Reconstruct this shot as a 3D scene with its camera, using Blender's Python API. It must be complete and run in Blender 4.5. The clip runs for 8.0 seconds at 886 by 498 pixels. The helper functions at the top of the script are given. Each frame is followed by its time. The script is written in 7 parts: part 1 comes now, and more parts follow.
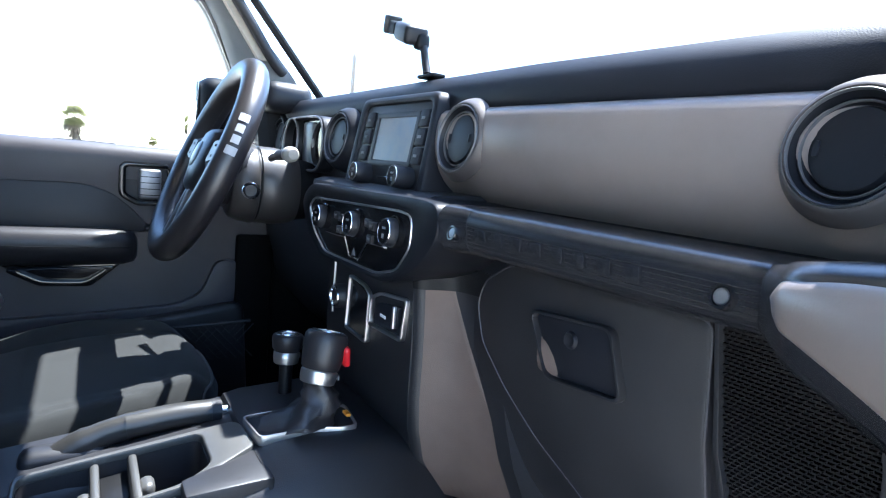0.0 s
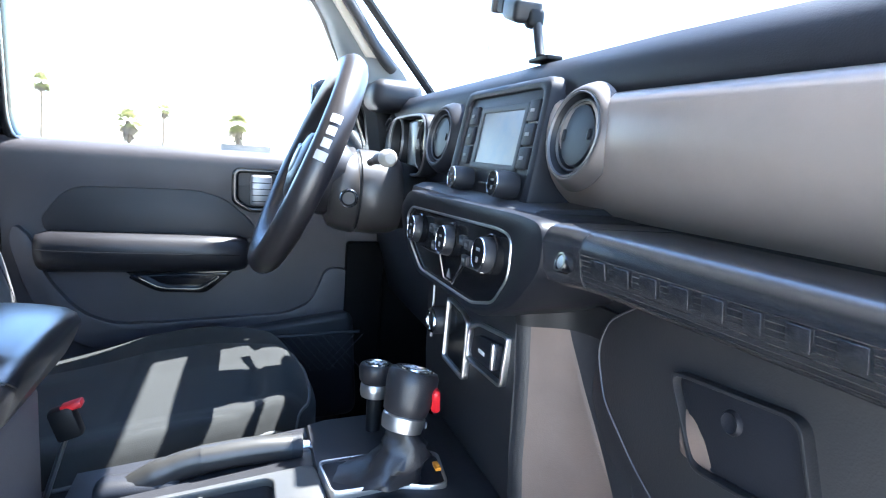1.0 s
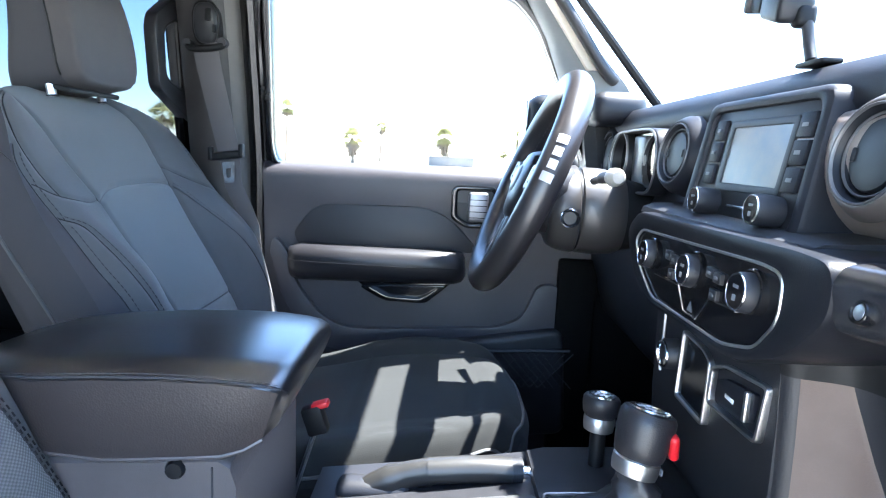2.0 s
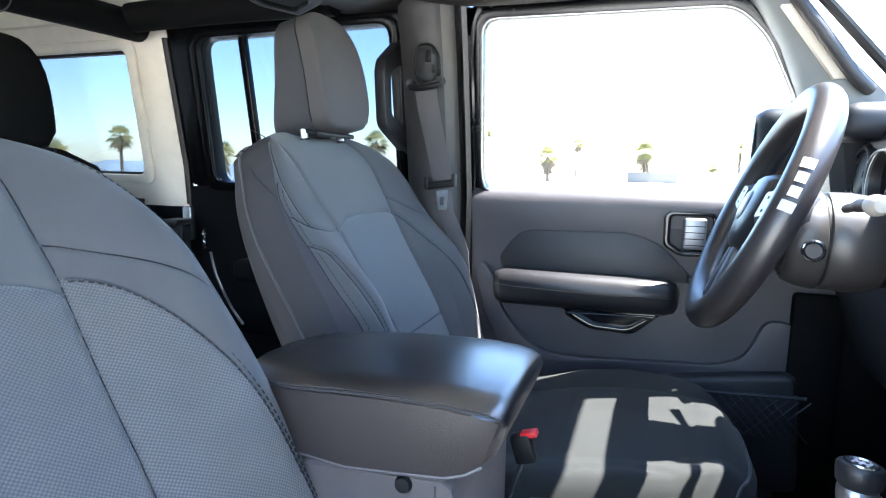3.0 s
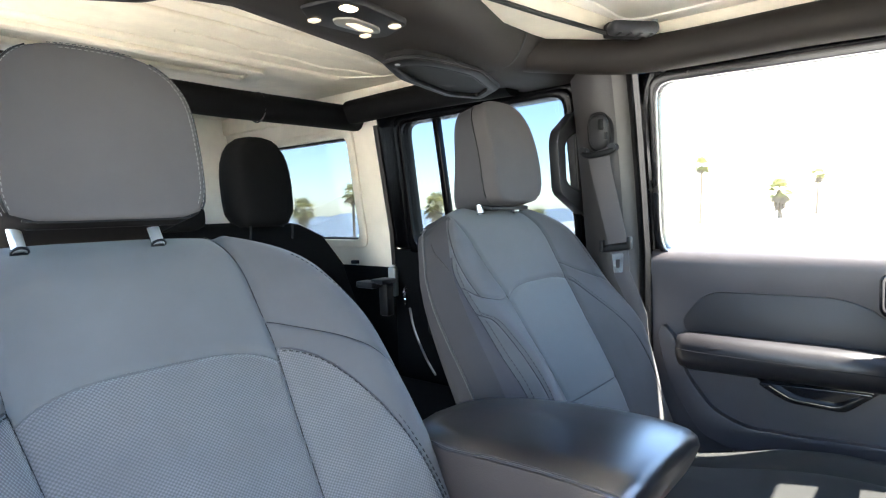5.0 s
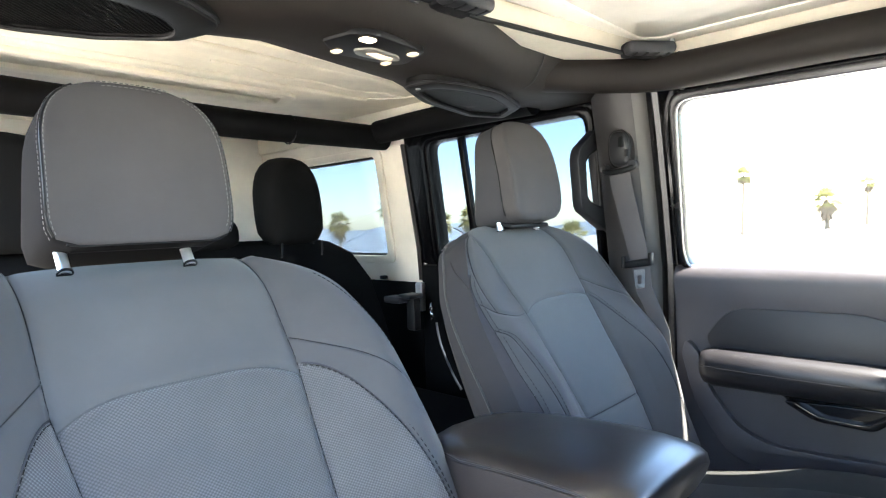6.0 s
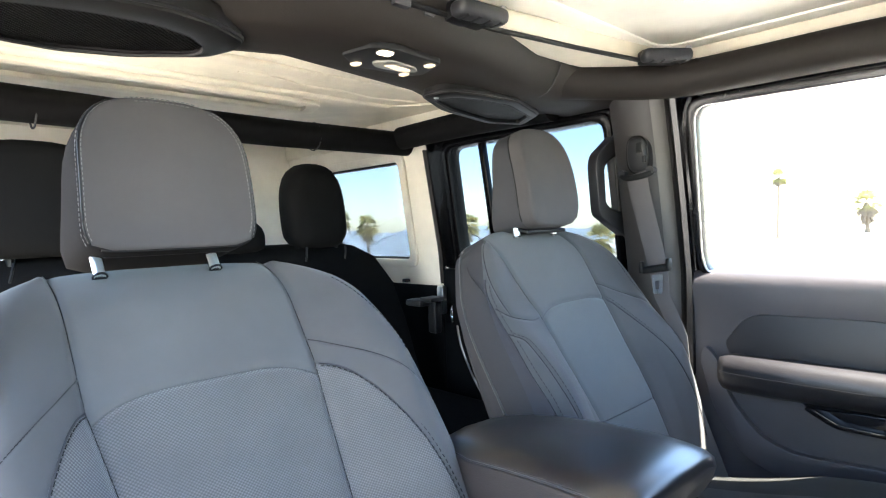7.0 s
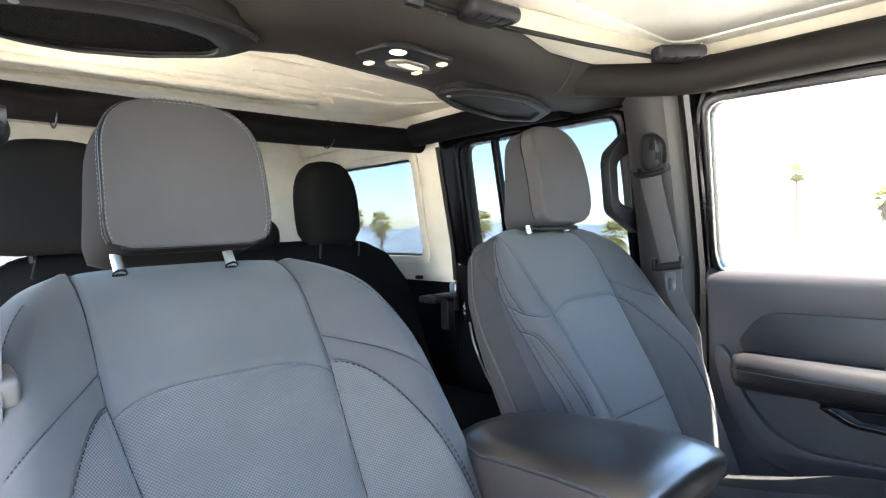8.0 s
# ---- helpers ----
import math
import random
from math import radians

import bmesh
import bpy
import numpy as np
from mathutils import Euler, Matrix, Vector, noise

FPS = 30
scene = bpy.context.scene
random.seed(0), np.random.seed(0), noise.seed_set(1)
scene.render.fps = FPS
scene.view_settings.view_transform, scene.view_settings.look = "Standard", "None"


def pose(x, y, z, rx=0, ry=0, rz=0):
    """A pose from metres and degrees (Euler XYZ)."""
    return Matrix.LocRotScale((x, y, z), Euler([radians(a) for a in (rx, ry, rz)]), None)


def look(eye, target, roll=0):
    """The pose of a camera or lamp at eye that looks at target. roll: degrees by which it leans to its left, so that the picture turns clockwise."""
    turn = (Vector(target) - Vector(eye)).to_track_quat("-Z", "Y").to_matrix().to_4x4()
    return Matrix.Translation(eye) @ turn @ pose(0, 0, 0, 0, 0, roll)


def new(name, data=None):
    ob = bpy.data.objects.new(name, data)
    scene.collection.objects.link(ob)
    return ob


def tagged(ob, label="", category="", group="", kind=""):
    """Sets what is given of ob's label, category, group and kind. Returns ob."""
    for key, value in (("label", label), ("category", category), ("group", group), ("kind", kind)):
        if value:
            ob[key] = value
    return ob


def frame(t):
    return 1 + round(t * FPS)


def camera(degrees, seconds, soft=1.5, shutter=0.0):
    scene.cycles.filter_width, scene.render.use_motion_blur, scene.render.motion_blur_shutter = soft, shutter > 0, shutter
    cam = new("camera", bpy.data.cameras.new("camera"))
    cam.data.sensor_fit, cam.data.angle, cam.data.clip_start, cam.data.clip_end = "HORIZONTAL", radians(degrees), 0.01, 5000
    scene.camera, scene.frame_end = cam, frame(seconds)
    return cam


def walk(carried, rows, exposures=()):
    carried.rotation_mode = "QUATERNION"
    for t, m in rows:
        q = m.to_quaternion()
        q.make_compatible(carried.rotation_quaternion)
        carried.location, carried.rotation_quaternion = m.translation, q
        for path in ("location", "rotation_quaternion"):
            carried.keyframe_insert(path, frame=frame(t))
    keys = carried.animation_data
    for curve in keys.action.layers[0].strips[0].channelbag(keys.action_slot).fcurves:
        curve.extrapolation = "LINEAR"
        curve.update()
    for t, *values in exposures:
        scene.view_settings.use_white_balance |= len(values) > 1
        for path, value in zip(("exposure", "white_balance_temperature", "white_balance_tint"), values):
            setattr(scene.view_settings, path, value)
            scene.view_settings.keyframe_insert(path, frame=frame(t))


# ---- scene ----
import bmesh
import random

cam = camera(74.5, 8.0, soft=1.15)
PATH = [
    (0, (0.688, -0.285, 1.281), (-0.992, 0.767, 1.012), 5.6),
    (0.5, (0.629, -0.227, 1.285), (-1.132, 0.673, 0.988), 5.2),
    (1, (0.582, -0.199, 1.291), (-1.284, 0.448, 0.974), 4.4),
    (1.5, (0.56, -0.206, 1.296), (-1.385, 0.127, 0.966), 3.6),
    (2, (0.558, -0.23, 1.304), (-1.415, -0.242, 0.974), 2.8),
    (2.2, (0.559, -0.241, 1.304), (-1.409, -0.393, 0.981), 2.4),
    (3.3, (0.567, -0.254, 1.327), (-1.243, -1.062, 1.062), 0.5),
    (3.5, (0.57, -0.245, 1.331), (-1.204, -1.136, 1.088), 0.2),
    (4, (0.576, -0.214, 1.348), (-1.109, -1.271, 1.142), -0.5),
    (4.5, (0.584, -0.189, 1.361), (-1.015, -1.377, 1.186), -1.1),
    (6, (0.593, -0.128, 1.376), (-0.868, -1.491, 1.288), -2.0),
    (6.5, (0.597, -0.11, 1.381), (-0.83, -1.509, 1.3), -2.0),
    (7, (0.598, -0.097, 1.381), (-0.798, -1.527, 1.305), -1.9),
    (7.5, (0.601, -0.089, 1.384), (-0.776, -1.536, 1.296), -1.8),
    (8, (0.602, -0.091, 1.383), (-0.761, -1.552, 1.296), -1.9),
]
walk(cam, [(t, look(eye, target, roll)) for t, eye, target, roll in PATH],
     [(0.0, 2.8, 5500, 10), (0.6, 3.42, 5550, 10), (2.2, 3.75, 5750, 10), (4.0, 3.88, 6250, 10), (6.0, 3.95, 6550, 10), (8.0, 4.0, 6600, 10)])

# ---------------------------------------------------------------- light
SUN = Vector((-0.145, 0.44, 1.0)).normalized()
world = bpy.data.worlds.new("sky")
scene.world = world
world.use_nodes = True
wn = world.node_tree
sky = wn.nodes.new("ShaderNodeTexSky")
sky.sky_type = "NISHITA"
sky.sun_disc = False
sky.sun_elevation = math.asin(SUN.z)
sky.sun_rotation = math.atan2(SUN.x, SUN.y)
sky.air_density, sky.dust_density, sky.ozone_density = 1.0, 0.4, 1.2
wn.nodes["Background"].inputs["Strength"].default_value = 0.15
wn.links.new(sky.outputs["Color"], wn.nodes["Background"].inputs["Color"])
sun = new("sun", bpy.data.lights.new("sun", "SUN"))
sun.data.energy, sun.data.angle, sun.data.color = 4.2, math.radians(0.6), (1.0, 0.95, 0.86)
sun.matrix_world = look(SUN * 20, (0, 0, 0))

# ---------------------------------------------------------------- materials
def mat(name, color, rough=0.5, metal=0.0, spec=0.5, grain=0.0, grain_size=0.002, wear=0.0, wear_size=0.08,
        color2=None, pattern="noise", coat=0.0, sheen=0.0, trans=0.0, depth=1.0, ior=1.5):
    m = bpy.data.materials.new(name)
    m.use_nodes = True
    nt = m.node_tree
    b = nt.nodes["Principled BSDF"]
    b.inputs["Base Color"].default_value = (*color, 1)
    b.inputs["Roughness"].default_value = rough
    b.inputs["Metallic"].default_value = metal
    b.inputs["Specular IOR Level"].default_value = spec
    b.inputs["Coat Weight"].default_value = coat
    b.inputs["IOR"].default_value = ior
    b.inputs["Sheen Weight"].default_value = sheen
    b.inputs["Transmission Weight"].default_value = trans
    if grain or wear:
        tc = nt.nodes.new("ShaderNodeTexCoord")
    if wear:
        n = nt.nodes.new("ShaderNodeTexNoise")
        n.inputs["Scale"].default_value = 1 / wear_size
        n.inputs["Detail"].default_value = 6
        n.inputs["Roughness"].default_value = 0.62
        nt.links.new(tc.outputs["Object"], n.inputs["Vector"])
        r = nt.nodes.new("ShaderNodeMapRange")
        r.inputs["From Min"].default_value, r.inputs["From Max"].default_value = 0.3, 0.7
        nt.links.new(n.outputs["Fac"], r.inputs["Value"])
        mx = nt.nodes.new("ShaderNodeMix")
        mx.data_type = "RGBA"
        c2 = color2 or tuple(c * (1 + wear) for c in color)
        mx.inputs[6].default_value = (*(c * (1 - 0.5 * wear) for c in color), 1)
        mx.inputs[7].default_value = (*c2, 1)
        nt.links.new(r.outputs["Result"], mx.inputs["Factor"])
        nt.links.new(mx.outputs[2], b.inputs["Base Color"])
        rr = nt.nodes.new("ShaderNodeMapRange")
        rr.inputs["To Min"].default_value, rr.inputs["To Max"].default_value = rough - 0.06, rough + 0.07
        nt.links.new(n.outputs["Fac"], rr.inputs["Value"])
        nt.links.new(rr.outputs["Result"], b.inputs["Roughness"])
    if grain:
        if pattern == "noise":
            g = nt.nodes.new("ShaderNodeTexNoise")
            g.inputs["Detail"].default_value = 3
        else:
            g = nt.nodes.new("ShaderNodeTexVoronoi")
        g.inputs["Scale"].default_value = 1 / grain_size
        nt.links.new(tc.outputs["Object"], g.inputs["Vector"])
        bp = nt.nodes.new("ShaderNodeBump")
        bp.inputs["Strength"].default_value = grain
        bp.inputs["Distance"].default_value = grain_size * 0.5 * depth
        nt.links.new(g.outputs[0], bp.inputs["Height"])
        nt.links.new(bp.outputs["Normal"], b.inputs["Normal"])
    return m


def weave_mat(name, dark, light, pitch):
    """Coarse woven cloth: small light nubs on a darker ground, in staggered rows across the back's own plane."""
    m = bpy.data.materials.new(name)
    m.use_nodes = True
    nt = m.node_tree
    b = nt.nodes["Principled BSDF"]
    b.inputs["Roughness"].default_value = 0.9
    b.inputs["Specular IOR Level"].default_value = 0.2
    b.inputs["Sheen Weight"].default_value = 0.3
    tc = nt.nodes.new("ShaderNodeTexCoord")
    sep = nt.nodes.new("ShaderNodeSeparateXYZ")
    nt.links.new(tc.outputs["UV"], sep.inputs[0])

    def wave(axis, k):
        a = nt.nodes.new("ShaderNodeMath")
        a.operation = "MULTIPLY"
        a.inputs[1].default_value = k
        nt.links.new(sep.outputs[axis], a.inputs[0])
        s = nt.nodes.new("ShaderNodeMath")
        s.operation = "SINE"
        nt.links.new(a.outputs[0], s.inputs[0])
        return s
    sx, sz = wave("X", 2 * math.pi / pitch), wave("Y", 2 * math.pi / (pitch * 0.9))
    pr = nt.nodes.new("ShaderNodeMath")
    pr.operation = "MULTIPLY"
    nt.links.new(sx.outputs[0], pr.inputs[0])
    nt.links.new(sz.outputs[0], pr.inputs[1])
    mr = nt.nodes.new("ShaderNodeMapRange")
    mr.inputs["From Min"].default_value, mr.inputs["From Max"].default_value = -0.5, 0.8
    nt.links.new(pr.outputs[0], mr.inputs["Value"])
    ns = nt.nodes.new("ShaderNodeTexNoise")
    ns.inputs["Scale"].default_value = 14
    ns.inputs["Detail"].default_value = 5
    nt.links.new(tc.outputs["Object"], ns.inputs["Vector"])
    ad = nt.nodes.new("ShaderNodeMath")
    ad.operation = "MULTIPLY_ADD"
    ad.inputs[1].default_value, ad.inputs[2].default_value = 0.8, 0.1
    nt.links.new(ns.outputs["Fac"], ad.inputs[0])
    fm = nt.nodes.new("ShaderNodeMath")
    fm.operation = "MULTIPLY"
    fm.inputs[1].default_value = 1.6
    nt.links.new(mr.outputs[0], fm.inputs[0])
    f2 = nt.nodes.new("ShaderNodeMath")
    f2.operation = "MULTIPLY"
    f2.use_clamp = True
    nt.links.new(fm.outputs[0], f2.inputs[0])
    nt.links.new(ad.outputs[0], f2.inputs[1])
    mx = nt.nodes.new("ShaderNodeMix")
    mx.data_type = "RGBA"
    mx.inputs[6].default_value, mx.inputs[7].default_value = (*dark, 1), (*light, 1)
    nt.links.new(f2.outputs[0], mx.inputs["Factor"])
    nt.links.new(mx.outputs[2], b.inputs["Base Color"])
    bp = nt.nodes.new("ShaderNodeBump")
    bp.inputs["Strength"].default_value, bp.inputs["Distance"].default_value = 0.5, 0.0008
    nt.links.new(mr.outputs[0], bp.inputs["Height"])
    nt.links.new(bp.outputs["Normal"], b.inputs["Normal"])
    return m


def glass_mat(name, tint, rough=0.0):
    m = bpy.data.materials.new(name)
    m.use_nodes = True
    nt = m.node_tree
    nt.nodes.remove(nt.nodes["Principled BSDF"])
    tr = nt.nodes.new("ShaderNodeBsdfTransparent")
    tr.inputs["Color"].default_value = (*tint, 1)
    gl = nt.nodes.new("ShaderNodeBsdfGlossy")
    gl.inputs["Roughness"].default_value = 0.02
    fr = nt.nodes.new("ShaderNodeFresnel")
    fr.inputs["IOR"].default_value = 1.3
    half = nt.nodes.new("ShaderNodeMath")
    half.operation = "MULTIPLY"
    half.inputs[1].default_value = 0.3
    nt.links.new(fr.outputs[0], half.inputs[0])
    mx = nt.nodes.new("ShaderNodeMixShader")
    nt.links.new(half.outputs[0], mx.inputs[0])
    nt.links.new(tr.outputs[0], mx.inputs[1])
    nt.links.new(gl.outputs[0], mx.inputs[2])
    nt.links.new(mx.outputs[0], nt.nodes["Material Output"].inputs["Surface"])
    return m


def glow_mat(name, color, strength):
    m = bpy.data.materials.new(name)
    m.use_nodes = True
    b = m.node_tree.nodes["Principled BSDF"]
    b.inputs["Base Color"].default_value = (*color, 1)
    b.inputs["Emission Color"].default_value = (*color, 1)
    b.inputs["Emission Strength"].default_value = strength
    return m


# Darker copy of the dash panel satin, offsetting the light vent collars catch.
M_PANEL_DIM = mat("panel_satin_dimmed", (0.085, 0.073, 0.067), 0.42, metal=0.2, grain=0.12, grain_size=0.0012, wear=0.2, wear_size=0.1, spec=0.4)
M_CLIMATE = mat("climate_housing_plastic", (0.0095, 0.010, 0.0125), 0.42, spec=0.14, grain=0.14, grain_size=0.0012, pattern="voronoi", wear=0.25, wear_size=0.12)
M_DASH = mat("dash_black_plastic", (0.0125, 0.0132, 0.017), 0.48, spec=0.21, grain=0.14, grain_size=0.0012, pattern="voronoi", wear=0.25, wear_size=0.12)
M_PANEL = mat("dash_panel_satin", (0.245, 0.205, 0.183), 0.34, metal=0.35, grain=0.12, grain_size=0.0012, wear=0.2, wear_size=0.15, spec=0.6)
M_BAR = mat("grab_bar_rubber", (0.013, 0.0135, 0.016), 0.27, spec=0.85)
M_GLOSS = mat("gloss_black", (0.008, 0.008, 0.009), 0.12, wear=0.15, wear_size=0.1)
M_GLOVE = mat("glove_door_plastic", (0.018, 0.0176, 0.019), 0.5, grain=0.15, grain_size=0.0014, pattern="voronoi", wear=0.3, wear_size=0.1)
M_PILLAR_A = mat("pillar_trim_pale", (0.20, 0.21, 0.215), 0.45, grain=0.15, grain_size=0.0014, wear=0.15, wear_size=0.1)
# Paler grey that holds light falling on dark trim parts.
M_LITGREY = mat("lit_grey_plastic", (0.075, 0.071, 0.066), 0.5, grain=0.15, grain_size=0.0014, wear=0.15, wear_size=0.1)
M_TRIM = mat("interior_black_plastic", (0.0155, 0.0155, 0.0175), 0.47, spec=0.42, grain=0.15, grain_size=0.0014, pattern="voronoi", wear=0.3, wear_size=0.15)
M_DOOR = mat("door_grey_plastic", (0.046, 0.0425, 0.047), 0.46, grain=0.15, grain_size=0.0014, pattern="voronoi", wear=0.22, wear_size=0.2)
M_SOFT = mat("soft_touch_vinyl", (0.016, 0.015, 0.0168), 0.42, grain=0.14, grain_size=0.0016, pattern="voronoi", wear=0.2)
M_LEATHER = mat("grained_vinyl", (0.0110, 0.0100, 0.0108), 0.28, spec=0.68, grain=0.10, grain_size=0.0014, pattern="voronoi", ior=1.65)
M_NEO = mat("neoprene_grey", (0.071, 0.072, 0.071), 0.88, spec=0.25, sheen=0.15, grain=0.25, grain_size=0.0011, wear=0.14, wear_size=0.12)
# Coarser grain, with warm ground bounce put into a browner, lighter base colour.
M_LIDSIDE = mat("bounce_lit_vinyl", (0.030, 0.0245, 0.0235), 0.38, spec=0.6, grain=0.2, grain_size=0.0019, pattern="voronoi")
# Darkened neoprene: shade on side faces is put into the base colour.
M_SIDE = mat("neoprene_dimmed", (0.032, 0.0315, 0.034), 0.88, spec=0.25, grain=0.25, grain_size=0.0011, wear=0.14, wear_size=0.12)
M_HSIDE = mat("neoprene_headrest_dimmed", (0.0085, 0.0078, 0.0083), 0.92, spec=0.06, grain=0.25, grain_size=0.0011, wear=0.14, wear_size=0.12)
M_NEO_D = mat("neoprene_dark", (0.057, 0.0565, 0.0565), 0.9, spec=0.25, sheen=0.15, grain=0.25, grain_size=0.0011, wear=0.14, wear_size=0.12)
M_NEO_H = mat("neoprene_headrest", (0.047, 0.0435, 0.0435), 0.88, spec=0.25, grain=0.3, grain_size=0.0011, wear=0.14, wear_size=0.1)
# Same cloth as the bolsters, darkened for the shade on the flank.
M_FLANK = mat("neoprene_flank_dimmed", (0.040, 0.0375, 0.0395), 0.88, spec=0.25, grain=0.25, grain_size=0.0011, wear=0.14, wear_size=0.12)
M_INSET = mat("door_inset_vinyl", (0.013, 0.012, 0.0145), 0.5, grain=0.14, grain_size=0.0016, pattern="voronoi", wear=0.2)
M_WEAVE = weave_mat("woven_grey_cloth", (0.060, 0.060, 0.060), (0.116, 0.115, 0.114), 0.0041)
# Lighter than the neoprene to make up for missing light on the driver's back.
M_CLOTH = mat("lit_grey_cloth", (0.080, 0.0845, 0.0835), 0.88, spec=0.25, sheen=0.2, grain=0.35, grain_size=0.0014, wear=0.14, wear_size=0.12)
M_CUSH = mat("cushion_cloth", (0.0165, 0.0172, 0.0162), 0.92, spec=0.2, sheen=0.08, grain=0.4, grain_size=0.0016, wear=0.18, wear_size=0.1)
M_SEAM = mat("seam_shadow_cord", (0.034, 0.034, 0.037), 0.9)
M_THREAD = mat("thread_grey", (0.115, 0.11, 0.107), 0.8)
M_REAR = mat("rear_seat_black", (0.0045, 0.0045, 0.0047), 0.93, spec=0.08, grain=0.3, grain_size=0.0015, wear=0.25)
M_CREAM = mat("hardtop_cream", (0.68, 0.62, 0.51), 0.62, grain=0.35, grain_size=0.006, wear=0.14, wear_size=0.09, depth=0.6)
M_WALLC = mat("hardtop_wall_cream", (0.66, 0.60, 0.51), 0.6, grain=0.15, grain_size=0.004, wear=0.12, wear_size=0.12)
M_CREAM2 = mat("hardtop_cream_smooth", (0.84, 0.79, 0.70), 0.55, grain=0.1, grain_size=0.004, wear=0.1, wear_size=0.12)
M_SEAL = mat("rubber_seal", (0.008, 0.008, 0.0085), 0.48, spec=0.2, wear=0.2)
M_FRAME = mat("door_frame_rubber", (0.004, 0.004, 0.0045), 0.25, spec=0.5, wear=0.1)
M_PAINT = mat("body_paint_black", (0.0022, 0.0022, 0.0026), 0.22, spec=0.14, wear=0.1)
M_PILLAR = mat("pillar_trim_grey", (0.025, 0.0225, 0.022), 0.5, grain=0.25, grain_size=0.0016, pattern="voronoi", wear=0.2, wear_size=0.1)
M_BARPAD = mat("sport_bar_cover", (0.0140, 0.0115, 0.0098), 0.6, spec=0.2, grain=0.3, grain_size=0.002, wear=0.2, wear_size=0.12)
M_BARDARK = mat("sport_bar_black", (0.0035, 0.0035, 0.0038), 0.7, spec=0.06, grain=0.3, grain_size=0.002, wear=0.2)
M_CHROME = mat("chrome", (0.75, 0.75, 0.76), 0.14, metal=1.0, wear=0.1, wear_size=0.03)
M_POST = mat("brushed_post", (0.8, 0.8, 0.8), 0.3, metal=0.85, wear=0.1, wear_size=0.02)
M_SATIN = mat("satin_silver", (0.5, 0.5, 0.5), 0.35, metal=1.0, wear=0.12, wear_size=0.03)
M_LEVERB = mat("brushed_lever", (0.30, 0.30, 0.31), 0.42, metal=0.8, wear=0.2, wear_size=0.02)
M_RIM = mat("rim_leather", (0.020, 0.0175, 0.018), 0.36, spec=0.7, grain=0.10, grain_size=0.0018, pattern="voronoi", wear=0.15, wear_size=0.06)
M_SILVERP = mat("silver_paint", (0.11, 0.11, 0.113), 0.38, metal=0.4, wear=0.15, wear_size=0.05)
M_RED = mat("red_plastic", (0.55, 0.012, 0.018), 0.35, wear=0.1)
M_AMBER = mat("amber_plastic", (0.75, 0.28, 0.02), 0.3)
M_WHITE = mat("white_print", (0.78, 0.78, 0.78), 0.5)
M_PRINT = mat("silver_print", (0.42, 0.42, 0.42), 0.45)
M_GREYPRINT = mat("grey_print", (0.13, 0.13, 0.135), 0.5)
M_WEB = mat("belt_webbing", (0.064, 0.059, 0.060), 0.7, grain=0.5, grain_size=0.0016, wear=0.12)
M_CARPET = mat("black_carpet", (0.008, 0.008, 0.009), 0.98, spec=0.1, grain=0.8, grain_size=0.004, wear=0.4, wear_size=0.05)
M_PODS = mat("speaker_frame_black", (0.006, 0.0056, 0.0052), 0.5, spec=0.16, grain=0.15, grain_size=0.0014, wear=0.2)
M_MESH = mat("speaker_mesh", (0.008, 0.0076, 0.0072), 0.6, spec=0.16, grain=0.5, grain_size=0.0016, pattern="voronoi")
# Blue-grey and tan patches put the sky's reflection into the base colour.
M_SCREEN = mat("display_glass", (0.13, 0.155, 0.19), 0.3, spec=0.4, wear=0.12, wear_size=0.05, color2=(0.22, 0.20, 0.17))
M_VENT = mat("vent_flap_black", (0.008, 0.009, 0.012), 0.45, spec=0.3, wear=0.15)
M_TRAY = mat("tray_grey_plastic", (0.05, 0.049, 0.046), 0.42, grain=0.12, grain_size=0.0014, wear=0.2)
M_CONSOLE = mat("console_side_plastic", (0.066, 0.058, 0.057), 0.45, spec=0.5, grain=0.2, grain_size=0.0016, pattern="voronoi", wear=0.2, wear_size=0.1)
M_LEVER = mat("lever_grey_plastic", (0.024, 0.023, 0.021), 0.38, grain=0.12, grain_size=0.0014, wear=0.2)
M_LAMP2 = glow_mat("lamp_dim", (0.75, 0.58, 0.38), 0.09)
M_LAMP = glow_mat("lamp_warm", (1.0, 0.82, 0.58), 0.6)
# Pale cream base colour imitates sun on the stalk end.
M_STALK = mat("sunlit_stalk_plastic", (0.34, 0.32, 0.28), 0.45, wear=0.12, wear_size=0.02)
M_LENS = mat("lamp_lens", (0.16, 0.15, 0.13), 0.3, wear=0.1)
M_GLASS = glass_mat("clear_glass", (0.91, 0.93, 0.925))
M_TINT = glass_mat("privacy_glass", (0.285, 0.315, 0.345))
M_MIRROR = mat("mirror_silver", (0.9, 0.9, 0.9), 0.02, metal=1.0)
M_COLUMN = mat("column_satin_plastic", (0.030, 0.027, 0.025), 0.38, spec=0.6, grain=0.15, grain_size=0.0012, pattern="voronoi", wear=0.2, wear_size=0.1)
# Brown tone holds the light falling on dark plastic.
M_KNEE = mat("lit_brown_plastic", (0.118, 0.087, 0.071), 0.62, spec=0.3, grain=0.15, grain_size=0.0014, pattern="voronoi", wear=0.2, wear_size=0.1)
M_GROUND = mat("pale_concrete", (0.52, 0.475, 0.40), 0.85, grain=0.4, grain_size=0.08, wear=0.25, wear_size=3.0)
M_TRUNK = mat("palm_trunk", (0.20, 0.15, 0.10), 0.9, grain=0.8, grain_size=0.15, wear=0.3, wear_size=0.5)
M_FROND = mat("palm_frond", (0.30, 0.27, 0.12), 0.7, spec=0.2, wear=0.5, wear_size=0.6, color2=(0.42, 0.36, 0.17))
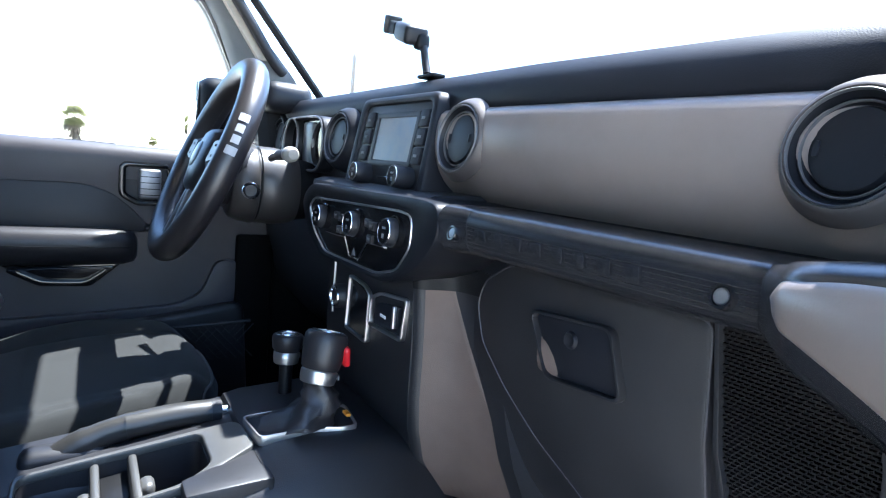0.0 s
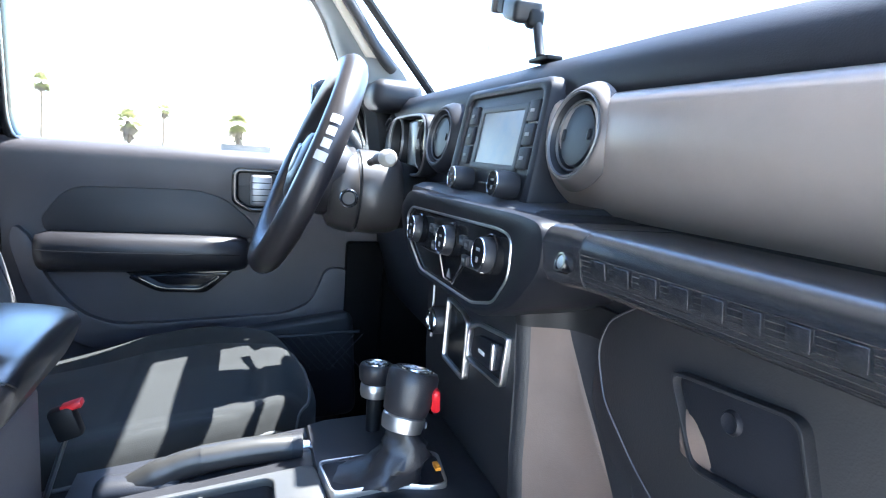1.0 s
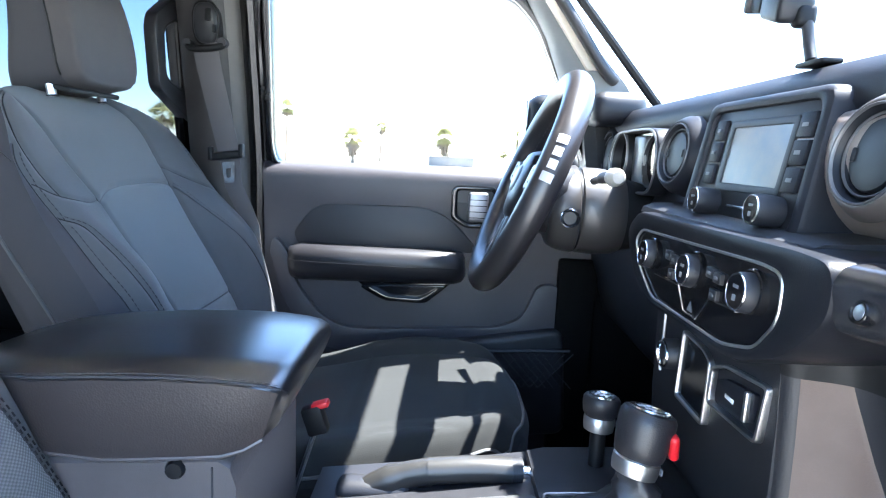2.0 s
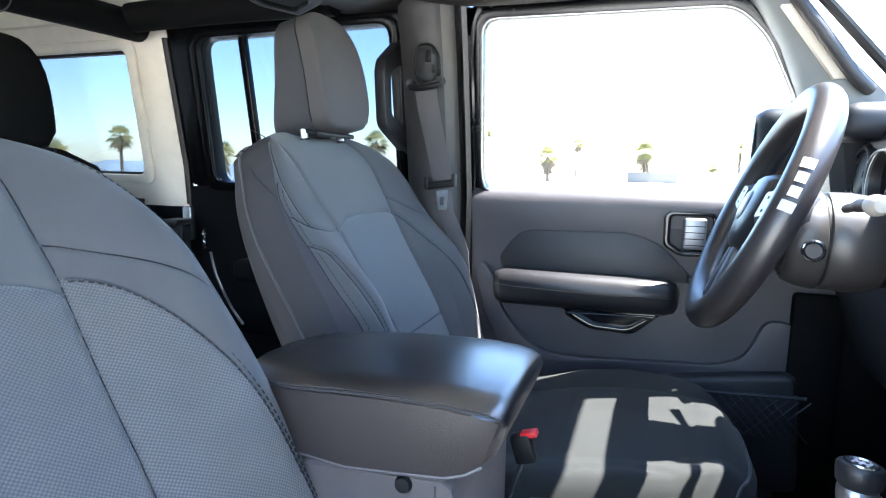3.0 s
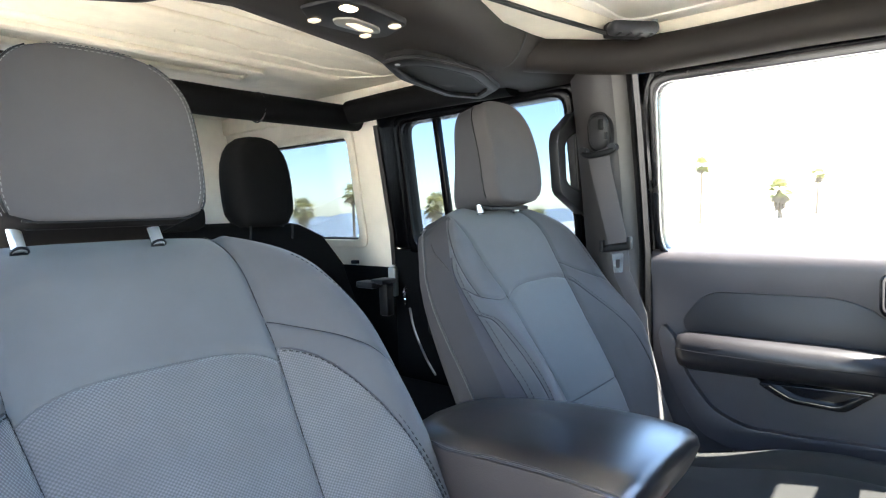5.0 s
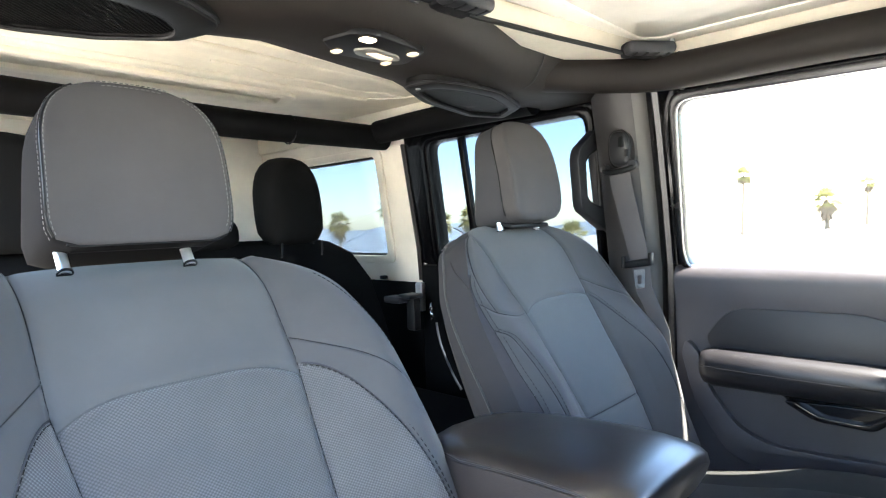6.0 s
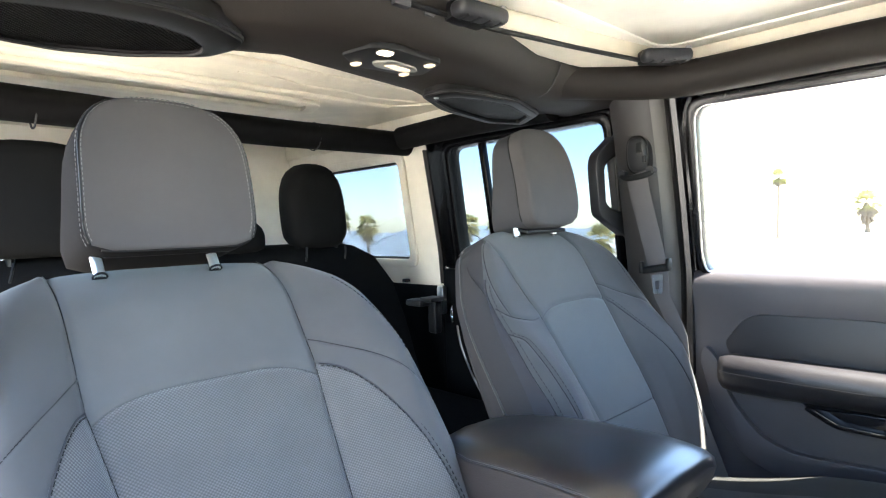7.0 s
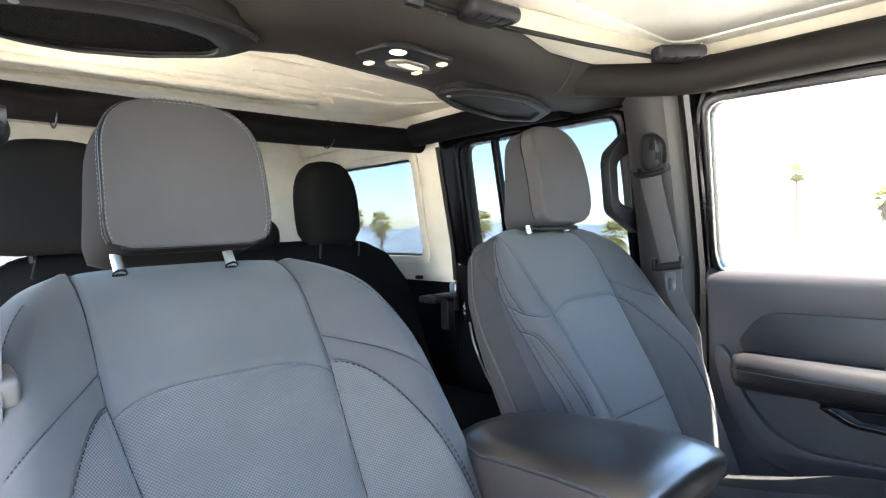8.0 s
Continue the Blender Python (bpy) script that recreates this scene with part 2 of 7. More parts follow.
# thin fronds let part of the sun through
def let_through(m, color):
    nt = m.node_tree
    out = [n for n in nt.nodes if n.type == 'OUTPUT_MATERIAL'][0]
    bs = [n for n in nt.nodes if n.type == 'BSDF_PRINCIPLED'][0]
    tr, mx = nt.nodes.new('ShaderNodeBsdfTranslucent'), nt.nodes.new('ShaderNodeMixShader')
    tr.inputs["Color"].default_value = (*color, 1)
    mx.inputs[0].default_value = 0.45
    nt.links.new(bs.outputs[0], mx.inputs[1])
    nt.links.new(tr.outputs[0], mx.inputs[2])
    nt.links.new(mx.outputs[0], out.inputs["Surface"])


let_through(M_FROND, (0.66, 0.60, 0.27))
M_DEAD = mat("palm_skirt", (0.36, 0.28, 0.16), 0.85, wear=0.3, wear_size=0.4)
# Dimmed copies of frond and bark offset overexposure behind the clear side glass.
M_FROND_DIM = mat("palm_frond_dimmed", (0.15, 0.15, 0.065), 0.7, spec=0.15, wear=0.5, wear_size=0.6, color2=(0.20, 0.18, 0.085))
let_through(M_FROND_DIM, (0.25, 0.24, 0.10))
M_BARK_DIM = mat("palm_bark_dimmed", (0.11, 0.085, 0.06), 0.9, grain=0.8, grain_size=0.15, wear=0.3, wear_size=0.5)
# Distance haze is put into the ridge's pale blue base colour.
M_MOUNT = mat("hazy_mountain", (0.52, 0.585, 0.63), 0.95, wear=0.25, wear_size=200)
M_WALLFAR = mat("grey_block_wall", (0.13, 0.12, 0.11), 0.85, grain=0.3, grain_size=0.1, wear=0.2, wear_size=1.0)
M_WOODPOLE = mat("weathered_pole", (0.24, 0.20, 0.16), 0.9, wear=0.3, wear_size=0.4)

# ---------------------------------------------------------------- mesh helpers
def finish(bm, angle=0.7):
    bmesh.ops.recalc_face_normals(bm, faces=bm.faces)
    for f in bm.faces:
        f.smooth = True
    for e in bm.edges:
        if len(e.link_faces) == 2 and e.calc_face_angle(0) > angle:
            e.smooth = False
    return bm


def to_mesh(name, bm, material):
    me = bpy.data.meshes.new(name)
    bm.to_mesh(me)
    bm.free()
    me.materials.append(material)
    return me


def part(name, bm, material, parent=None, label="", angle=0.7):
    ob = new(name, to_mesh(name, finish(bm, angle), material))
    if parent is not None:
        ob.parent = parent
        ob.matrix_parent_inverse = parent.matrix_basis.inverted()
    if label:
        tagged(ob, label)
    return ob


def empty(name, x, y, z, label, category, group="", kind=""):
    ob = new(name)
    ob.empty_display_size = 0.05
    ob.matrix_basis = pose(x, y, z)
    return tagged(ob, label, category, group, kind)


def bevel(bm, w, seg=2, angle=0.5):
    if w > 0:
        es = [e for e in bm.edges if len(e.link_faces) == 2 and e.calc_face_angle(0) > angle]
        bmesh.ops.bevel(bm, geom=es, offset=w, segments=seg, profile=0.5, affect="EDGES", clamp_overlap=True)
    return bm


def rbox(c, s, bev=0.004, seg=2, rot=(0, 0, 0)):
    bm = bmesh.new()
    bmesh.ops.create_cube(bm, size=1.0, matrix=Matrix.Diagonal((*s, 1)))
    bevel(bm, bev, seg)
    bm.transform(pose(*c, *rot))
    return bm


def place2(axis, a, b, w):
    return {"x": (w, a, b), "y": (a, w, b), "z": (a, b, w)}[axis]


def prism(poly, axis, lo, hi, bev=0.0, seg=2):
    """A polygon in the two other axes, drawn out along one axis."""
    bm = bmesh.new()
    a = [bm.verts.new(place2(axis, p[0], p[1], lo)) for p in poly]
    b = [bm.verts.new(place2(axis, p[0], p[1], hi)) for p in poly]
    bm.faces.new(a)
    bm.faces.new(b)
    n = len(poly)
    for i in range(n):
        bm.faces.new((a[i], a[(i + 1) % n], b[(i + 1) % n], b[i]))
    bmesh.ops.recalc_face_normals(bm, faces=bm.faces)
    return bevel(bm, bev, seg)


def round_poly(poly, r, n=5):
    """Rounds the corners of a polygon."""
    out, k = [], len(poly)
    for i in range(k):
        p, a, b = Vector(poly[i]).to_2d(), Vector(poly[i - 1]).to_2d(), Vector(poly[(i + 1) % k]).to_2d()
        da, db = (a - p), (b - p)
        ra = min(r, da.length * 0.45, db.length * 0.45)
        p0, p1 = p + da.normalized() * ra, p + db.normalized() * ra
        for j in range(n + 1):
            t = j / n
            out.append(tuple((1 - t) ** 2 * p0 + 2 * t * (1 - t) * p + t * t * p1))
    return out


def ring_prism(outer, inner, axis, lo, hi, bev=0.0):
    """A frame between two polygons with as many corners, drawn out along one axis."""
    bm = bmesh.new()
    n = len(outer)
    vs = [[bm.verts.new(place2(axis, p[0], p[1], w)) for p in poly] for w in (lo, hi) for poly in (outer, inner)]
    ol, il, oh, ih = vs
    for i in range(n):
        j = (i + 1) % n
        bm.faces.new((ol[i], ol[j], il[j], il[i]))
        bm.faces.new((oh[i], oh[j], ih[j], ih[i]))
        bm.faces.new((ol[i], ol[j], oh[j], oh[i]))
        bm.faces.new((il[i], il[j], ih[j], ih[i]))
    bmesh.ops.recalc_face_normals(bm, faces=bm.faces)
    return bevel(bm, bev, 2)


def loft(rings, caps=True, closed=True):
    bm = bmesh.new()
    vs = [[bm.verts.new(p) for p in ring] for ring in rings]
    n = len(vs[0])
    for r in range(len(vs) - 1):
        for i in range(n if closed else n - 1):
            j = (i + 1) % n
            bm.faces.new((vs[r][i], vs[r][j], vs[r + 1][j], vs[r + 1][i]))
    if caps and closed:
        bm.faces.new(vs[0])
        bm.faces.new(vs[-1])
    return bm


def smooth_path(pts, n=8):
    """A Catmull-Rom line through points."""
    pts = [Vector(p) for p in pts]
    out = []
    for i in range(len(pts) - 1):
        p0, p1, p2, p3 = pts[max(i - 1, 0)], pts[i], pts[i + 1], pts[min(i + 2, len(pts) - 1)]
        for j in range(n):
            t = j / n
            out.append(0.5 * (2 * p1 + (p2 - p0) * t + (2 * p0 - 5 * p1 + 4 * p2 - p3) * t * t + (3 * p1 - p0 - 3 * p2 + p3) * t ** 3))
    out.append(pts[-1])
    return out


def tube(pts, r, n=10, closed=False, flat=1.0, up=(0, 0, 1)):
    """A tube along points; r may be a list; flat squeezes it along its upward axis."""
    pts = [Vector(p) for p in pts]
    k = len(pts)
    rings = []
    for i, p in enumerate(pts):
        a = pts[(i - 1) % k] if closed or i else pts[0]
        b = pts[(i + 1) % k] if closed or i < k - 1 else pts[-1]
        d = (b - a).normalized()
        s = d.cross(Vector(up))
        if s.length < 1e-4:
            s = d.cross(Vector((0, 1, 0)))
        s.normalize()
        u = s.cross(d)
        rr = r[i] if isinstance(r, (list, tuple)) else r
        rings.append([p + rr * (math.cos(2 * math.pi * j / n) * s + flat * math.sin(2 * math.pi * j / n) * u) for j in range(n)])
    if closed:
        rings.append(rings[0])
        bm = loft(rings, caps=False)
        bmesh.ops.remove_doubles(bm, verts=bm.verts, dist=1e-6)
        return bm
    return loft(rings)


def lathe(profile, m, n=32):
    """Radius and height pairs turned round the z axis, then placed by m; a profile clear of the axis closes into a ring."""
    hollow = profile[0][0] > 0.002 and profile[-1][0] > 0.002
    if hollow:
        profile = list(profile) + [profile[0]]
    bm = loft([[(r * math.cos(2 * math.pi * j / n), r * math.sin(2 * math.pi * j / n), h) for j in range(n)] for r, h in profile], caps=not hollow)
    if hollow:
        bmesh.ops.remove_doubles(bm, verts=bm.verts, dist=1e-7)
    bm.transform(m)
    return bm


def facing(c, d):
    """A pose whose z axis looks along d."""
    return Matrix.Translation(c) @ Vector(d).to_track_quat("Z", "Y").to_matrix().to_4x4()


def join(*bms):
    out = bmesh.new()
    for b in bms:
        me = bpy.data.meshes.new("tmp")
        b.to_mesh(me)
        b.free()
        out.from_mesh(me)
        bpy.data.meshes.remove(me)
    return out


def mirrored(bm):
    bm.transform(Matrix.Diagonal((-1, 1, 1, 1)))
    bmesh.ops.reverse_faces(bm, faces=bm.faces)
    return bm


def stitches(path, length=0.0045, gap=0.003, r=0.0009):
    """Short raised threads along a line."""
    pts = [Vector(p) for p in path]
    bm = bmesh.new()
    run, on = 0.0, True
    cur = pts[0]
    for q in pts[1:]:
        d = q - cur
        L = d.length
        if L < 1e-7:
            continue
        d.normalize()
        t = 0.0
        while t + length < L:
            a, b = cur + d * t, cur + d * (t + length)
            s = d.orthogonal().normalized() * r
            u = d.cross(s)
            ra = [bm.verts.new(a + o) for o in (s, u, -s, -u)]
            rb = [bm.verts.new(b + o) for o in (s, u, -s, -u)]
            for i in range(4):
                bm.faces.new((ra[i], ra[(i + 1) % 4], rb[(i + 1) % 4], rb[i]))
            bm.faces.new(ra)
            bm.faces.new(rb)
            t += length + gap
        if t > 0:
            cur = cur + d * t
    return bm


# ---------------------------------------------------------------- outside
rng = random.Random(7)


def lot(r, yaw):
    """The height of the ground, which falls away gently, most of all behind the car."""
    fall = 0.7 + 3.8 * math.exp(-(((yaw + 128 + 180) % 360 - 180) / 24) ** 2)
    return -math.tan(math.radians(fall)) * max(0.0, min(r, 1500) - 8)


def build_ground():
    radii = [0, 4, 8, 14, 25, 45, 80, 150, 300, 700, 2400]
    rings = [[(r * math.cos(math.radians(a)), r * math.sin(math.radians(a)), lot(r, a)) for a in range(-180, 180, 5)] for r in radii[1:]]
    bm = loft(rings, caps=False)
    c = bm.verts.new((0, 0, 0))
    inner = [v for v in bm.verts if abs(v.co.length - 4) < 0.01]
    inner.sort(key=lambda v: math.atan2(v.co.y, v.co.x))
    for i in range(len(inner)):
        bm.faces.new((c, inner[i], inner[(i + 1) % len(inner)]))
    tagged(part("ground", bm, M_GROUND), "pale sun-bleached concrete lot reaching the horizon", "ground", kind="structure")


def build_mountains():
    """A low hazy ridge far behind the lot, at the rear of the car."""
    bm = bmesh.new()
    prev = None
    for i in range(121):
        a = math.radians(-158 + i * 0.55)
        crest = -13 + 3 * math.sin(i * 0.21) + 2.5 * math.sin(i * 0.53 + 1) + 1.2 * math.sin(i * 1.31) + rng.uniform(-0.5, 0.5)
        h = crest - lot(1400, -158 + i * 0.55)
        p = Vector((1400 * math.cos(a), 1400 * math.sin(a), lot(1400, math.degrees(a))))
        cur = [bm.verts.new(p + Vector((0, 0, z))) for z in (-2, max(h, 3) * 1.1)]
        back = bm.verts.new(Vector((p.x * 1.06, p.y * 1.06, p.z)))
        if prev:
            bm.faces.new((prev[0], cur[0], cur[1], prev[1]))
            bm.faces.new((prev[1], cur[1], back, prev[2]))
        prev = [*cur, back]
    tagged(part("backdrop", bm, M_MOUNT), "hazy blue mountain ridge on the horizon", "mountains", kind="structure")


def palm(yaw, dist, height, crown, seed, skirt, dimmed):
    r = random.Random(seed)
    a = math.radians(yaw)
    x, y = 0.6 + dist * math.cos(a), -0.2 + dist * math.sin(a)
    crown *= 1.5
    z0 = lot(dist, yaw)
    height -= z0
    e = empty("palm_tree", x, y, z0, "fan palm in dimmed colours on the lot" if dimmed else "tall sun-bleached fan palm with a shaggy crown on the lot", "palm tree", "palms on the lot")
    lean = r.uniform(-0.03, 0.03)
    pts = [(x + lean * h * height * 0.6, y + lean * h * height, z0 + h * (height - crown * 0.3)) for h in (0, 0.1, 0.3, 0.6, 1.0)]
    part("trunk", tube(pts, [crown * s for s in (0.09, 0.065, 0.055, 0.048, 0.044)], 10), M_BARK_DIM if dimmed else M_TRUNK, e)
    top = Vector(pts[-1])
    bm = bmesh.new()
    dead = bmesh.new()
    for i in range(54):
        th = r.uniform(0, 2 * math.pi)
        el = math.radians(r.uniform(-50, 85))
        L = crown * r.uniform(0.36, 0.55)
        d = Vector((math.cos(th) * math.cos(el), math.sin(th) * math.cos(el), math.sin(el)))
        stem = top + d * L * 0.45 + Vector((0, 0, -0.02 * L))
        tgt = dead if el < math.radians(-38) else bm
        side = d.cross(Vector((0, 0, 1)))
        side = side.normalized() if side.length > 1e-3 else Vector((1, 0, 0))
        up = side.cross(d)
        v0 = tgt.verts.new(top)
        w = 0.012 * crown
        va, vb = tgt.verts.new(stem + side * w), tgt.verts.new(stem - side * w)
        tgt.faces.new((v0, va, vb))
        for k in range(9):
            b = math.radians(-80 + 20 * k)
            dd = (d * math.cos(b) + side * math.sin(b)).normalized()
            tip = stem + dd * L * 0.62 * (0.75 + 0.25 * math.cos(b)) + Vector((0, 0, -L * 0.22)) + up * r.uniform(-0.05, 0.05) * L
            ww = up.cross(dd).normalized() * L * 0.042
            mid = stem + (tip - stem) * 0.45
            p = [tgt.verts.new(q) for q in (stem, mid + ww, tip, mid - ww)]
            tgt.faces.new(p)
    for i in range(int(90 * skirt)):
        th = r.uniform(0, 2 * math.pi)
        d = Vector((math.cos(th), math.sin(th), 0))
        zs = -r.uniform(-0.04, 0.5) * crown * skirt
        p0 = top + d * crown * 0.05 + Vector((0, 0, zs))
        p1 = top + d * crown * r.uniform(0.12, 0.2) + Vector((0, 0, zs - crown * r.uniform(0.15, 0.3)))
        s = Vector((-d.y, d.x, 0)) * crown * 0.04
        dead.faces.new([dead.verts.new(q) for q in (p0, p1 + s, p1 - s)])
    part("crown", bm, M_FROND_DIM if dimmed else M_FROND, e)
    part("skirt", dead, M_BARK_DIM if dimmed else M_DEAD, e, "dry brown frond skirt")


build_ground()
build_mountains()
PALMS = [(-164.3, 80, 6.8, 1.9, 0.3), (-170.5, 100, 4.4, 3.4, 0.8), (-173.1, 150, 8.0, 3.0, 0.4), (-179.2, 100, 5.2, 3.4, 0.8),
         (-127.05, 90, 3.4, 3.2, 0.7), (-131.8, 90, 5.6, 2.8, 0.5), (-136.9, 75, 2.8, 2.7, 0.6), (-139.9, 85, 3.6, 3.4, 0.6),
         (-149.7, 32, 1.15, 1.5, 0.3), (-153.9, 80, 5.4, 3.0, 0.5), (-124.5, 100, 4.6, 3.2, 0.5), (174.9, 120, 2.0, 1.5, 0.3)]
for i, (yw, ds, ht, cr, sk) in enumerate(PALMS):
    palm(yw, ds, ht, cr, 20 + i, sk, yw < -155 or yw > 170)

wall_far = empty("low_wall", -99, -0.2, -1.15, "low grey block wall beneath a palm", "wall")
part("wall_body", rbox((-99, -0.2, -0.4), (0.5, 7.6, 1.6), 0.04), M_WALLFAR, wall_far)
part("wall_cap", rbox((-99, -0.2, 0.44), (0.7, 7.8, 0.1), 0.02), M_WALLFAR, wall_far)
pole = empty("utility_pole", 0.6 - 46.4, 18.5, -0.6, "weathered wooden utility pole beside the lot", "pole")
part("pole_shaft", tube([(0.6 - 46.4, 18.5, -0.7), (0.6 - 46.4, 18.5, 16)], [0.2, 0.14], 12), M_WOODPOLE, pole)
part("crossarm", rbox((0.6 - 46.4, 18.5, 15.2), (0.12, 2.6, 0.14), 0.01), M_WOODPOLE, pole)

# ---------------------------------------------------------------- car shell
BELT = 1.26


def shear(bm, s=1):
    """Leans a part of the left side inward above the belt line; s=-1 puts it on the right side."""
    for v in bm.verts:
        v.co.x += 0.17 * max(0.0, v.co.z - BELT)
    return mirrored(bm) if s < 0 else bm


def structure(name, bm, material, label, category):
    return tagged(part(name, bm, material), label, category, kind="structure")


structure("floor", rbox((0, -0.9, 0.58), (1.46, 2.74, 0.05), 0.005), M_CARPET, "black carpeted car floor", "floor")
structure("wall_front", rbox((0, 0.47, 0.98), (1.40, 0.05, 0.75), 0.01), M_BARDARK, "black firewall behind the dashboard", "wall")
structure("wall_rear_lower", rbox((0, -2.27, 0.9), (1.40, 0.05, 0.59), 0.01), M_BARDARK, "black tailgate panel below the rear window", "wall")
rear = structure("wall_rear", ring_prism([(-0.69, 1.2), (0.69, 1.2), (0.64, 1.76), (-0.64, 1.76)], [(-0.50, 1.27), (0.50, 1.27), (0.47, 1.6), (-0.47, 1.6)],
                 "y", -2.29, -2.25, 0.008), M_CREAM2, "cream hardtop tail wall with a dark rear window", "wall")
part("window_pane", prism([(-0.51, 1.26), (0.51, 1.26), (0.48, 1.61), (-0.48, 1.61)], "y", -2.275, -2.27), M_TINT, rear, "dark privacy glass")


def quarter(s, name):
    out = [(-2.26, 1.19), (-1.43, 1.19), (-1.43, 1.70), (-2.26, 1.70)]
    inn = [(-2.12, 1.275), (-1.575, 1.275), (-1.565, 1.60), (-2.12, 1.60)]
    w = structure(name, shear(ring_prism(round_poly(out, 0.02, 3), round_poly(inn, 0.025, 3), "x", -0.735, -0.705, 0.006), s), M_WALLC,
                  "cream hardtop quarter wall with a tinted window", "wall")
    part("window_frame", shear(ring_prism(round_poly([(-2.15, 1.25), (-1.545, 1.25), (-1.535, 1.625), (-2.15, 1.625)], 0.03, 3), round_poly(inn, 0.025, 3),
         "x", -0.706, -0.694, 0.004), s), M_WALLC, w, "raised cream window surround")
    part("window_seal", shear(ring_prism(round_poly(inn, 0.025, 3), round_poly([(-2.11, 1.282), (-1.582, 1.282), (-1.572, 1.593), (-2.11, 1.593)], 0.022, 3),
         "x", -0.73, -0.713), s), M_SEAL, w)
    part("window_pane", shear(prism([(-2.125, 1.27), (-1.57, 1.27), (-1.56, 1.605), (-2.125, 1.605)], "x", -0.726, -0.722), s), M_TINT, w, "blue-tinted privacy glass")
    part("clip", shear(rbox((-0.69, -1.6, 1.203), (0.02, 0.022, 0.012), 0.003), s), M_SEAL, w)
    structure(name + "_lower", mirrored(rbox((-0.72, -1.85, 0.9), (0.04, 0.84, 0.585), 0.01)) if s < 0 else rbox((-0.72, -1.85, 0.9), (0.04, 0.84, 0.585), 0.01),
              M_BARDARK, "black cargo side panel below the hardtop", "wall")


quarter(1, "wall_left")
quarter(-1, "wall_right")
for s, sd in ((-1, "left"), (1, "right")):
    structure("kick_panel_" + sd, rbox((s * 0.715, 0.275, 0.96), (0.04, 0.43, 0.74), 0.008), M_BARDARK, "black footwell side panel", "wall")


def pillar(s, name, y0, y1, material, label):
    ring = lambda x0, x1, a, b, z: [(x0, a, z), (x0, b, z), (x1 - 0.050, b, z), (x1 - 0.034, b - 0.006, z), (x1 - 0.018, b - 0.018, z), (x1 - 0.006, b - 0.036, z), (x1, b - 0.060, z), (x1, a + 0.018, z), (x1 - 0.012, a, z)]
    rows = [(0.6, 0.0), (1.0, 0.0), (1.2, 0.0), (1.26, 0.0), (1.4, 0.022), (1.55, 0.05), (1.66, 0.075)]
    bm = loft([ring(-0.74 + d, -0.66 + d, y0, y1, z) for z, d in rows])
    return structure(name, mirrored(bm) if s < 0 else bm, material, label, "pillar")


# Window light on the pillar's forward face is painted as a paler strip.
def pillar_edge(s, name):
    rows = [(0.9, 0.0), (1.2, 0.0), (1.26, 0.0), (1.4, 0.022), (1.55, 0.05), (1.655, 0.074)]
    bm = loft([[(-0.712 + d, -0.656, z), (-0.695 + d, -0.668, z), (-0.676 + d, -0.689, z), (-0.671 + d, -0.687, z), (-0.676 + d, -0.668, z), (-0.690 + d, -0.655, z), (-0.70 + d, -0.650, z)] for z, d in rows])
    return structure(name, mirrored(bm) if s < 0 else bm, M_LITGREY, "front edge of the pillar trim, paled for window light", "trim")


def rear_door(s, name):
    out = [(-1.425, 1.25), (-0.775, 1.25), (-0.775, 1.655), (-1.425, 1.655)]
    inn = [(-1.335, 1.262), (-0.81, 1.262), (-0.81, 1.618), (-1.325, 1.612)]
    d = structure(name, shear(ring_prism(round_poly(out, 0.02, 3), round_poly(inn, 0.03, 3), "x", -0.74, -0.70, 0.005), s), M_PAINT,
                  "black rear side door with a tinted window", "door")
    part("window_seal", shear(ring_prism(round_poly([(-1.36, 1.24), (-0.79, 1.24), (-0.79, 1.635), (-1.35, 1.632)], 0.03, 3), round_poly(inn, 0.03, 3), "x", -0.701, -0.688, 0.003), s), M_PAINT, d)
    part("window_divider", shear(rbox((-0.712, -1.205, 1.44), (0.02, 0.018, 0.36), 0.003), s), M_PAINT, d, "black upright glass divider")
    part("window_pane", shear(prism([(-1.34, 1.25), (-0.8, 1.25), (-0.8, 1.625), (-1.33, 1.62)], "x", -0.722, -0.718), s), M_TINT, d, "blue-tinted privacy glass")
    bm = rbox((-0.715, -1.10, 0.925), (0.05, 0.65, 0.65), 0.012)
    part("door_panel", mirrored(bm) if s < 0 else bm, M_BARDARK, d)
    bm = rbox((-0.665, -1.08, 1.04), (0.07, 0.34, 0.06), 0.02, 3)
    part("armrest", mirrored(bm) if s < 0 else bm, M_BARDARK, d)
    bm = rbox((-0.682, -1.42, 1.15), (0.02, 0.03, 0.09), 0.006)
    part("latch_plate", mirrored(bm) if s < 0 else bm, M_SATIN, d)
    return d


for s, sd in ((1, "left"), (-1, "right")):
    if s > 0:
        rear_door(s, "door_2")
    pillar(s, "pillar_b_" + sd, -0.775, -0.655, M_PILLAR, "grey plastic trim on the pillar between the doors")
    pillar_edge(s, "trim_pillar_edge_" + sd)
    bm = shear(tube([(-0.705, -1.43, z) for z in (1.2, 1.3, 1.4, 1.5, 1.62)], 0.012, 8), s)
    structure("trim_c_" + sd, bm, M_PAINT, "black rubber edge of the rear door opening", "trim")

# front left door opening: seals and body edge
structure("trim_door_left", shear(tube(smooth_path([(-0.70, -0.635, 0.75), (-0.70, -0.632, 1.1), (-0.70, -0.63, 1.3), (-0.70, -0.625, 1.5), (-0.695, -0.61, 1.62), (-0.69, -0.55, 1.645), (-0.69, -0.3, 1.648), (-0.69, -0.16, 1.64)], 6), 0.011, 8)),
          M_FRAME, "black rubber door seal along the opening", "trim")

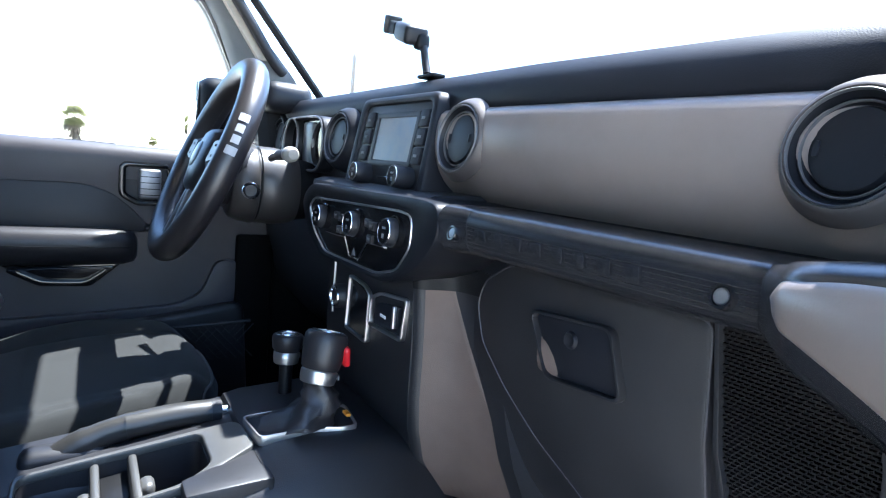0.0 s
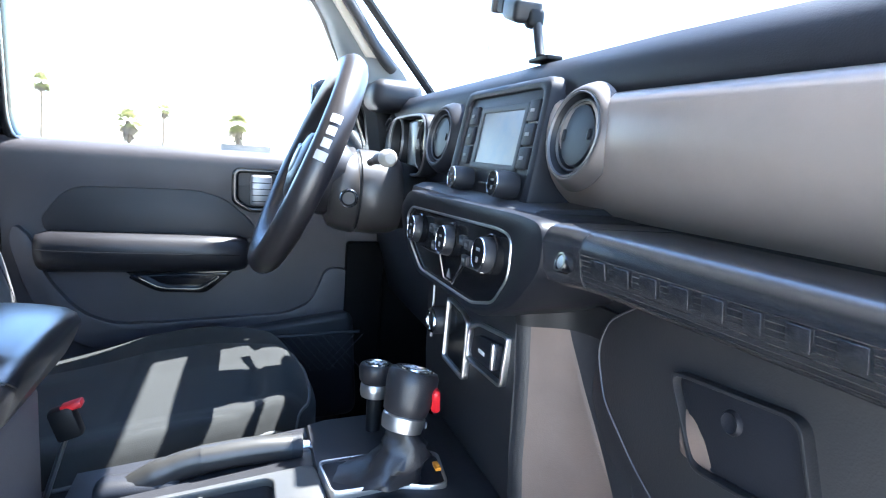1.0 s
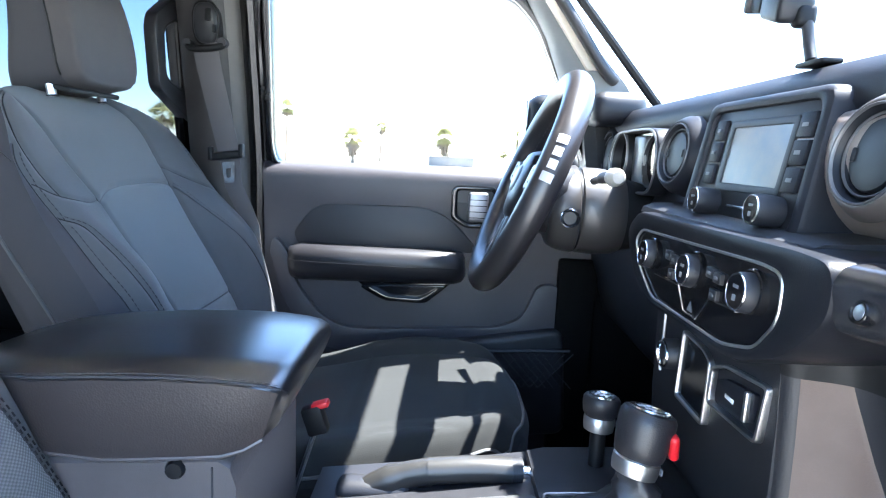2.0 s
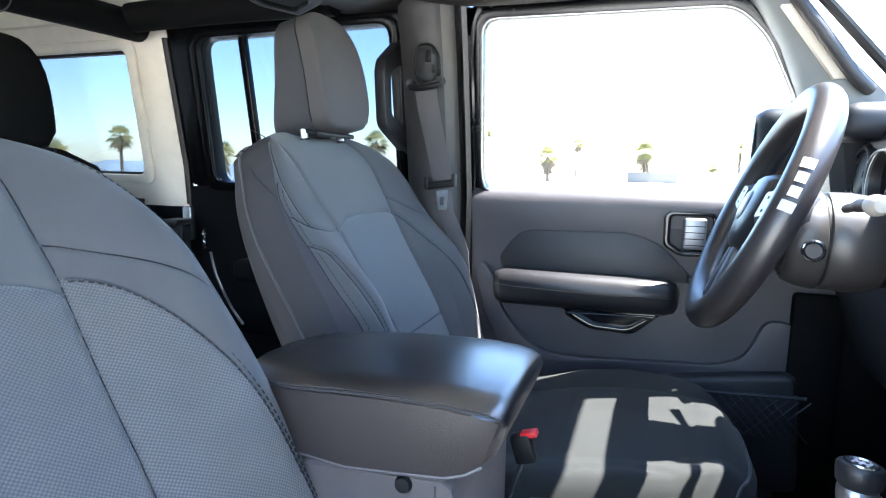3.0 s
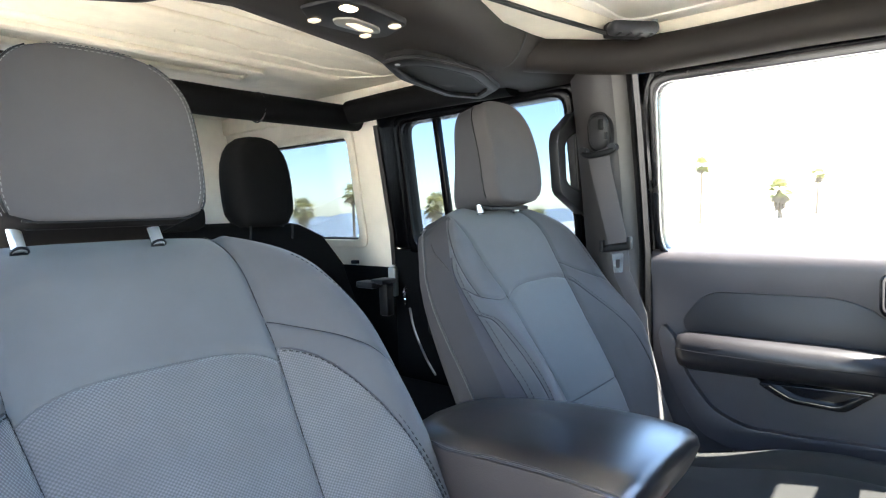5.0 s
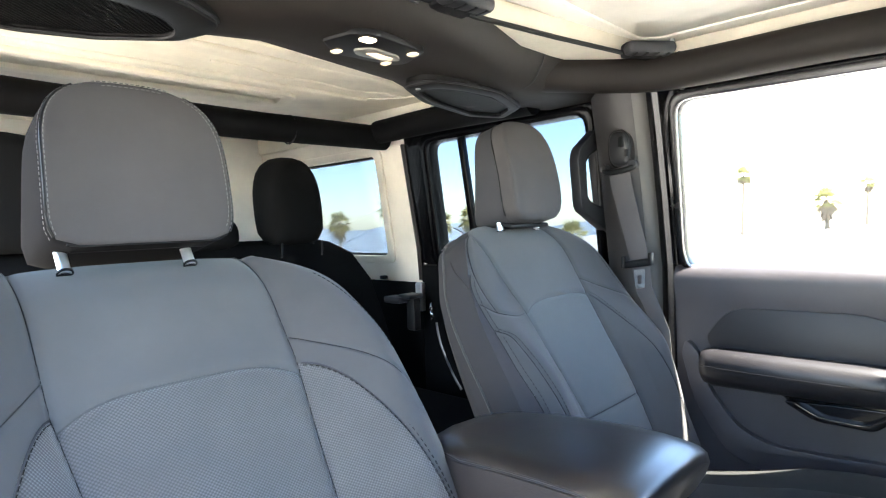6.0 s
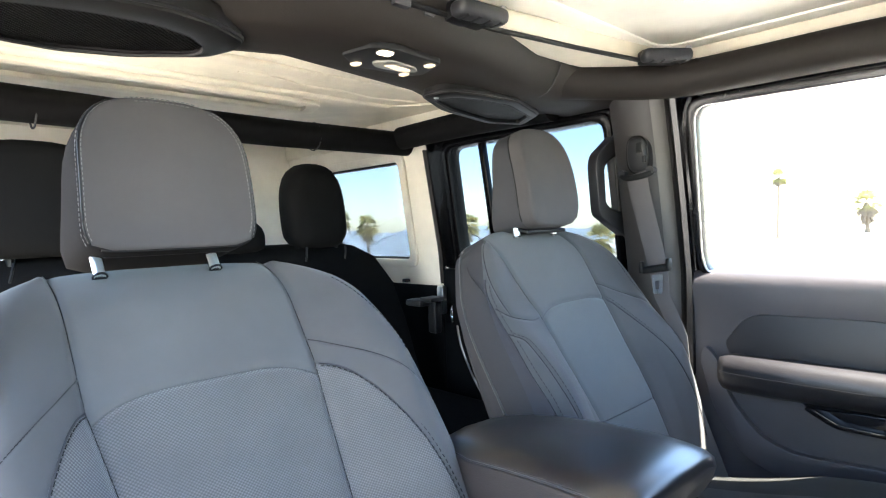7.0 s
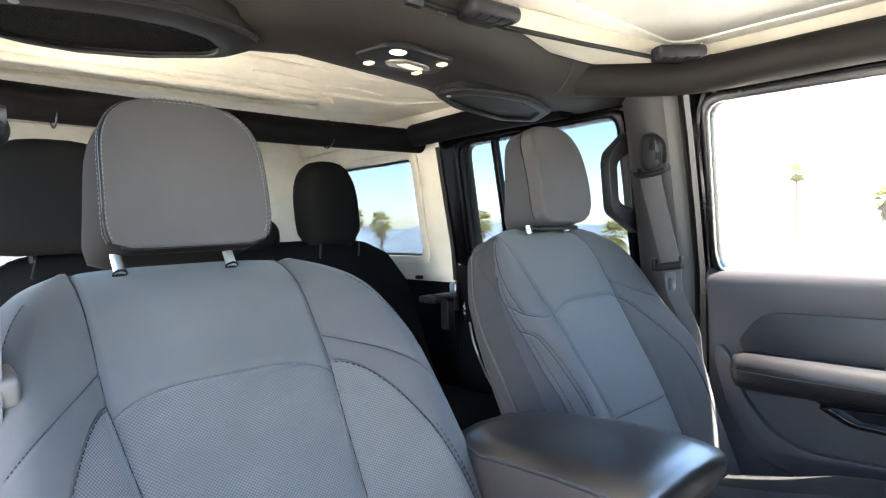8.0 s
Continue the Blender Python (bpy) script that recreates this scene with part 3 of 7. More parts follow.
structure("trim_pillar_left", loft([[(-0.738 + d, -0.6545, z), (-0.684 + d, -0.6545, z), (-0.676 + d, -0.648, z), (-0.670 + d, -0.636, z), (-0.674 + d, -0.626, z), (-0.738 + d, -0.622, z)] for z, d in ((0.7, 0.0), (1.26, 0.0), (1.4, 0.022), (1.55, 0.05), (1.645, 0.072))]), M_FRAME,
          "black rubber edge on the front of the pillar", "trim")

# roof
ribs = [rbox((0, -1.58, 1.745), (1.30, 1.42, 0.03), 0.006)]
for yy, ww in ((-1.08, 0.025), (-1.22, 0.05), (-1.40, 0.03)):
    ribs.append(rbox((0.02, yy, 1.729), (0.98, ww, 0.016), 0.006, 3))
ribs.append(rbox((0.0, -1.16, 1.731), (0.70, 0.05, 0.012), 0.005, 3, (0, 0, 4)))
ribs.append(ring_prism(round_poly([(0.52, -1.605), (-0.33, -1.585), (-0.29, -1.455), (0.52, -1.44)], 0.03), round_poly([(0.50, -1.575), (-0.285, -1.555), (-0.26, -1.485), (0.50, -1.47)], 0.02), "z", 1.719, 1.732, 0.005))
ribs.append(tube(smooth_path([(0.02, -1.30, 1.729), (-0.08, -1.298, 1.729), (-0.16, -1.325, 1.729), (-0.26, -1.318, 1.729), (-0.37, -1.336, 1.729), (-0.46, -1.31, 1.729), (-0.54, -1.305, 1.729)], 5), 0.0035, 6))
ribs.append(tube(smooth_path([(-0.45, -1.40, 1.729), (-0.50, -1.36, 1.729), (-0.54, -1.31, 1.729), (-0.56, -1.24, 1.729)], 5), 0.003, 6))
structure("ceiling", join(*ribs), M_CREAM, "cream moulded hardtop ceiling with raised ribs", "ceiling")
fr = [rbox((s * 0.327, -0.385, 1.745), (0.655, 0.70, 0.03), 0.002) for s in (-1, 1)]
fr += [ring_prism(round_poly([(s * 0.325 - 0.28, -0.68), (s * 0.325 + 0.28, -0.68), (s * 0.325 + 0.28, -0.08), (s * 0.325 - 0.28, -0.08)], 0.05), round_poly([(s * 0.325 - 0.24, -0.63), (s * 0.325 + 0.24, -0.63), (s * 0.325 + 0.24, -0.13), (s * 0.325 - 0.24, -0.13)], 0.05),
        "z", 1.7255, 1.732, 0.004) for s in (-1, 1)]
structure("ceiling_front", join(*fr), M_CREAM2, "cream removable roof panels over the front seats", "ceiling")
structure("roof_gap_cover", rbox((0, -0.82, 1.75), (1.30, 0.26, 0.02), 0.004), M_CREAM, "cream roof strip above the sport bar", "ceiling")
for s in (-1, 1):
    structure("roof_side_" + ("left" if s < 0 else "right"), rbox((s * 0.645, -1.15, 1.715), (0.045, 2.25, 0.09), 0.012), M_CREAM, "cream roof edge above the doors", "ceiling")
structure("roof_seal", tube([(0.3, -0.715, 1.692), (-0.117, -0.700, 1.690), (-0.30, -0.672, 1.690), (-0.50, -0.634, 1.690), (-0.57, -0.622, 1.690)], 0.0045, 8), M_SEAL, "black seal between the roof panels", "trim")

def roof_bracket(x, y, w):
    e = empty("roof_bracket", x, y, 1.70, "black roof panel bracket above the sport bar", "bracket", "roof brackets")
    part("bracket_body", rbox((x, y, 1.703), (w, 0.03, 0.03), 0.004), M_SEAL, e)
    part("bracket_hook", rbox((x - 0.006, y + 0.016, 1.690), (w * 0.6, 0.014, 0.016), 0.003), M_TRIM, e)


for bx, by, bw in ((0.075, -0.722, 0.05), (0.02, -0.728, 0.035), (-0.038, -0.722, 0.05)):
    roof_bracket(bx, by, bw)
structure("roof_channel", rbox((0.03, -0.745, 1.712), (0.30, 0.03, 0.02), 0.003), M_SEAL, "dark channel between the sport bar and the roof", "trim")
structure("roof_lip", prism(round_poly([(-0.60, -0.63), (-0.10, -0.703), (0.60, -0.72), (0.60, -0.78), (-0.60, -0.78)], 0.005, 2), "z", 1.694, 1.729, 0.003), M_CREAM, "cream lip of the roof behind the panel seal", "ceiling")

# windshield
def a_pillar(s):
    rows = [(1.415, 0.0, 0.137), (1.45, -0.02, 0.11), (1.53, -0.055, 0.03), (1.60, -0.10, -0.03), (1.68, -0.16, -0.09)]
    bm = loft([[(-0.715 + 0.17 * max(0, z - BELT), a, z), (-0.715 + 0.17 * max(0, z - BELT), b, z), (-0.66 + 0.12 * max(0, z - BELT), b, z), (-0.635 + 0.14 * max(0, z - BELT), b - 0.012, z),
                (-0.632 + 0.14 * max(0, z - BELT), (a + b) / 2, z), (-0.645 + 0.14 * max(0, z - BELT), a + 0.012, z), (-0.665 + 0.14 * max(0, z - BELT), a, z)] for z, a, b in rows])
    p = structure("pillar_a_" + ("left" if s > 0 else "right"), mirrored(bm) if s < 0 else bm, M_PILLAR_A, "pale grey windshield pillar trim", "pillar")
    h = tube(smooth_path([(-0.60, 0.075, 1.452), (-0.585, 0.05, 1.47), (-0.57, -0.01, 1.545), (-0.575, -0.05, 1.60)], 6), 0.011, 10)
    part("grab_handle", mirrored(h) if s < 0 else h, M_PILLAR, p, "grey grab handle")
    q = loft([[(-0.622 + 0.14 * (z - BELT) + dx, (a + b) / 2 + dy, z) for dx, dy in ((-0.02, -0.014), (0.0, -0.014), (0.0, 0.012), (-0.02, 0.012))] for z, a, b in ((1.47, -0.015, 0.085), (1.53, -0.05, 0.03), (1.59, -0.09, -0.02))])
    # The hardtop's cream is borrowed here to paint a sunlit recess.
    part("pillar_inset", mirrored(q) if s < 0 else q, M_WALLC, p, "recessed strip coloured cream for the sun on it")
    f = loft([[(-0.71, a, z), (-0.71, b, z), (-0.64 + dx, b, z), (-0.63 + dx, b - 0.02, z), (-0.63 + dx, a + 0.02, z), (-0.65 + dx, a, z)] for z, a, b, dx in ((1.20, 0.06, 0.20, 0.0), (1.36, 0.035, 0.18, 0.0), (1.40, 0.02, 0.16, 0.004), (1.418, 0.01, 0.14, 0.0))])
    part("pillar_foot", mirrored(f) if s < 0 else f, M_TRIM, p, "dark foot of the pillar trim")
    w = rbox((-0.60, 0.078, 1.398), (0.12, 0.105, 0.062), 0.026, 4)
    part("corner_pod", mirrored(w) if s < 0 else w, M_TRIM, p, "black rounded tweeter pod")
    return p


a_pillar(1)
a_pillar(-1)
header = structure("windshield_header", loft([[(x, -0.02, 1.635), (x, -0.05, 1.625), (x, -0.13, 1.645), (x, -0.15, 1.70), (x, -0.05, 1.72), (x, -0.01, 1.66)] for x in (-0.62, 0.0, 0.62)]),
                   M_PILLAR, "grey padded windshield header", "header")
shield = structure("windshield", prism([(0.185, 1.385), (0.181, 1.389), (-0.044, 1.633), (-0.04, 1.629)], "x", -0.60, 0.60), M_GLASS, "clear flat windshield glass", "window")
shield.visible_shadow = False
part("windshield_seal", join(*[tube([(s * 0.595, 0.178, 1.39), (s * 0.57, -0.038, 1.626)], 0.009, 8) for s in (-1, 1)]), M_SEAL, shield)

# ---------------------------------------------------------------- driver door
def driver_door():
    pts_in = [(-0.598, 1.262), (-0.606, 1.30), (-0.598, 1.612), (-0.131, 1.607), (-0.075, 1.555), (-0.028, 1.462), (0.045, 1.30), (0.055, 1.262)]
    pts_out = [(-0.632, 1.25), (-0.634, 1.30), (-0.630, 1.645), (-0.125, 1.642), (-0.045, 1.575), (0.005, 1.475), (0.08, 1.30), (0.09, 1.25)]
    d = structure("door_1", shear(ring_prism(round_poly(pts_out, 0.03, 4), round_poly(pts_in, 0.03, 4), "x", -0.735, -0.695, 0.005)), M_PAINT,
                  "closed driver's door with dark grey plastic trim", "door")
    seal_out = [(-0.612, 1.259), (-0.618, 1.30), (-0.612, 1.628), (-0.128, 1.624), (-0.06, 1.565), (-0.012, 1.468), (0.06, 1.30), (0.07, 1.255)]
    part("window_seal", shear(ring_prism(round_poly(seal_out, 0.03, 4), round_poly(pts_in, 0.03, 4), "x", -0.696, -0.684, 0.003)), M_FRAME, d)
    pane = part("window_pane", shear(prism([(-0.61, 1.25), (-0.605, 1.62), (-0.125, 1.615), (-0.065, 1.56), (0.06, 1.28), (0.065, 1.25)], "x", -0.716, -0.712)), M_GLASS, d, "clear side glass")
    pane.visible_shadow = False
    # main panel with a rounded belt ledge
    sect = lambda y: [(-0.735, y, 0.62), (-0.735, y, 1.25), (-0.722, y, 1.267), (-0.696, y, 1.268), (-0.684, y, 1.263), (-0.675, y, 1.25), (-0.672, y, 1.235), (-0.682, y, 1.19), (-0.686, y, 1.10), (-0.688, y, 0.9), (-0.69, y, 0.62)]
    part("door_panel", loft([sect(y) for y in (-0.625, -0.60, -0.3, 0.0, 0.09)]), M_DOOR, d, "dark grey moulded door card")
    # recess above the armrest
    rec = round_poly([(-0.562, 1.118), (-0.515, 1.182), (-0.285, 1.186), (-0.225, 1.165), (-0.165, 1.102), (-0.17, 1.09), (-0.55, 1.09)], 0.045)
    part("upper_inset", prism(rec, "x", -0.70, -0.6785, 0.0025), M_INSET, d, "darker soft-touch inset")
    # lower moulding: a bolster that frames the armrest
    low = round_poly([(-0.60, 1.11), (-0.572, 1.08), (-0.555, 1.01), (-0.50, 0.938), (-0.44, 0.912), (-0.34, 0.915), (-0.11, 0.930), (-0.062, 0.952), (-0.045, 0.985), (-0.03, 1.03), (0.02, 1.03), (0.03, 0.95), (-0.05, 0.885), (-0.42, 0.85), (-0.52, 0.88), (-0.585, 0.98), (-0.61, 1.08)], 0.03)
    part("lower_moulding", prism(low, "x", -0.70, -0.670, 0.009, 3), M_DOOR, d)
    part("map_pocket", prism(round_poly([(-0.47, 0.86), (0.03, 0.94), (0.05, 0.70), (-0.42, 0.66)], 0.03), "x", -0.70, -0.645, 0.012, 3), M_TRIM, d, "black lower door pocket")
    # padded armrest
    rings = []
    for y, k in ((-0.568, 0.35), (-0.56, 0.8), (-0.54, 1.0), (-0.40, 1.0), (-0.27, 1.0), (-0.215, 0.95), (-0.195, 0.75), (-0.188, 0.35)):
        zt, zb, x1 = 1.096 - (1 - k) * 0.03, 1.022 + 0.01 * (y + 0.56) + (1 - k) * 0.02, -0.69 + 0.075 * k
        rings.append([(-0.69, y, zt), (x1 - 0.02 * k, y, zt + 0.003 * k), (x1 - 0.006 * k, y, zt - 0.008), (x1, y, zt - 0.024), (x1 - 0.004 * k, y, (zt + zb) / 2 - 0.008), (x1 - 0.02 * k, y, zb + 0.008), (x1 - 0.035 * k, y, zb), (-0.69, y, zb)])
    part("armrest", loft(rings), M_SOFT, d, "padded black vinyl armrest", 1.0)
    part("armrest_seam", tube(smooth_path([(-0.617, -0.553, 1.070), (-0.6125, -0.50, 1.068), (-0.6125, -0.30, 1.066), (-0.616, -0.205, 1.066)], 6), 0.0007, 6), M_SEAL, d)
    part("pull_cup", ring_prism(round_poly([(-0.415, 1.014), (-0.36, 0.984), (-0.275, 0.982), (-0.222, 1.022)], 0.015), round_poly([(-0.395, 1.014), (-0.352, 0.992), (-0.282, 0.990), (-0.242, 1.018)], 0.012), "x", -0.69, -0.652, 0.004), M_GLOSS, d, "glossy black pull cup rim")
    part("pull_cup_floor", prism(round_poly([(-0.425, 1.026), (-0.36, 0.980), (-0.27, 0.978), (-0.212, 1.03)], 0.012), "x", -0.692, -0.664, 0.006, 3), M_GLOSS, d, "dark scooped pull cup")
    # inner release handle
    hb = part("handle_bezel", ring_prism(round_poly([(-0.225, 1.226), (-0.215, 1.236), (-0.13, 1.236), (-0.12, 1.15), (-0.19, 1.145), (-0.225, 1.165)], 0.012), round_poly([(-0.212, 1.222), (-0.207, 1.226), (-0.137, 1.226), (-0.131, 1.16), (-0.187, 1.156), (-0.212, 1.172)], 0.008), "x", -0.685, -0.664, 0.003), M_GLOSS, d, "gloss black handle bezel")
    part("handle_cup", prism([(-0.216, 1.165), (-0.216, 1.23), (-0.13, 1.23), (-0.125, 1.155), (-0.19, 1.15)], "x", -0.69, -0.68), M_TRIM, hb)
    part("release_lever", rbox((-0.664, -0.168, 1.192), (0.016, 0.042, 0.062), 0.006, 3), M_LEVERB, hb, "brushed metal door release lever")
    for q in range(4):
        part("lever_groove", rbox((-0.6558, -0.168, 1.170 + 0.0125 * q), (0.001, 0.036, 0.0016), 0.0003), M_SEAL, hb)
    # Added black slab that darkens the door card where the hinge gap lies.
    part("hinge_cover", rbox((-0.676, 0.055, 0.86), (0.026, 0.085, 0.46), 0.008), M_BARDARK, d, "black slab standing in for the dark hinge gap")
    part("window_switch_lip", rbox((-0.668, -0.13, 1.10), (0.03, 0.09, 0.012), 0.004), M_TRIM, d)
    # net over the lower pocket: crossing cords
    for i in range(7):
        y0 = -0.09 + 0.018 * i
        for k in (-1, 1):
            part("net_cord", tube([(-0.641, y0 - k * 0.035, 0.81), (-0.642, y0 + k * 0.035, 0.888)], 0.0014, 5), M_TRIM, d)
    part("net_edge", tube([(-0.641, -0.14, 0.886), (-0.641, 0.045, 0.896)], 0.004, 8), M_TRIM, d)
    return d


driver_door()


def side_mirror():
    e = empty("side_mirror", -0.84, 0.02, 1.37, "black exterior side mirror outside the driver's window", "mirror")
    part("mirror_housing", rbox((-0.90, 0.0, 1.368), (0.20, 0.12, 0.155), 0.035, 4), M_SEAL, e)
    part("mirror_face", rbox((-0.90, -0.061, 1.368), (0.165, 0.006, 0.125), 0.002), M_MIRROR, e, "silvered mirror glass")
    part("mirror_arm", tube([(-0.82, 0.03, 1.32), (-0.735, 0.07, 1.25)], 0.022, 10), M_SEAL, e)


side_mirror()

# ---------------------------------------------------------------- dashboard
def sl(x):
    """The passenger half of the dash runs slightly forward to its outer end."""
    return 0.06 * max(0.0, x - 0.2)


def along_x(profile, xs):
    return loft([[(x, y + sl(x), z) for y, z in profile] for x in xs])


def vent(cx, cy, cz, r, parent, skin, turn=0.0):
    """A round air vent set flush into the dash; r is the radius of its outer ring."""
    m = facing((cx, cy, cz), (turn, -1.0, 0.14))
    body = part("vent_housing", lathe([(0.70 * r, -0.012), (0.75 * r, -0.009), (0.80 * r, -0.0055), (0.86 * r, -0.0075), (0.90 * r, -0.004), (0.94 * r, -0.001), (0.95 * r, -0.012)], m, 56), M_VENT, parent, "round air vent")
    part("vent_boss", lathe([(0.965 * r, -0.012), (0.975 * r, -0.0005), (1.0 * r, 0.0006), (1.035 * r, 0.0002), (1.075 * r, -0.0012), (1.12 * r, -0.0034), (1.18 * r, -0.0068), (1.26 * r, -0.0125)], m, 56), skin, body, "rounded collar round the vent", 1.2)
    part("vent_ring", lathe([(0.925 * r, -0.001), (0.935 * r, 0.0008), (0.95 * r, 0.0014), (0.965 * r, 0.0009), (0.98 * r, -0.001)], m, 56), M_SILVERP, body, "satin silver ring")
    part("vent_ring", lathe([(0.775 * r, -0.0062), (0.785 * r, -0.0042), (0.80 * r, -0.0040), (0.815 * r, -0.0058)], m, 56), M_SILVERP, body, "thin inner ring")
    flap = m @ pose(0, 0, 0, 0, -4, 0)
    part("vent_flap", lathe([(0.0005, -0.0035), (0.5 * r, -0.0038), (0.68 * r, -0.0048), (0.715 * r, -0.007), (0.72 * r, -0.016), (0.0005, -0.016)], flap, 40), M_VENT, body, "dark vent flap")
    part("vent_tab", rbox((0, 0, 0), (0.10 * r, 0.28 * r, 0.003), 0.0012), M_VENT, body).matrix_basis = flap @ pose(-0.54 * r, 0, -0.0035)
    part("vent_tab", rbox((0, 0, 0), (0.08 * r, 0.24 * r, 0.0025), 0.001), M_VENT, body).matrix_basis = flap @ pose(0.54 * r, 0, -0.0038)


def knob(cx, cy, cz, r, depth, parent, name, label=""):
    m = facing((cx, cy, cz), (0.0, -1.0, 0.08))
    part("knob_face", lathe([(r * 0.83, 0.0), (r * 0.8, 0.0007), (0.0005, 0.0007)], m, 32), M_GLOSS, parent, "gloss black knob face")
    k = part(name, lathe([(r * 0.95, -depth), (r, -depth * 0.6), (r * 0.96, -0.002), (r * 0.9, 0.0), (r * 0.3, 0.0003), (0.0005, 0.0003)], m, 32), M_TRIM, parent, label or "black ribbed knob")
    part("knob_ring", lathe([(r * 0.84, 0.0), (r * 0.855, 0.0010), (r * 0.90, 0.0010), (r * 0.915, 0.0)], m, 32), M_CHROME, k, "thin chrome ring")
    part("knob_mark", rbox((0, 0, 0.0008), (r * 0.5, r * 0.16, 0.0008), 0.0002), M_GREYPRINT, k).matrix_basis = m @ pose(0, r * 0.25, 0)
    part("knob_mark", rbox((0, 0, 0.0008), (r * 0.3, r * 0.3, 0.0008), 0.0002), M_GREYPRINT, k).matrix_basis = m @ pose(0, -r * 0.3, 0)
    return k


def dashboard():
    d = empty("dashboard", 0, 0.15, 0.62, "black plastic dashboard with satin grey passenger panel", "dashboard")
    xs = [-0.69, -0.45, -0.2, 0.0, 0.2, 0.35, 0.5, 0.62, 0.665]
    top = [(0.44, 1.34), (0.20, 1.386), (0.15, 1.397), (0.118, 1.400), (0.098, 1.394), (0.086, 1.378), (0.0815, 1.358), (0.087, 1.349), (0.12, 1.342), (0.44, 1.30)]
    part("top_pad", along_x(top, xs), M_DASH, d, "soft black dash top", 1.0)
    # accent panel, passenger side
    pan = [(0.10, 1.3515), (0.083, 1.3515), (0.0765, 1.3495), (0.0715, 1.345), (0.068, 1.337), (0.0655, 1.322), (0.0651, 1.310), (0.0664, 1.299), (0.0695, 1.2875), (0.0745, 1.277), (0.0810, 1.268), (0.0885, 1.2605), (0.0965, 1.2545), (0.11, 1.247)]
    part("accent_panel", along_x(pan, [0.040, 0.2, 0.3, 0.4, 0.5, 0.6, 0.655]), M_PANEL, d, "satin grey-brown accent panel", 1.0)
    part("shadow_gap", along_x([(0.13, 1.25), (0.094, 1.2475), (0.088, 1.243), (0.13, 1.238)], [0.085, 0.4, 0.655]), M_SEAL, d)
    # left side: instrument panel
    part("instrument_panel", loft([[(x, 0.12, 1.352), (x, 0.085, 1.352), (x, 0.080, 1.345), (x, 0.078, 1.25), (x, 0.070, 1.235), (x, 0.12, 1.225)] for x in (-0.685, -0.4, -0.085)]), M_DASH, d)
    hood = [(-0.500, 1.303), (-0.490, 1.330), (-0.462, 1.349), (-0.40, 1.3525), (-0.315, 1.3525), (-0.277, 1.348), (-0.260, 1.330), (-0.256, 1.303), (-0.262, 1.276), (-0.283, 1.258), (-0.325, 1.2535), (-0.42, 1.2555), (-0.465, 1.259), (-0.492, 1.279)]
    hood = [(p.x, p.y) for p in smooth_path([(a, b, 0) for a, b in hood + hood[:1]], 4)[:-1]]
    shrink = lambda k, kz: [(-0.369 + (a + 0.369) * k, 1.304 + (b - 1.304) * kz) for a, b in hood]
    hd = part("instrument_hood", ring_prism(hood, shrink(0.945, 0.89), "y", 0.0525, 0.082, 0.003), M_DASH, d, "black hood round the gauges", 1.0)
    part("hood_trim", tube([(a, 0.0520, b) for a, b in shrink(0.972, 0.945)], 0.0019, 8, closed=True, up=(0, 1, 0)), M_SILVERP, hd, "thin satin rim")
    part("gauge_face", prism(shrink(0.96, 0.92), "y", 0.068, 0.080), M_GLOSS, hd, "glossy black gauge face")
    for gx, gr, gd, gm in ((-0.437, 0.0465, 0.0, M_SILVERP), (-0.305, 0.041, -0.012, M_TRIM)):
        m = facing((gx, 0.071, 1.304), (0, -1, 0.06))
        g = part("gauge", lathe([(0.0005, 0.0), (gr * 0.86, 0.0), (gr * 0.88, 0.012 + gd * 0.6), (gr * 0.93, 0.020 + gd), (gr * 0.99, 0.0185 + gd), (gr * 1.01, -0.004)], m, 48), M_TRIM, d, "round gauge with deep bezel")
        part("gauge_ring", lathe([(gr * 0.91, 0.0180 + gd), (gr * 0.925, 0.0212 + gd), (gr * 0.97, 0.0215 + gd), (gr * 0.995, 0.0180 + gd)], m, 48), gm, g, "thin gauge ring")
        for kk in range(13):
            part("gauge_tick", rbox((0, 0, 0.0008), (0.0013, 0.0055, 0.001), 0.0002), M_GREYPRINT, g).matrix_basis = m @ pose(0, 0, 0, 0, 0, -130 + kk * 21.7) @ pose(0, gr * 0.74, 0)
        part("gauge_needle", rbox((0, 0.010, 0.0022), (0.0016, 0.022, 0.001), 0.0003), M_GREYPRINT, g).matrix_basis = m @ pose(0, 0, 0, 0, 0, 128)
    part("cluster_display", rbox((-0.367, 0.066, 1.306), (0.052, 0.010, 0.074), 0.004), M_SCREEN, d, "dark cluster display")
    vent(-0.205, 0.054, 1.3165, 0.0395, d, M_DASH, 0.10)
    part("vent_pod", lathe([(0.0405, 0.0), (0.046, -0.006), (0.050, -0.016), (0.054, -0.034)], facing((-0.205, 0.0555, 1.3165), (0.10, -1, 0.14)), 40), M_DASH, d, "black bulge round the vent", 1.2)
    vent(0.1425, 0.0600, 1.3170, 0.0375, d, M_PANEL_DIM, 0.04)
    vent(0.5225, 0.0755, 1.3150, 0.0352, d, M_PANEL_DIM, -0.04)
    vent(-0.60, 0.070, 1.314, 0.045, d, M_DASH)
    # radio
    outer = round_poly([(-0.148, 1.240), (0.092, 1.240), (0.085, 1.373), (-0.140, 1.373)], 0.018)
    inner = round_poly([(-0.128, 1.252), (0.075, 1.252), (0.070, 1.361), (-0.122, 1.361)], 0.012)
    def lean(bm):
        for v in bm.verts:
            v.co.y += 0.16 * (v.co.z - 1.24)
        return bm
    r = part("radio", lean(ring_prism(outer, inner, "y", 0.047, 0.13, 0.006)), M_DASH, d, "infotainment unit with thick black surround")
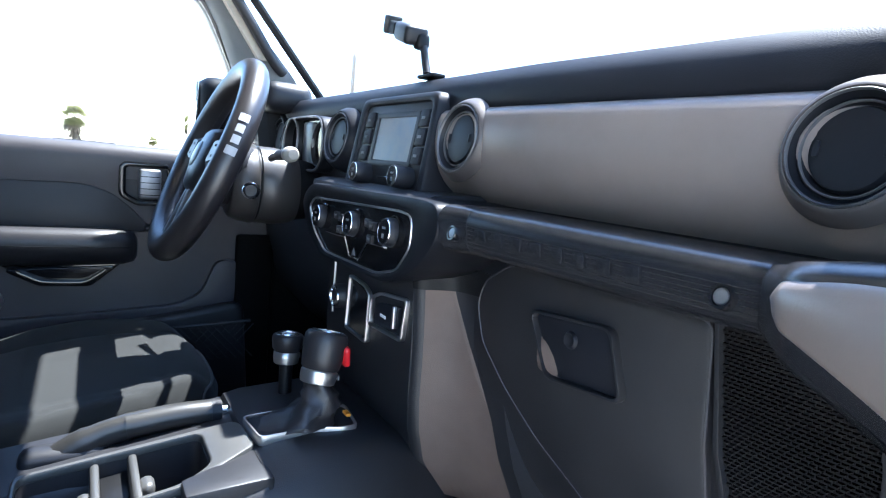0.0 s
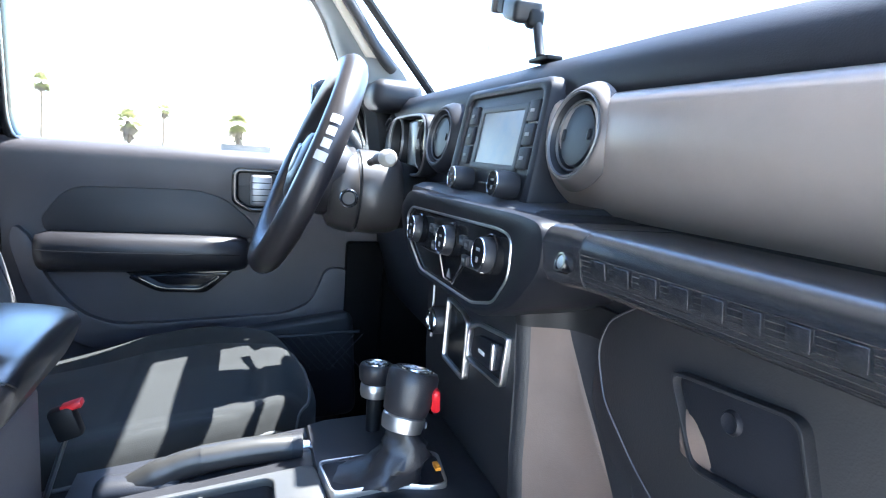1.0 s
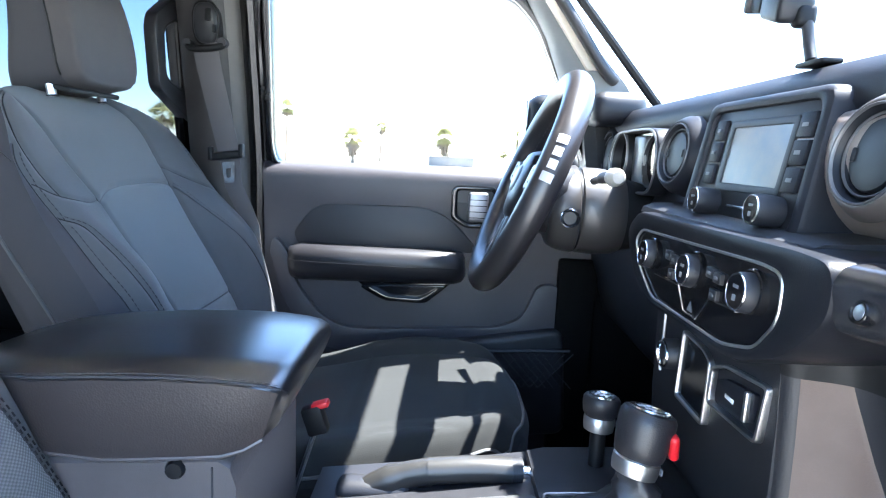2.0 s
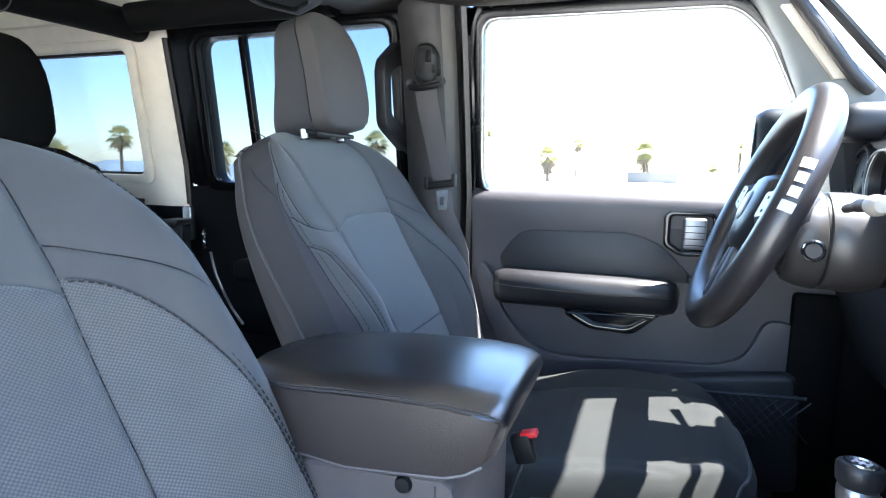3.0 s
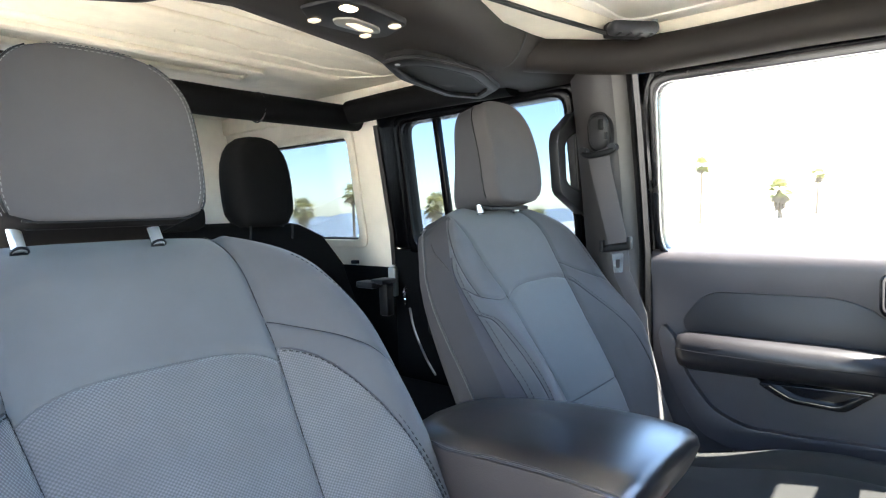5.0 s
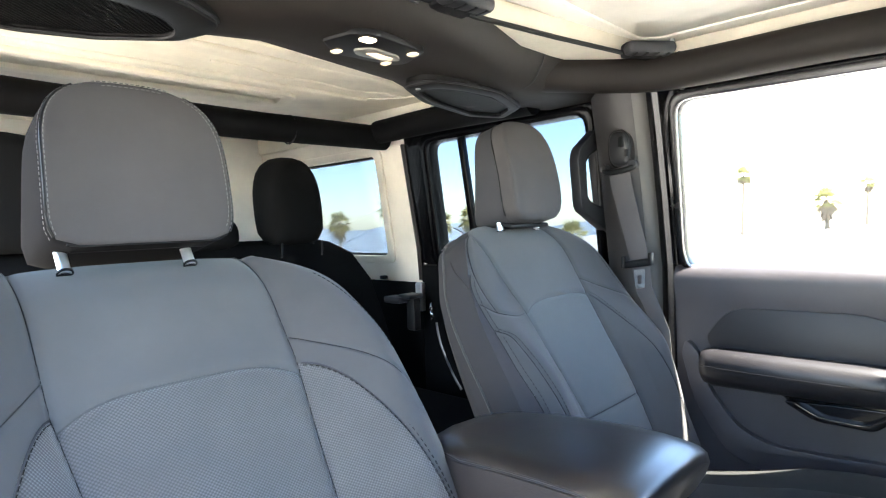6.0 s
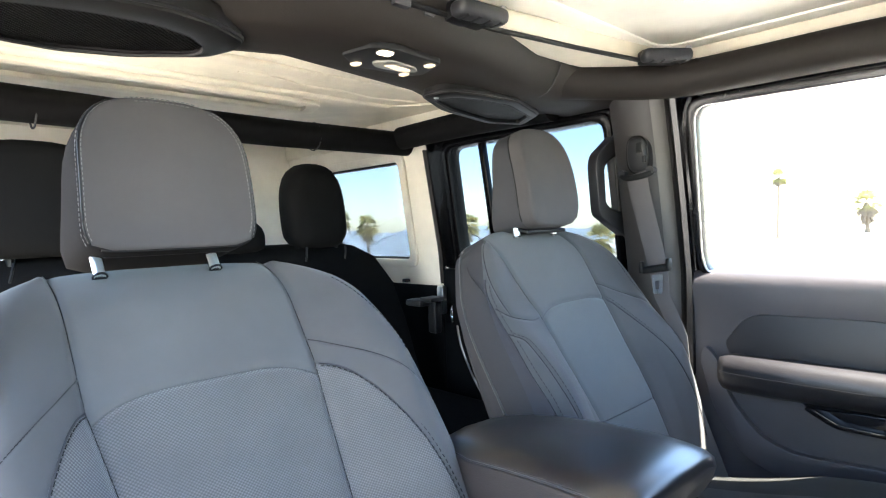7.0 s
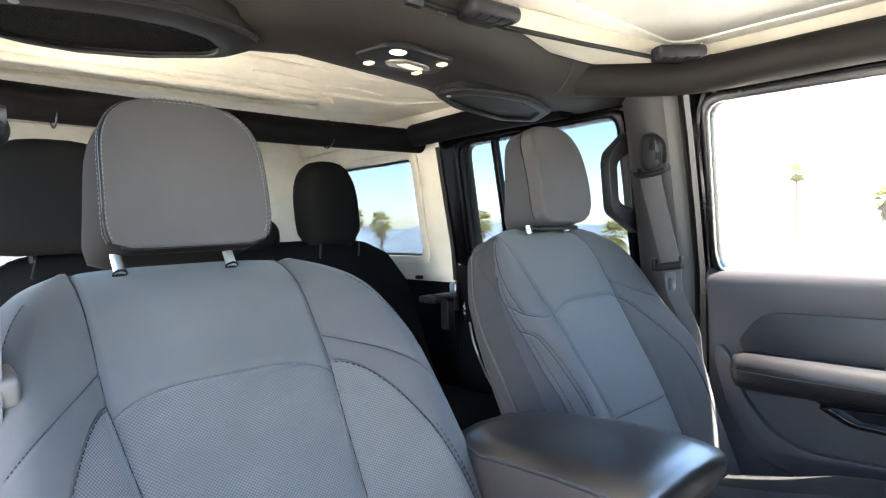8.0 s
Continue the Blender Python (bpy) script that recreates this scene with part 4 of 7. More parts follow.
    part("radio_face", lean(prism(round_poly([(-0.13, 1.25), (0.077, 1.25), (0.072, 1.363), (-0.124, 1.363)], 0.012), "y", 0.0525, 0.12, 0.001)), M_TRIM, r)
    part("screen_frame", lean(ring_prism(round_poly([(-0.081, 1.278), (0.044, 1.278), (0.044, 1.350), (-0.081, 1.350)], 0.004, 2), round_poly([(-0.071, 1.286), (0.036, 1.286), (0.036, 1.343), (-0.071, 1.343)], 0.002, 2), "y", 0.0498, 0.054, 0.0008)), M_TRIM, r)
    part("screen", lean(prism([(-0.072, 1.285), (0.037, 1.285), (0.037, 1.344), (-0.072, 1.344)], "y", 0.0515, 0.056)), M_SCREEN, r, "glossy touchscreen with a sky reflection in its colour")
    for bx, bz0 in ((0.057, 1.286), (-0.101, 1.286)):
        for i in range(3):
            b = part("button", lean(rbox((bx, 0.0515, bz0 + 0.0235 * i + 0.008), (0.021, 0.006, 0.0215), 0.0012)), M_DASH, r)
            part("button_mark", lean(rbox((bx, 0.0479, bz0 + 0.0235 * i + 0.008), (0.008, 0.0008, 0.0035), 0.0002)), M_GREYPRINT, b)
    knob(-0.067, 0.030, 1.267, 0.0140, 0.024, r, "knob")
    knob(0.054, 0.030, 1.268, 0.0140, 0.024, r, "knob")
    part("slot_trim", lean(rbox((-0.003, 0.051, 1.264), (0.075, 0.004, 0.003), 0.001)), M_CHROME, r, "thin chrome line")
    # climate unit
    hv_out = round_poly([(-0.215, 1.215), (-0.175, 1.243), (0.165, 1.250), (0.203, 1.247), (0.206, 1.212), (0.165, 1.172), (0.10, 1.145), (-0.12, 1.140), (-0.18, 1.165)], 0.02)
    hv_in = round_poly([(-0.176, 1.206), (-0.155, 1.222), (0.125, 1.232), (0.152, 1.229), (0.152, 1.195), (0.125, 1.166), (0.075, 1.153), (-0.10, 1.150), (-0.150, 1.175)], 0.012)
    c = part("climate_unit", ring_prism(hv_out, hv_in, "y", 0.008, 0.11, 0.012), M_CLIMATE, d, "black climate control housing")
    part("climate_face", prism([(p[0] * 1.02, p[1]) for p in hv_in], "y", 0.0115, 0.06), M_GLOSS, c, "gloss black control face")
    part("face_trim", tube([(p[0], 0.0095, p[1]) for p in hv_in], 0.0016, 6, closed=True, up=(0, 1, 0)), M_SATIN, c, "thin satin outline")
    for kx, kz in ((-0.113, 1.199), (0.004, 1.203), (0.110, 1.207)):
        knob(kx, -0.002, kz, 0.0165, 0.016, c, "climate_knob")
        part("knob_collar", lathe([(0.0178, -0.003), (0.0186, 0.002), (0.0172, 0.003)], facing((kx, 0.0105, kz), (0, -1, 0.08)), 32), M_GLOSS, c, "gloss collar")
    for bx, bz in ((-0.062, 1.206), (-0.045, 1.204), (-0.05, 1.188), (0.04, 1.208), (0.055, 1.206), (0.05, 1.19)):
        b = part("button", rbox((bx, 0.0105, bz), (0.014, 0.006, 0.010), 0.001), M_TRIM, c)
        part("button_mark", rbox((bx, 0.0071, bz), (0.006, 0.001, 0.003), 0.0002), M_GREYPRINT, b)
    part("hazard_mark", prism([(-0.006, 1.161), (0.006, 1.161), (0.0, 1.171)], "y", 0.0108, 0.0125), M_GREYPRINT, c, "small warning triangle")
    part("chrome_line", tube([(-0.10, 0.0105, 1.178), (-0.03, 0.0105, 1.180), (-0.012, 0.0105, 1.158), (0.016, 0.0105, 1.158), (0.04, 0.0105, 1.184), (0.09, 0.0105, 1.186)], 0.0013, 6, up=(0, 1, 0)), M_CHROME, c)
    # ledge between radio and climate unit
    part("ledge", loft([[(x, 0.11, 1.256), (x, 0.035, 1.252), (x, 0.022, 1.247), (x, 0.02, 1.240), (x, 0.11, 1.236)] for x in (-0.20, 0.0, 0.15)]), M_TRIM, d)
    # lower stack
    st = part("stack_body", loft([[(-0.165, y0, z), (0.112, y0, z), (0.121, y0 + 0.010, z), (0.128, 0.2, z), (-0.17, 0.2, z)] for z, y0 in ((1.16, 0.040), (1.10, 0.044), (1.02, 0.046), (0.97, 0.05), (0.93, 0.06), (0.88, 0.09))]), M_TRIM, d, "black lower centre stack")
    flare = [(1.143, 0.041, 0.001), (1.13, 0.042, 0.002), (1.09, 0.0445, 0.010), (1.05, 0.046, 0.022), (1.01, 0.0465, 0.036), (0.97, 0.05, 0.052), (0.93, 0.06, 0.070), (0.88, 0.09, 0.09)]
    def side(z, y0, f):
        return [Vector(p) for p in ((0.1125, y0 + 0.0005, z), (0.118, y0 + 0.003, z), (0.1225, y0 + 0.010, z), (0.1255 + 0.10 * f, y0 + 0.022, z), (0.1285 + 0.25 * f, y0 + 0.034, z), (0.133 + 0.45 * f, y0 + 0.044, z),
                                    (0.141 + 0.68 * f, y0 + 0.051, z), (0.152 + 0.86 * f, y0 + 0.0555, z), (0.168 + f, y0 + 0.0585, z), (0.19 + f, y0 + 0.0605, z))]

    def strip(q, k0, k1, n):
        """A stretch of the curved side between two fractions of its outline, closed towards the inside of the stack."""
        ps = side(*q)
        out = []
        for i in range(n + 1):
            k = k0 + (k1 - k0) * i / n
            a = min(int(k), len(ps) - 2)
            out.append(ps[a].lerp(ps[a + 1], k - a))
        return out + [Vector((out[-1].x, 0.24, q[0])), Vector((out[0].x, 0.24, q[0]))]
    reach = lambda q: 5.0 + 2.9 * min(1.0, max(0.0, (1.143 - q[0]) / 0.12))
    # One dark plastic side: its lit strip, fade and bar shadow are separate colours.
    part("knee_unlit", loft([strip(q, 0, 2, 4) for q in flare]), M_TRIM, d, "unlit inner stretch of the curved stack side", 1.3)
    part("knee_lit", loft([strip(q, 2, reach(q), 9) for q in flare]), M_KNEE, d, "lit stretch of the curved stack side, coloured brown", 1.3)
    part("knee_unlit", loft([strip(q, reach(q), 9, 6) for q in flare]), M_TRIM, d, "unlit outer stretch of the curved stack side", 1.3)
    part("knee_shadow", loft([[p - Vector((0, 0.0012, 0)) for p in strip(q, 0, 9, 14)] for q in ((1.172, 0.036, 0.0), (1.15, 0.0400, 0.0005), (1.1425, 0.0410, 0.001))]), M_SEAL, d, "stack side coloured dark for the grab bar's shadow", 1.3)
    part("bin_frame", ring_prism(round_poly([(-0.076, 1.042), (-0.002, 1.040), (0.0, 1.110), (-0.018, 1.118), (-0.072, 1.122)], 0.006, 3), round_poly([(-0.0725, 1.0455), (-0.0055, 1.0435), (-0.0035, 1.108), (-0.0195, 1.1148), (-0.069, 1.1185)], 0.004, 3), "y", 0.0375, 0.046, 0.0012), M_SATIN, st, "silver-edged storage bin")
    part("bin_cavity", prism([(-0.072, 1.045), (-0.006, 1.043), (-0.004, 1.110), (-0.069, 1.118)], "y", 0.041, 0.0435), M_GLOSS, st)
    part("port_frame", ring_prism(round_poly([(0.002, 1.068), (0.096, 1.072), (0.104, 1.127), (0.03, 1.119), (0.004, 1.108)], 0.006, 3), round_poly([(0.0055, 1.0715), (0.0925, 1.0755), (0.1, 1.1232), (0.0315, 1.1155), (0.0075, 1.1058)], 0.004, 3), "y", 0.0375, 0.046, 0.0012), M_SATIN, st, "silver-edged port cover")
    part("port_door", prism(round_poly([(0.016, 1.079), (0.080, 1.083), (0.086, 1.113), (0.034, 1.106), (0.018, 1.100)], 0.004, 3), "y", 0.0385, 0.045, 0.002), M_DASH, st)
    part("port_mark", rbox((0.045, 0.0382, 1.091), (0.016, 0.001, 0.004), 0.0003), M_WHITE, st)
    part("port_handle", rbox((0.078, 0.037, 1.098), (0.005, 0.006, 0.028), 0.0015), M_SATIN, st)
    m = facing((-0.094, 0.036, 1.085), (0, -1, 0))
    so = part("power_socket", lathe([(0.0005, 0.002), (0.011, 0.002), (0.012, 0.008), (0.015, 0.010), (0.018, 0.006), (0.0185, -0.01)], m, 28), M_TRIM, st)
    part("socket_ring", lathe([(0.012, 0.0085), (0.013, 0.0115), (0.0155, 0.0105), (0.016, 0.0085)], m, 28), M_CHROME, so, "chrome ring")
    part("side_frame", tube([(-0.135, 0.042, 1.135), (-0.135, 0.042, 1.05)], 0.002, 6), M_SATIN, st)
    # grab bar
    bar = [(0.105, 1.2475), (0.037, 1.2480), (0.0305, 1.2472), (0.0260, 1.2450), (0.0228, 1.2405), (0.0208, 1.2350), (0.0205, 1.231), (0.0235, 1.2135), (0.028, 1.206), (0.040, 1.2015), (0.09, 1.2)]
    g = part("grab_bar", along_x(bar, [0.196, 0.21, 0.3, 0.4, 0.5, 0.515]), M_BAR, d, "black rubbery passenger grab bar", 1.0)
    root = [(0.2035, -0.0112), (0.2075, -0.0100), (0.2125, -0.0072), (0.219, -0.0036), (0.226, -0.0012), (0.234, -0.0002)]
    part("bar_root", loft([[(x, y + sl(x) + (dy if y < 0.06 else 0.0) - 0.0003, z + (0.0003 if z > 1.23 else -0.0003)) for y, z in bar] for x, dy in root]), M_BAR, g, "swept root of the grab bar", 1.0)
    for bx, by, bz, br in ((0.2195, 0.0184, 1.2215, 0.0072), (0.488, 0.0385, 1.2225, 0.0075)):
        mm = facing((bx, by, bz), (0, -1, 0.2))
        bo = part("bolt_cup", lathe([(br * 0.7, 0.001), (br * 0.8, 0.003), (br, 0.003), (br * 1.12, 0.0), (br * 1.12, -0.004)], mm, 24), M_GLOSS, g)
        part("bolt", lathe([(br * 0.78, -0.004), (br * 0.78, 0.0008), (br * 0.62, 0.0022), (br * 0.2, 0.0026), (0.0005, 0.0026)], mm, 16), M_SATIN, bo, "bright hex bolt")
    # fine ribs along the bar
    for i in range(8):
        z = 1.2085 + 0.0036 * i
        yy = 0.0205 + (0.003 * (1.231 - z) / 0.0175 if z < 1.231 else 0.003 * (z - 1.231) / 0.0055)
        if z < 1.2135:
            yy = 0.0235 + 0.0045 * (1.2135 - z) / 0.0075
        part("bar_rib", tube([(x, yy + 0.0001 + sl(x), z) for x in (0.235, 0.27, 0.31, 0.35, 0.39, 0.43, 0.47, 0.508)], 0.00045, 5), M_BAR, g)
    # raised name: plain bars
    for i, w in enumerate((0.021, 0.018, 0.019, 0.02, 0.019, 0.014, 0.016, 0.018)):
        x = 0.256 + i * 0.0238
        part("name_bar", rbox((x, 0.0206 + sl(x), 1.2235), (w * 0.74, 0.0016, 0.0120), 0.0007, 2, (10, 0, 3.4)), M_BAR, g)
    # outer end of the bar, a flared handle with a satin inset
    def end_ring(x, y, zt, zb, t):
        return [(x, y + t, zt), (x, y + 0.008, zt), (x, y, zt - 0.008), (x, y + 0.002, zb + 0.01), (x, y + 0.012, zb), (x, y + t, zb)]
    def swept(rows):
        a = smooth_path([r[:3] for r in rows], 5)
        b = smooth_path([(r[3], r[4], 0) for r in rows], 5)
        return loft([end_ring(p.x, p.y, p.z, q.x, q.y) for p, q in zip(a, b)])
    eh = part("bar_end", swept([(0.512, 0.034, 1.247, 1.204, 0.06), (0.522, 0.022, 1.248, 1.204, 0.065), (0.533, 0.006, 1.2505, 1.2045, 0.07), (0.548, -0.008, 1.255, 1.202, 0.09), (0.575, -0.015, 1.259, 1.193, 0.10), (0.61, -0.022, 1.263, 1.178, 0.11), (0.655, -0.030, 1.266, 1.155, 0.12)]), M_BAR, d, "flared black end of the grab bar", 1.2)
    part("end_inset", swept([(0.538, -0.0045, 1.244, 1.2225, 0.02), (0.5445, -0.0115, 1.2475, 1.2165, 0.03), (0.556, -0.0155, 1.2505, 1.212, 0.03), (0.58, -0.0215, 1.254, 1.2035, 0.03), (0.615, -0.0285, 1.2565, 1.188, 0.03), (0.650, -0.0365, 1.258, 1.170, 0.03)]), M_PANEL, eh, "satin grey inset", 1.2)
    # lower passenger dash and glove box
    low = [(0.30, 1.235), (0.105, 1.215), (0.097, 1.16), (0.098, 1.10), (0.105, 1.03), (0.13, 0.95), (0.20, 0.88), (0.36, 0.83), (0.40, 1.2)]
    low = round_poly(low, 0.05, 5)
    part("lower_dash", along_x(low, [0.16, 0.2, 0.3, 0.5, 0.665]), M_TRIM, d, "", 1.0)
    low2 = [(0.30, 1.235), (0.085, 1.225), (0.075, 1.16), (0.085, 1.08), (0.12, 0.98), (0.20, 0.90), (0.36, 0.86), (0.40, 1.2)]
    part("knee_panel", loft([[(x, y, z) for y, z in low2] for x in (-0.69, -0.4, -0.168)]), M_TRIM, d, "black knee panel below the steering column", 1.0)
    gpoly = round_poly([(0.225, 1.192), (0.184, 1.166), (0.174, 1.138), (0.190, 1.10), (0.228, 1.058), (0.275, 1.022), (0.345, 0.985), (0.462, 0.985), (0.452, 1.10), (0.444, 1.192)], 0.012, 4)
    def on_low(bm, off=0.0):
        for v in bm.verts:
            z = v.co.z
            v.co.y += sl(v.co.x) + (0.0 if z > 1.1 else (1.1 - z) * 0.16) + off
        return bm
    gl = part("glove_door", on_low(prism(gpoly, "y", 0.088, 0.12, 0.004)), M_GLOVE, d, "textured dark glove box door")
    ledge = tube([(p[0], 0.0895 + sl(p[0]) + (0 if p[1] > 1.1 else (1.1 - p[1]) * 0.16), p[1]) for p in gpoly], 0.0012, 5, closed=True, up=(0, 1, 0))
    part("door_edge", ledge, M_DOOR, gl, "thin paler edge line")
    lo = round_poly([(0.266, 1.156), (0.364, 1.164), (0.384, 1.104), (0.296, 1.096)], 0.010, 4)
    li = round_poly([(0.2690, 1.1535), (0.3617, 1.1612), (0.3803, 1.1066), (0.2982, 1.0990)], 0.009, 4)
    part("latch_frame", on_low(ring_prism(lo, li, "y", 0.0795, 0.094, 0.0012)), M_TRIM, gl, "thin raised latch surround")
    part("latch_paddle", on_low(prism(round_poly([(0.2694, 1.1532), (0.3613, 1.1608), (0.3799, 1.107), (0.2986, 1.0994)], 0.009, 4), "y", 0.0855, 0.092, 0.002)), M_DASH, gl, "black recessed latch paddle")
    # The scoop's paler brown paints the highlight in the latch's lower corner.
    sc = loft([[(0.2775 + 0.25 * (1.130 - z), 0.0862, z), (0.2790 + 0.25 * (1.130 - z), 0.0862 - d, z), (0.2825 + 0.25 * (1.130 - z) + w * 0.3, 0.0862 - d * 0.9, z), (0.286 + 0.25 * (1.130 - z) + w * 0.7, 0.0862 - d * 0.4, z), (0.290 + 0.25 * (1.130 - z) + w, 0.0862, z)] for z, d, w in ((1.132, 0.0005, 0.0), (1.126, 0.003, 0.004), (1.118, 0.005, 0.009), (1.110, 0.0055, 0.012), (1.104, 0.005, 0.014), (1.1005, 0.002, 0.012))])
    part("latch_scoop", on_low(sc), M_KNEE, gl, "finger scoop with its highlight put into the colour", 1.2)
    part("key_lock", lathe([(0.0005, 0.001), (0.004, 0.001), (0.0065, 0.0025), (0.0085, 0.0), (0.0085, -0.004)], facing((0.3175, 0.0925, 1.1395), (0, -1, 0)), 20), M_DASH, gl, "round key lock")
    # side speaker grille
    gp = [(0.450, 1.200), (0.478, 1.195), (0.545, 1.165), (0.556, 1.152), (0.560, 1.13), (0.563, 0.99), (0.490, 0.99), (0.466, 1.10)]
    gg = part("speaker_grille", on_low(ring_prism(round_poly([(p[0] - 0.004 if i in (0, 6, 7) else p[0] + 0.004, p[1] + (0.004 if i in (0, 1) else 0)) for i, p in enumerate(gp)], 0.008, 3), round_poly(gp, 0.006, 3), "y", 0.084, 0.10, 0.0015)), M_TRIM, d, "perforated black footwell grille")
    part("grille_backing", on_low(prism(round_poly(gp, 0.006, 3), "y", 0.0905, 0.0935)), M_SEAL, gg)
    def inside(x, z):
        res, n = False, len(gp)
        for i in range(n):
            (x1, z1), (x2, z2) = gp[i], gp[(i + 1) % n]
            if (z1 > z) != (z2 > z) and x < (x2 - x1) * (z - z1) / (z2 - z1) + x1:
                res = not res
        return res
    verts, faces = [], []
    row = 0
    z = 0.992
    while z < 1.2:
        x = 0.45 + (0.0024 if row % 2 else 0.0)
        while x < 0.575:
            if inside(x, z):
                y = 0.0905 + sl(x) + (0 if z > 1.1 else (1.1 - z) * 0.16)
                b = len(verts)
                for qx, qz in ((-0.0021, -0.0011), (0.0021, -0.0011), (0.0021, 0.0011), (-0.0021, 0.0011)):
                    verts.append((x + qx, y, z + qz))
                for qx, qz in ((-0.0012, -0.0005), (0.0012, -0.0005), (0.0012, 0.0005), (-0.0012, 0.0005)):
                    verts.append((x + qx, y - 0.0022, z + qz))
                faces += [(b, b + 1, b + 5, b + 4), (b + 1, b + 2, b + 6, b + 5), (b + 2, b + 3, b + 7, b + 6), (b + 3, b, b + 4, b + 7), (b + 4, b + 5, b + 6, b + 7)]
            x += 0.0048
        z += 0.0030
        row += 1
    me = bpy.data.meshes.new("grille_studs")
    me.from_pydata(verts, [], faces)
    me.materials.append(M_MESH)
    st_ob = new("grille_studs", me)
    st_ob.parent, st_ob.matrix_parent_inverse = gg, gg.matrix_world.inverted()
    tagged(st_ob, kind="stuff")
    return d


dashboard()


def phone_mount():
    e = empty("phone_mount", -0.02, 0.107, 1.40, "black phone holder on a short arm on the dash top", "phone holder")
    part("base", rbox((-0.010, 0.107, 1.4015), (0.044, 0.020, 0.005), 0.002), M_SEAL, e)
    part("arm", tube(smooth_path([(-0.022, 0.107, 1.406), (-0.030, 0.107, 1.424), (-0.034, 0.105, 1.443)], 5), 0.0055, 10), M_TRIM, e)
    part("joint", rbox((-0.038, 0.103, 1.449), (0.018, 0.02, 0.022), 0.006, 3), M_SEAL, e)
    cr = part("cradle", rbox((-0.062, 0.098, 1.462), (0.062, 0.034, 0.026), 0.007, 3, (0, 16, -10)), M_TRIM, e, "black clamp block")
    part("clamp", rbox((-0.105, 0.10, 1.476), (0.036, 0.024, 0.018), 0.004, 3, (0, 16, -10)), M_SEAL, e)
    part("jaw", rbox((-0.126, 0.10, 1.484), (0.010, 0.026, 0.026), 0.003, 2, (0, 16, -10)), M_TRIM, e)


phone_mount()


# ---------------------------------------------------------------- steering
def steering():
    C = Vector((-0.37, -0.109, 1.2615))
    m = facing(C, (0, -math.cos(math.radians(22.4)), math.sin(math.radians(22.4))))
    R, r = 0.165, 0.0215
    e = empty("steering_wheel", *C, "black leather steering wheel with three spokes", "steering wheel")
    n = m.to_3x3() @ Vector((0, 0, 1))
    ux = Vector((1, 0, 0))
    uy = n.cross(ux)
    W = Matrix.Translation(C) @ Matrix((ux, uy, n)).transposed().to_4x4()

    def at(a, rad, h=0.0):
        return W @ Vector((rad * math.cos(a), rad * math.sin(a), h))
    bm = tube([at(2 * math.pi * i / 72, R) for i in range(72)], r, 16, closed=True, up=n)
    part("rim", bm, M_RIM, e, "thick black leather rim", 1.2)
    # rim stitching on the inner side
    part("rim_stitching", stitches([at(2 * math.pi * i / 90, R - r * 0.93, -0.006) for i in range(91)], 0.004, 0.004, 0.0007), M_THREAD, e)
    hub = loft([[W @ Vector((sx * k * px, k * py - 0.006, h)) for sx, px, py in ((1, 0.0, 0.062), (1, 0.045, 0.055), (1, 0.066, 0.02), (1, 0.06, -0.02), (1, 0.04, -0.052), (1, 0.0, -0.062), (-1, 0.04, -0.052), (-1, 0.06, -0.02), (-1, 0.066, 0.02), (-1, 0.045, 0.055))] for k, h in ((0.9, -0.06), (1.05, -0.03), (1.0, -0.002), (0.86, 0.012), (0.4, 0.018))])
    hb = part("airbag_cover", hub, M_SOFT, e, "black padded hub", 0.9)
    part("badge", lathe([(0.021, 0.014), (0.023, 0.0185), (0.02, 0.0205), (0.0005, 0.021)], W, 28), M_SILVERP, hb, "plain silver hub badge")
    for a0, wd, ma in ((0.10, 0.032, M_TRIM), (math.pi - 0.10, 0.032, M_TRIM)):
        sp = loft([[at(a0, rad, h) + (uy * s) for s, h in ((wd * k, -0.012), (wd * k, 0.002), (0.6 * wd * k, 0.008), (-0.6 * wd * k, 0.008), (-wd * k, 0.002), (-wd * k, -0.012))] for rad, k in ((0.045, 0.9), (0.09, 0.8), (0.13, 0.72), (0.165, 0.7))])
        s_ob = part("spoke", sp, ma, e, "side spoke with switches", 0.9)
        pad = loft([[at(a0, rad, h) + (uy * s) for s, h in ((0.022 * k, 0.006), (0.018 * k, 0.013), (-0.018 * k, 0.013), (-0.022 * k, 0.006))] for rad, k in ((0.078, 0.8), (0.085, 1.0), (0.122, 0.9), (0.128, 0.7))])
        part("switch_pad", pad, M_SOFT, s_ob, "black switch pad", 0.6)
        for q in (-1, 1):
            part("switch_mark", rbox((0, 0, 0), (0.010, 0.004, 0.001), 0.0003), M_TRIM, s_ob).matrix_basis = Matrix.Translation(at(a0, 0.104, 0.0138) + uy * 0.009 * q) @ W.to_3x3().to_4x4()
    for s in (-1, 1):
        a0 = -math.pi / 2 + s * 0.16
        sp = loft([[at(a0, rad, h) + ux * q for q, h in ((0.011, -0.010), (0.011, 0.002), (0.006, 0.006), (-0.006, 0.006), (-0.011, 0.002), (-0.011, -0.010))] for rad in (0.05, 0.09, 0.13, 0.158)])
        part("lower_spoke", sp, M_SILVERP, e, "satin silver lower spoke", 0.9)
    # white mark on the rim: plain blocks bent round the leather
    for i, wr in enumerate((1.0, 0.72, 0.72, 0.9)):
        a0, rr = math.radians(3.0 + i * 5.6), r + 0.0006
        rg = []
        for q in range(6):
            b = math.radians(16 + (q / 5 - 0.5) * 44 * wr)
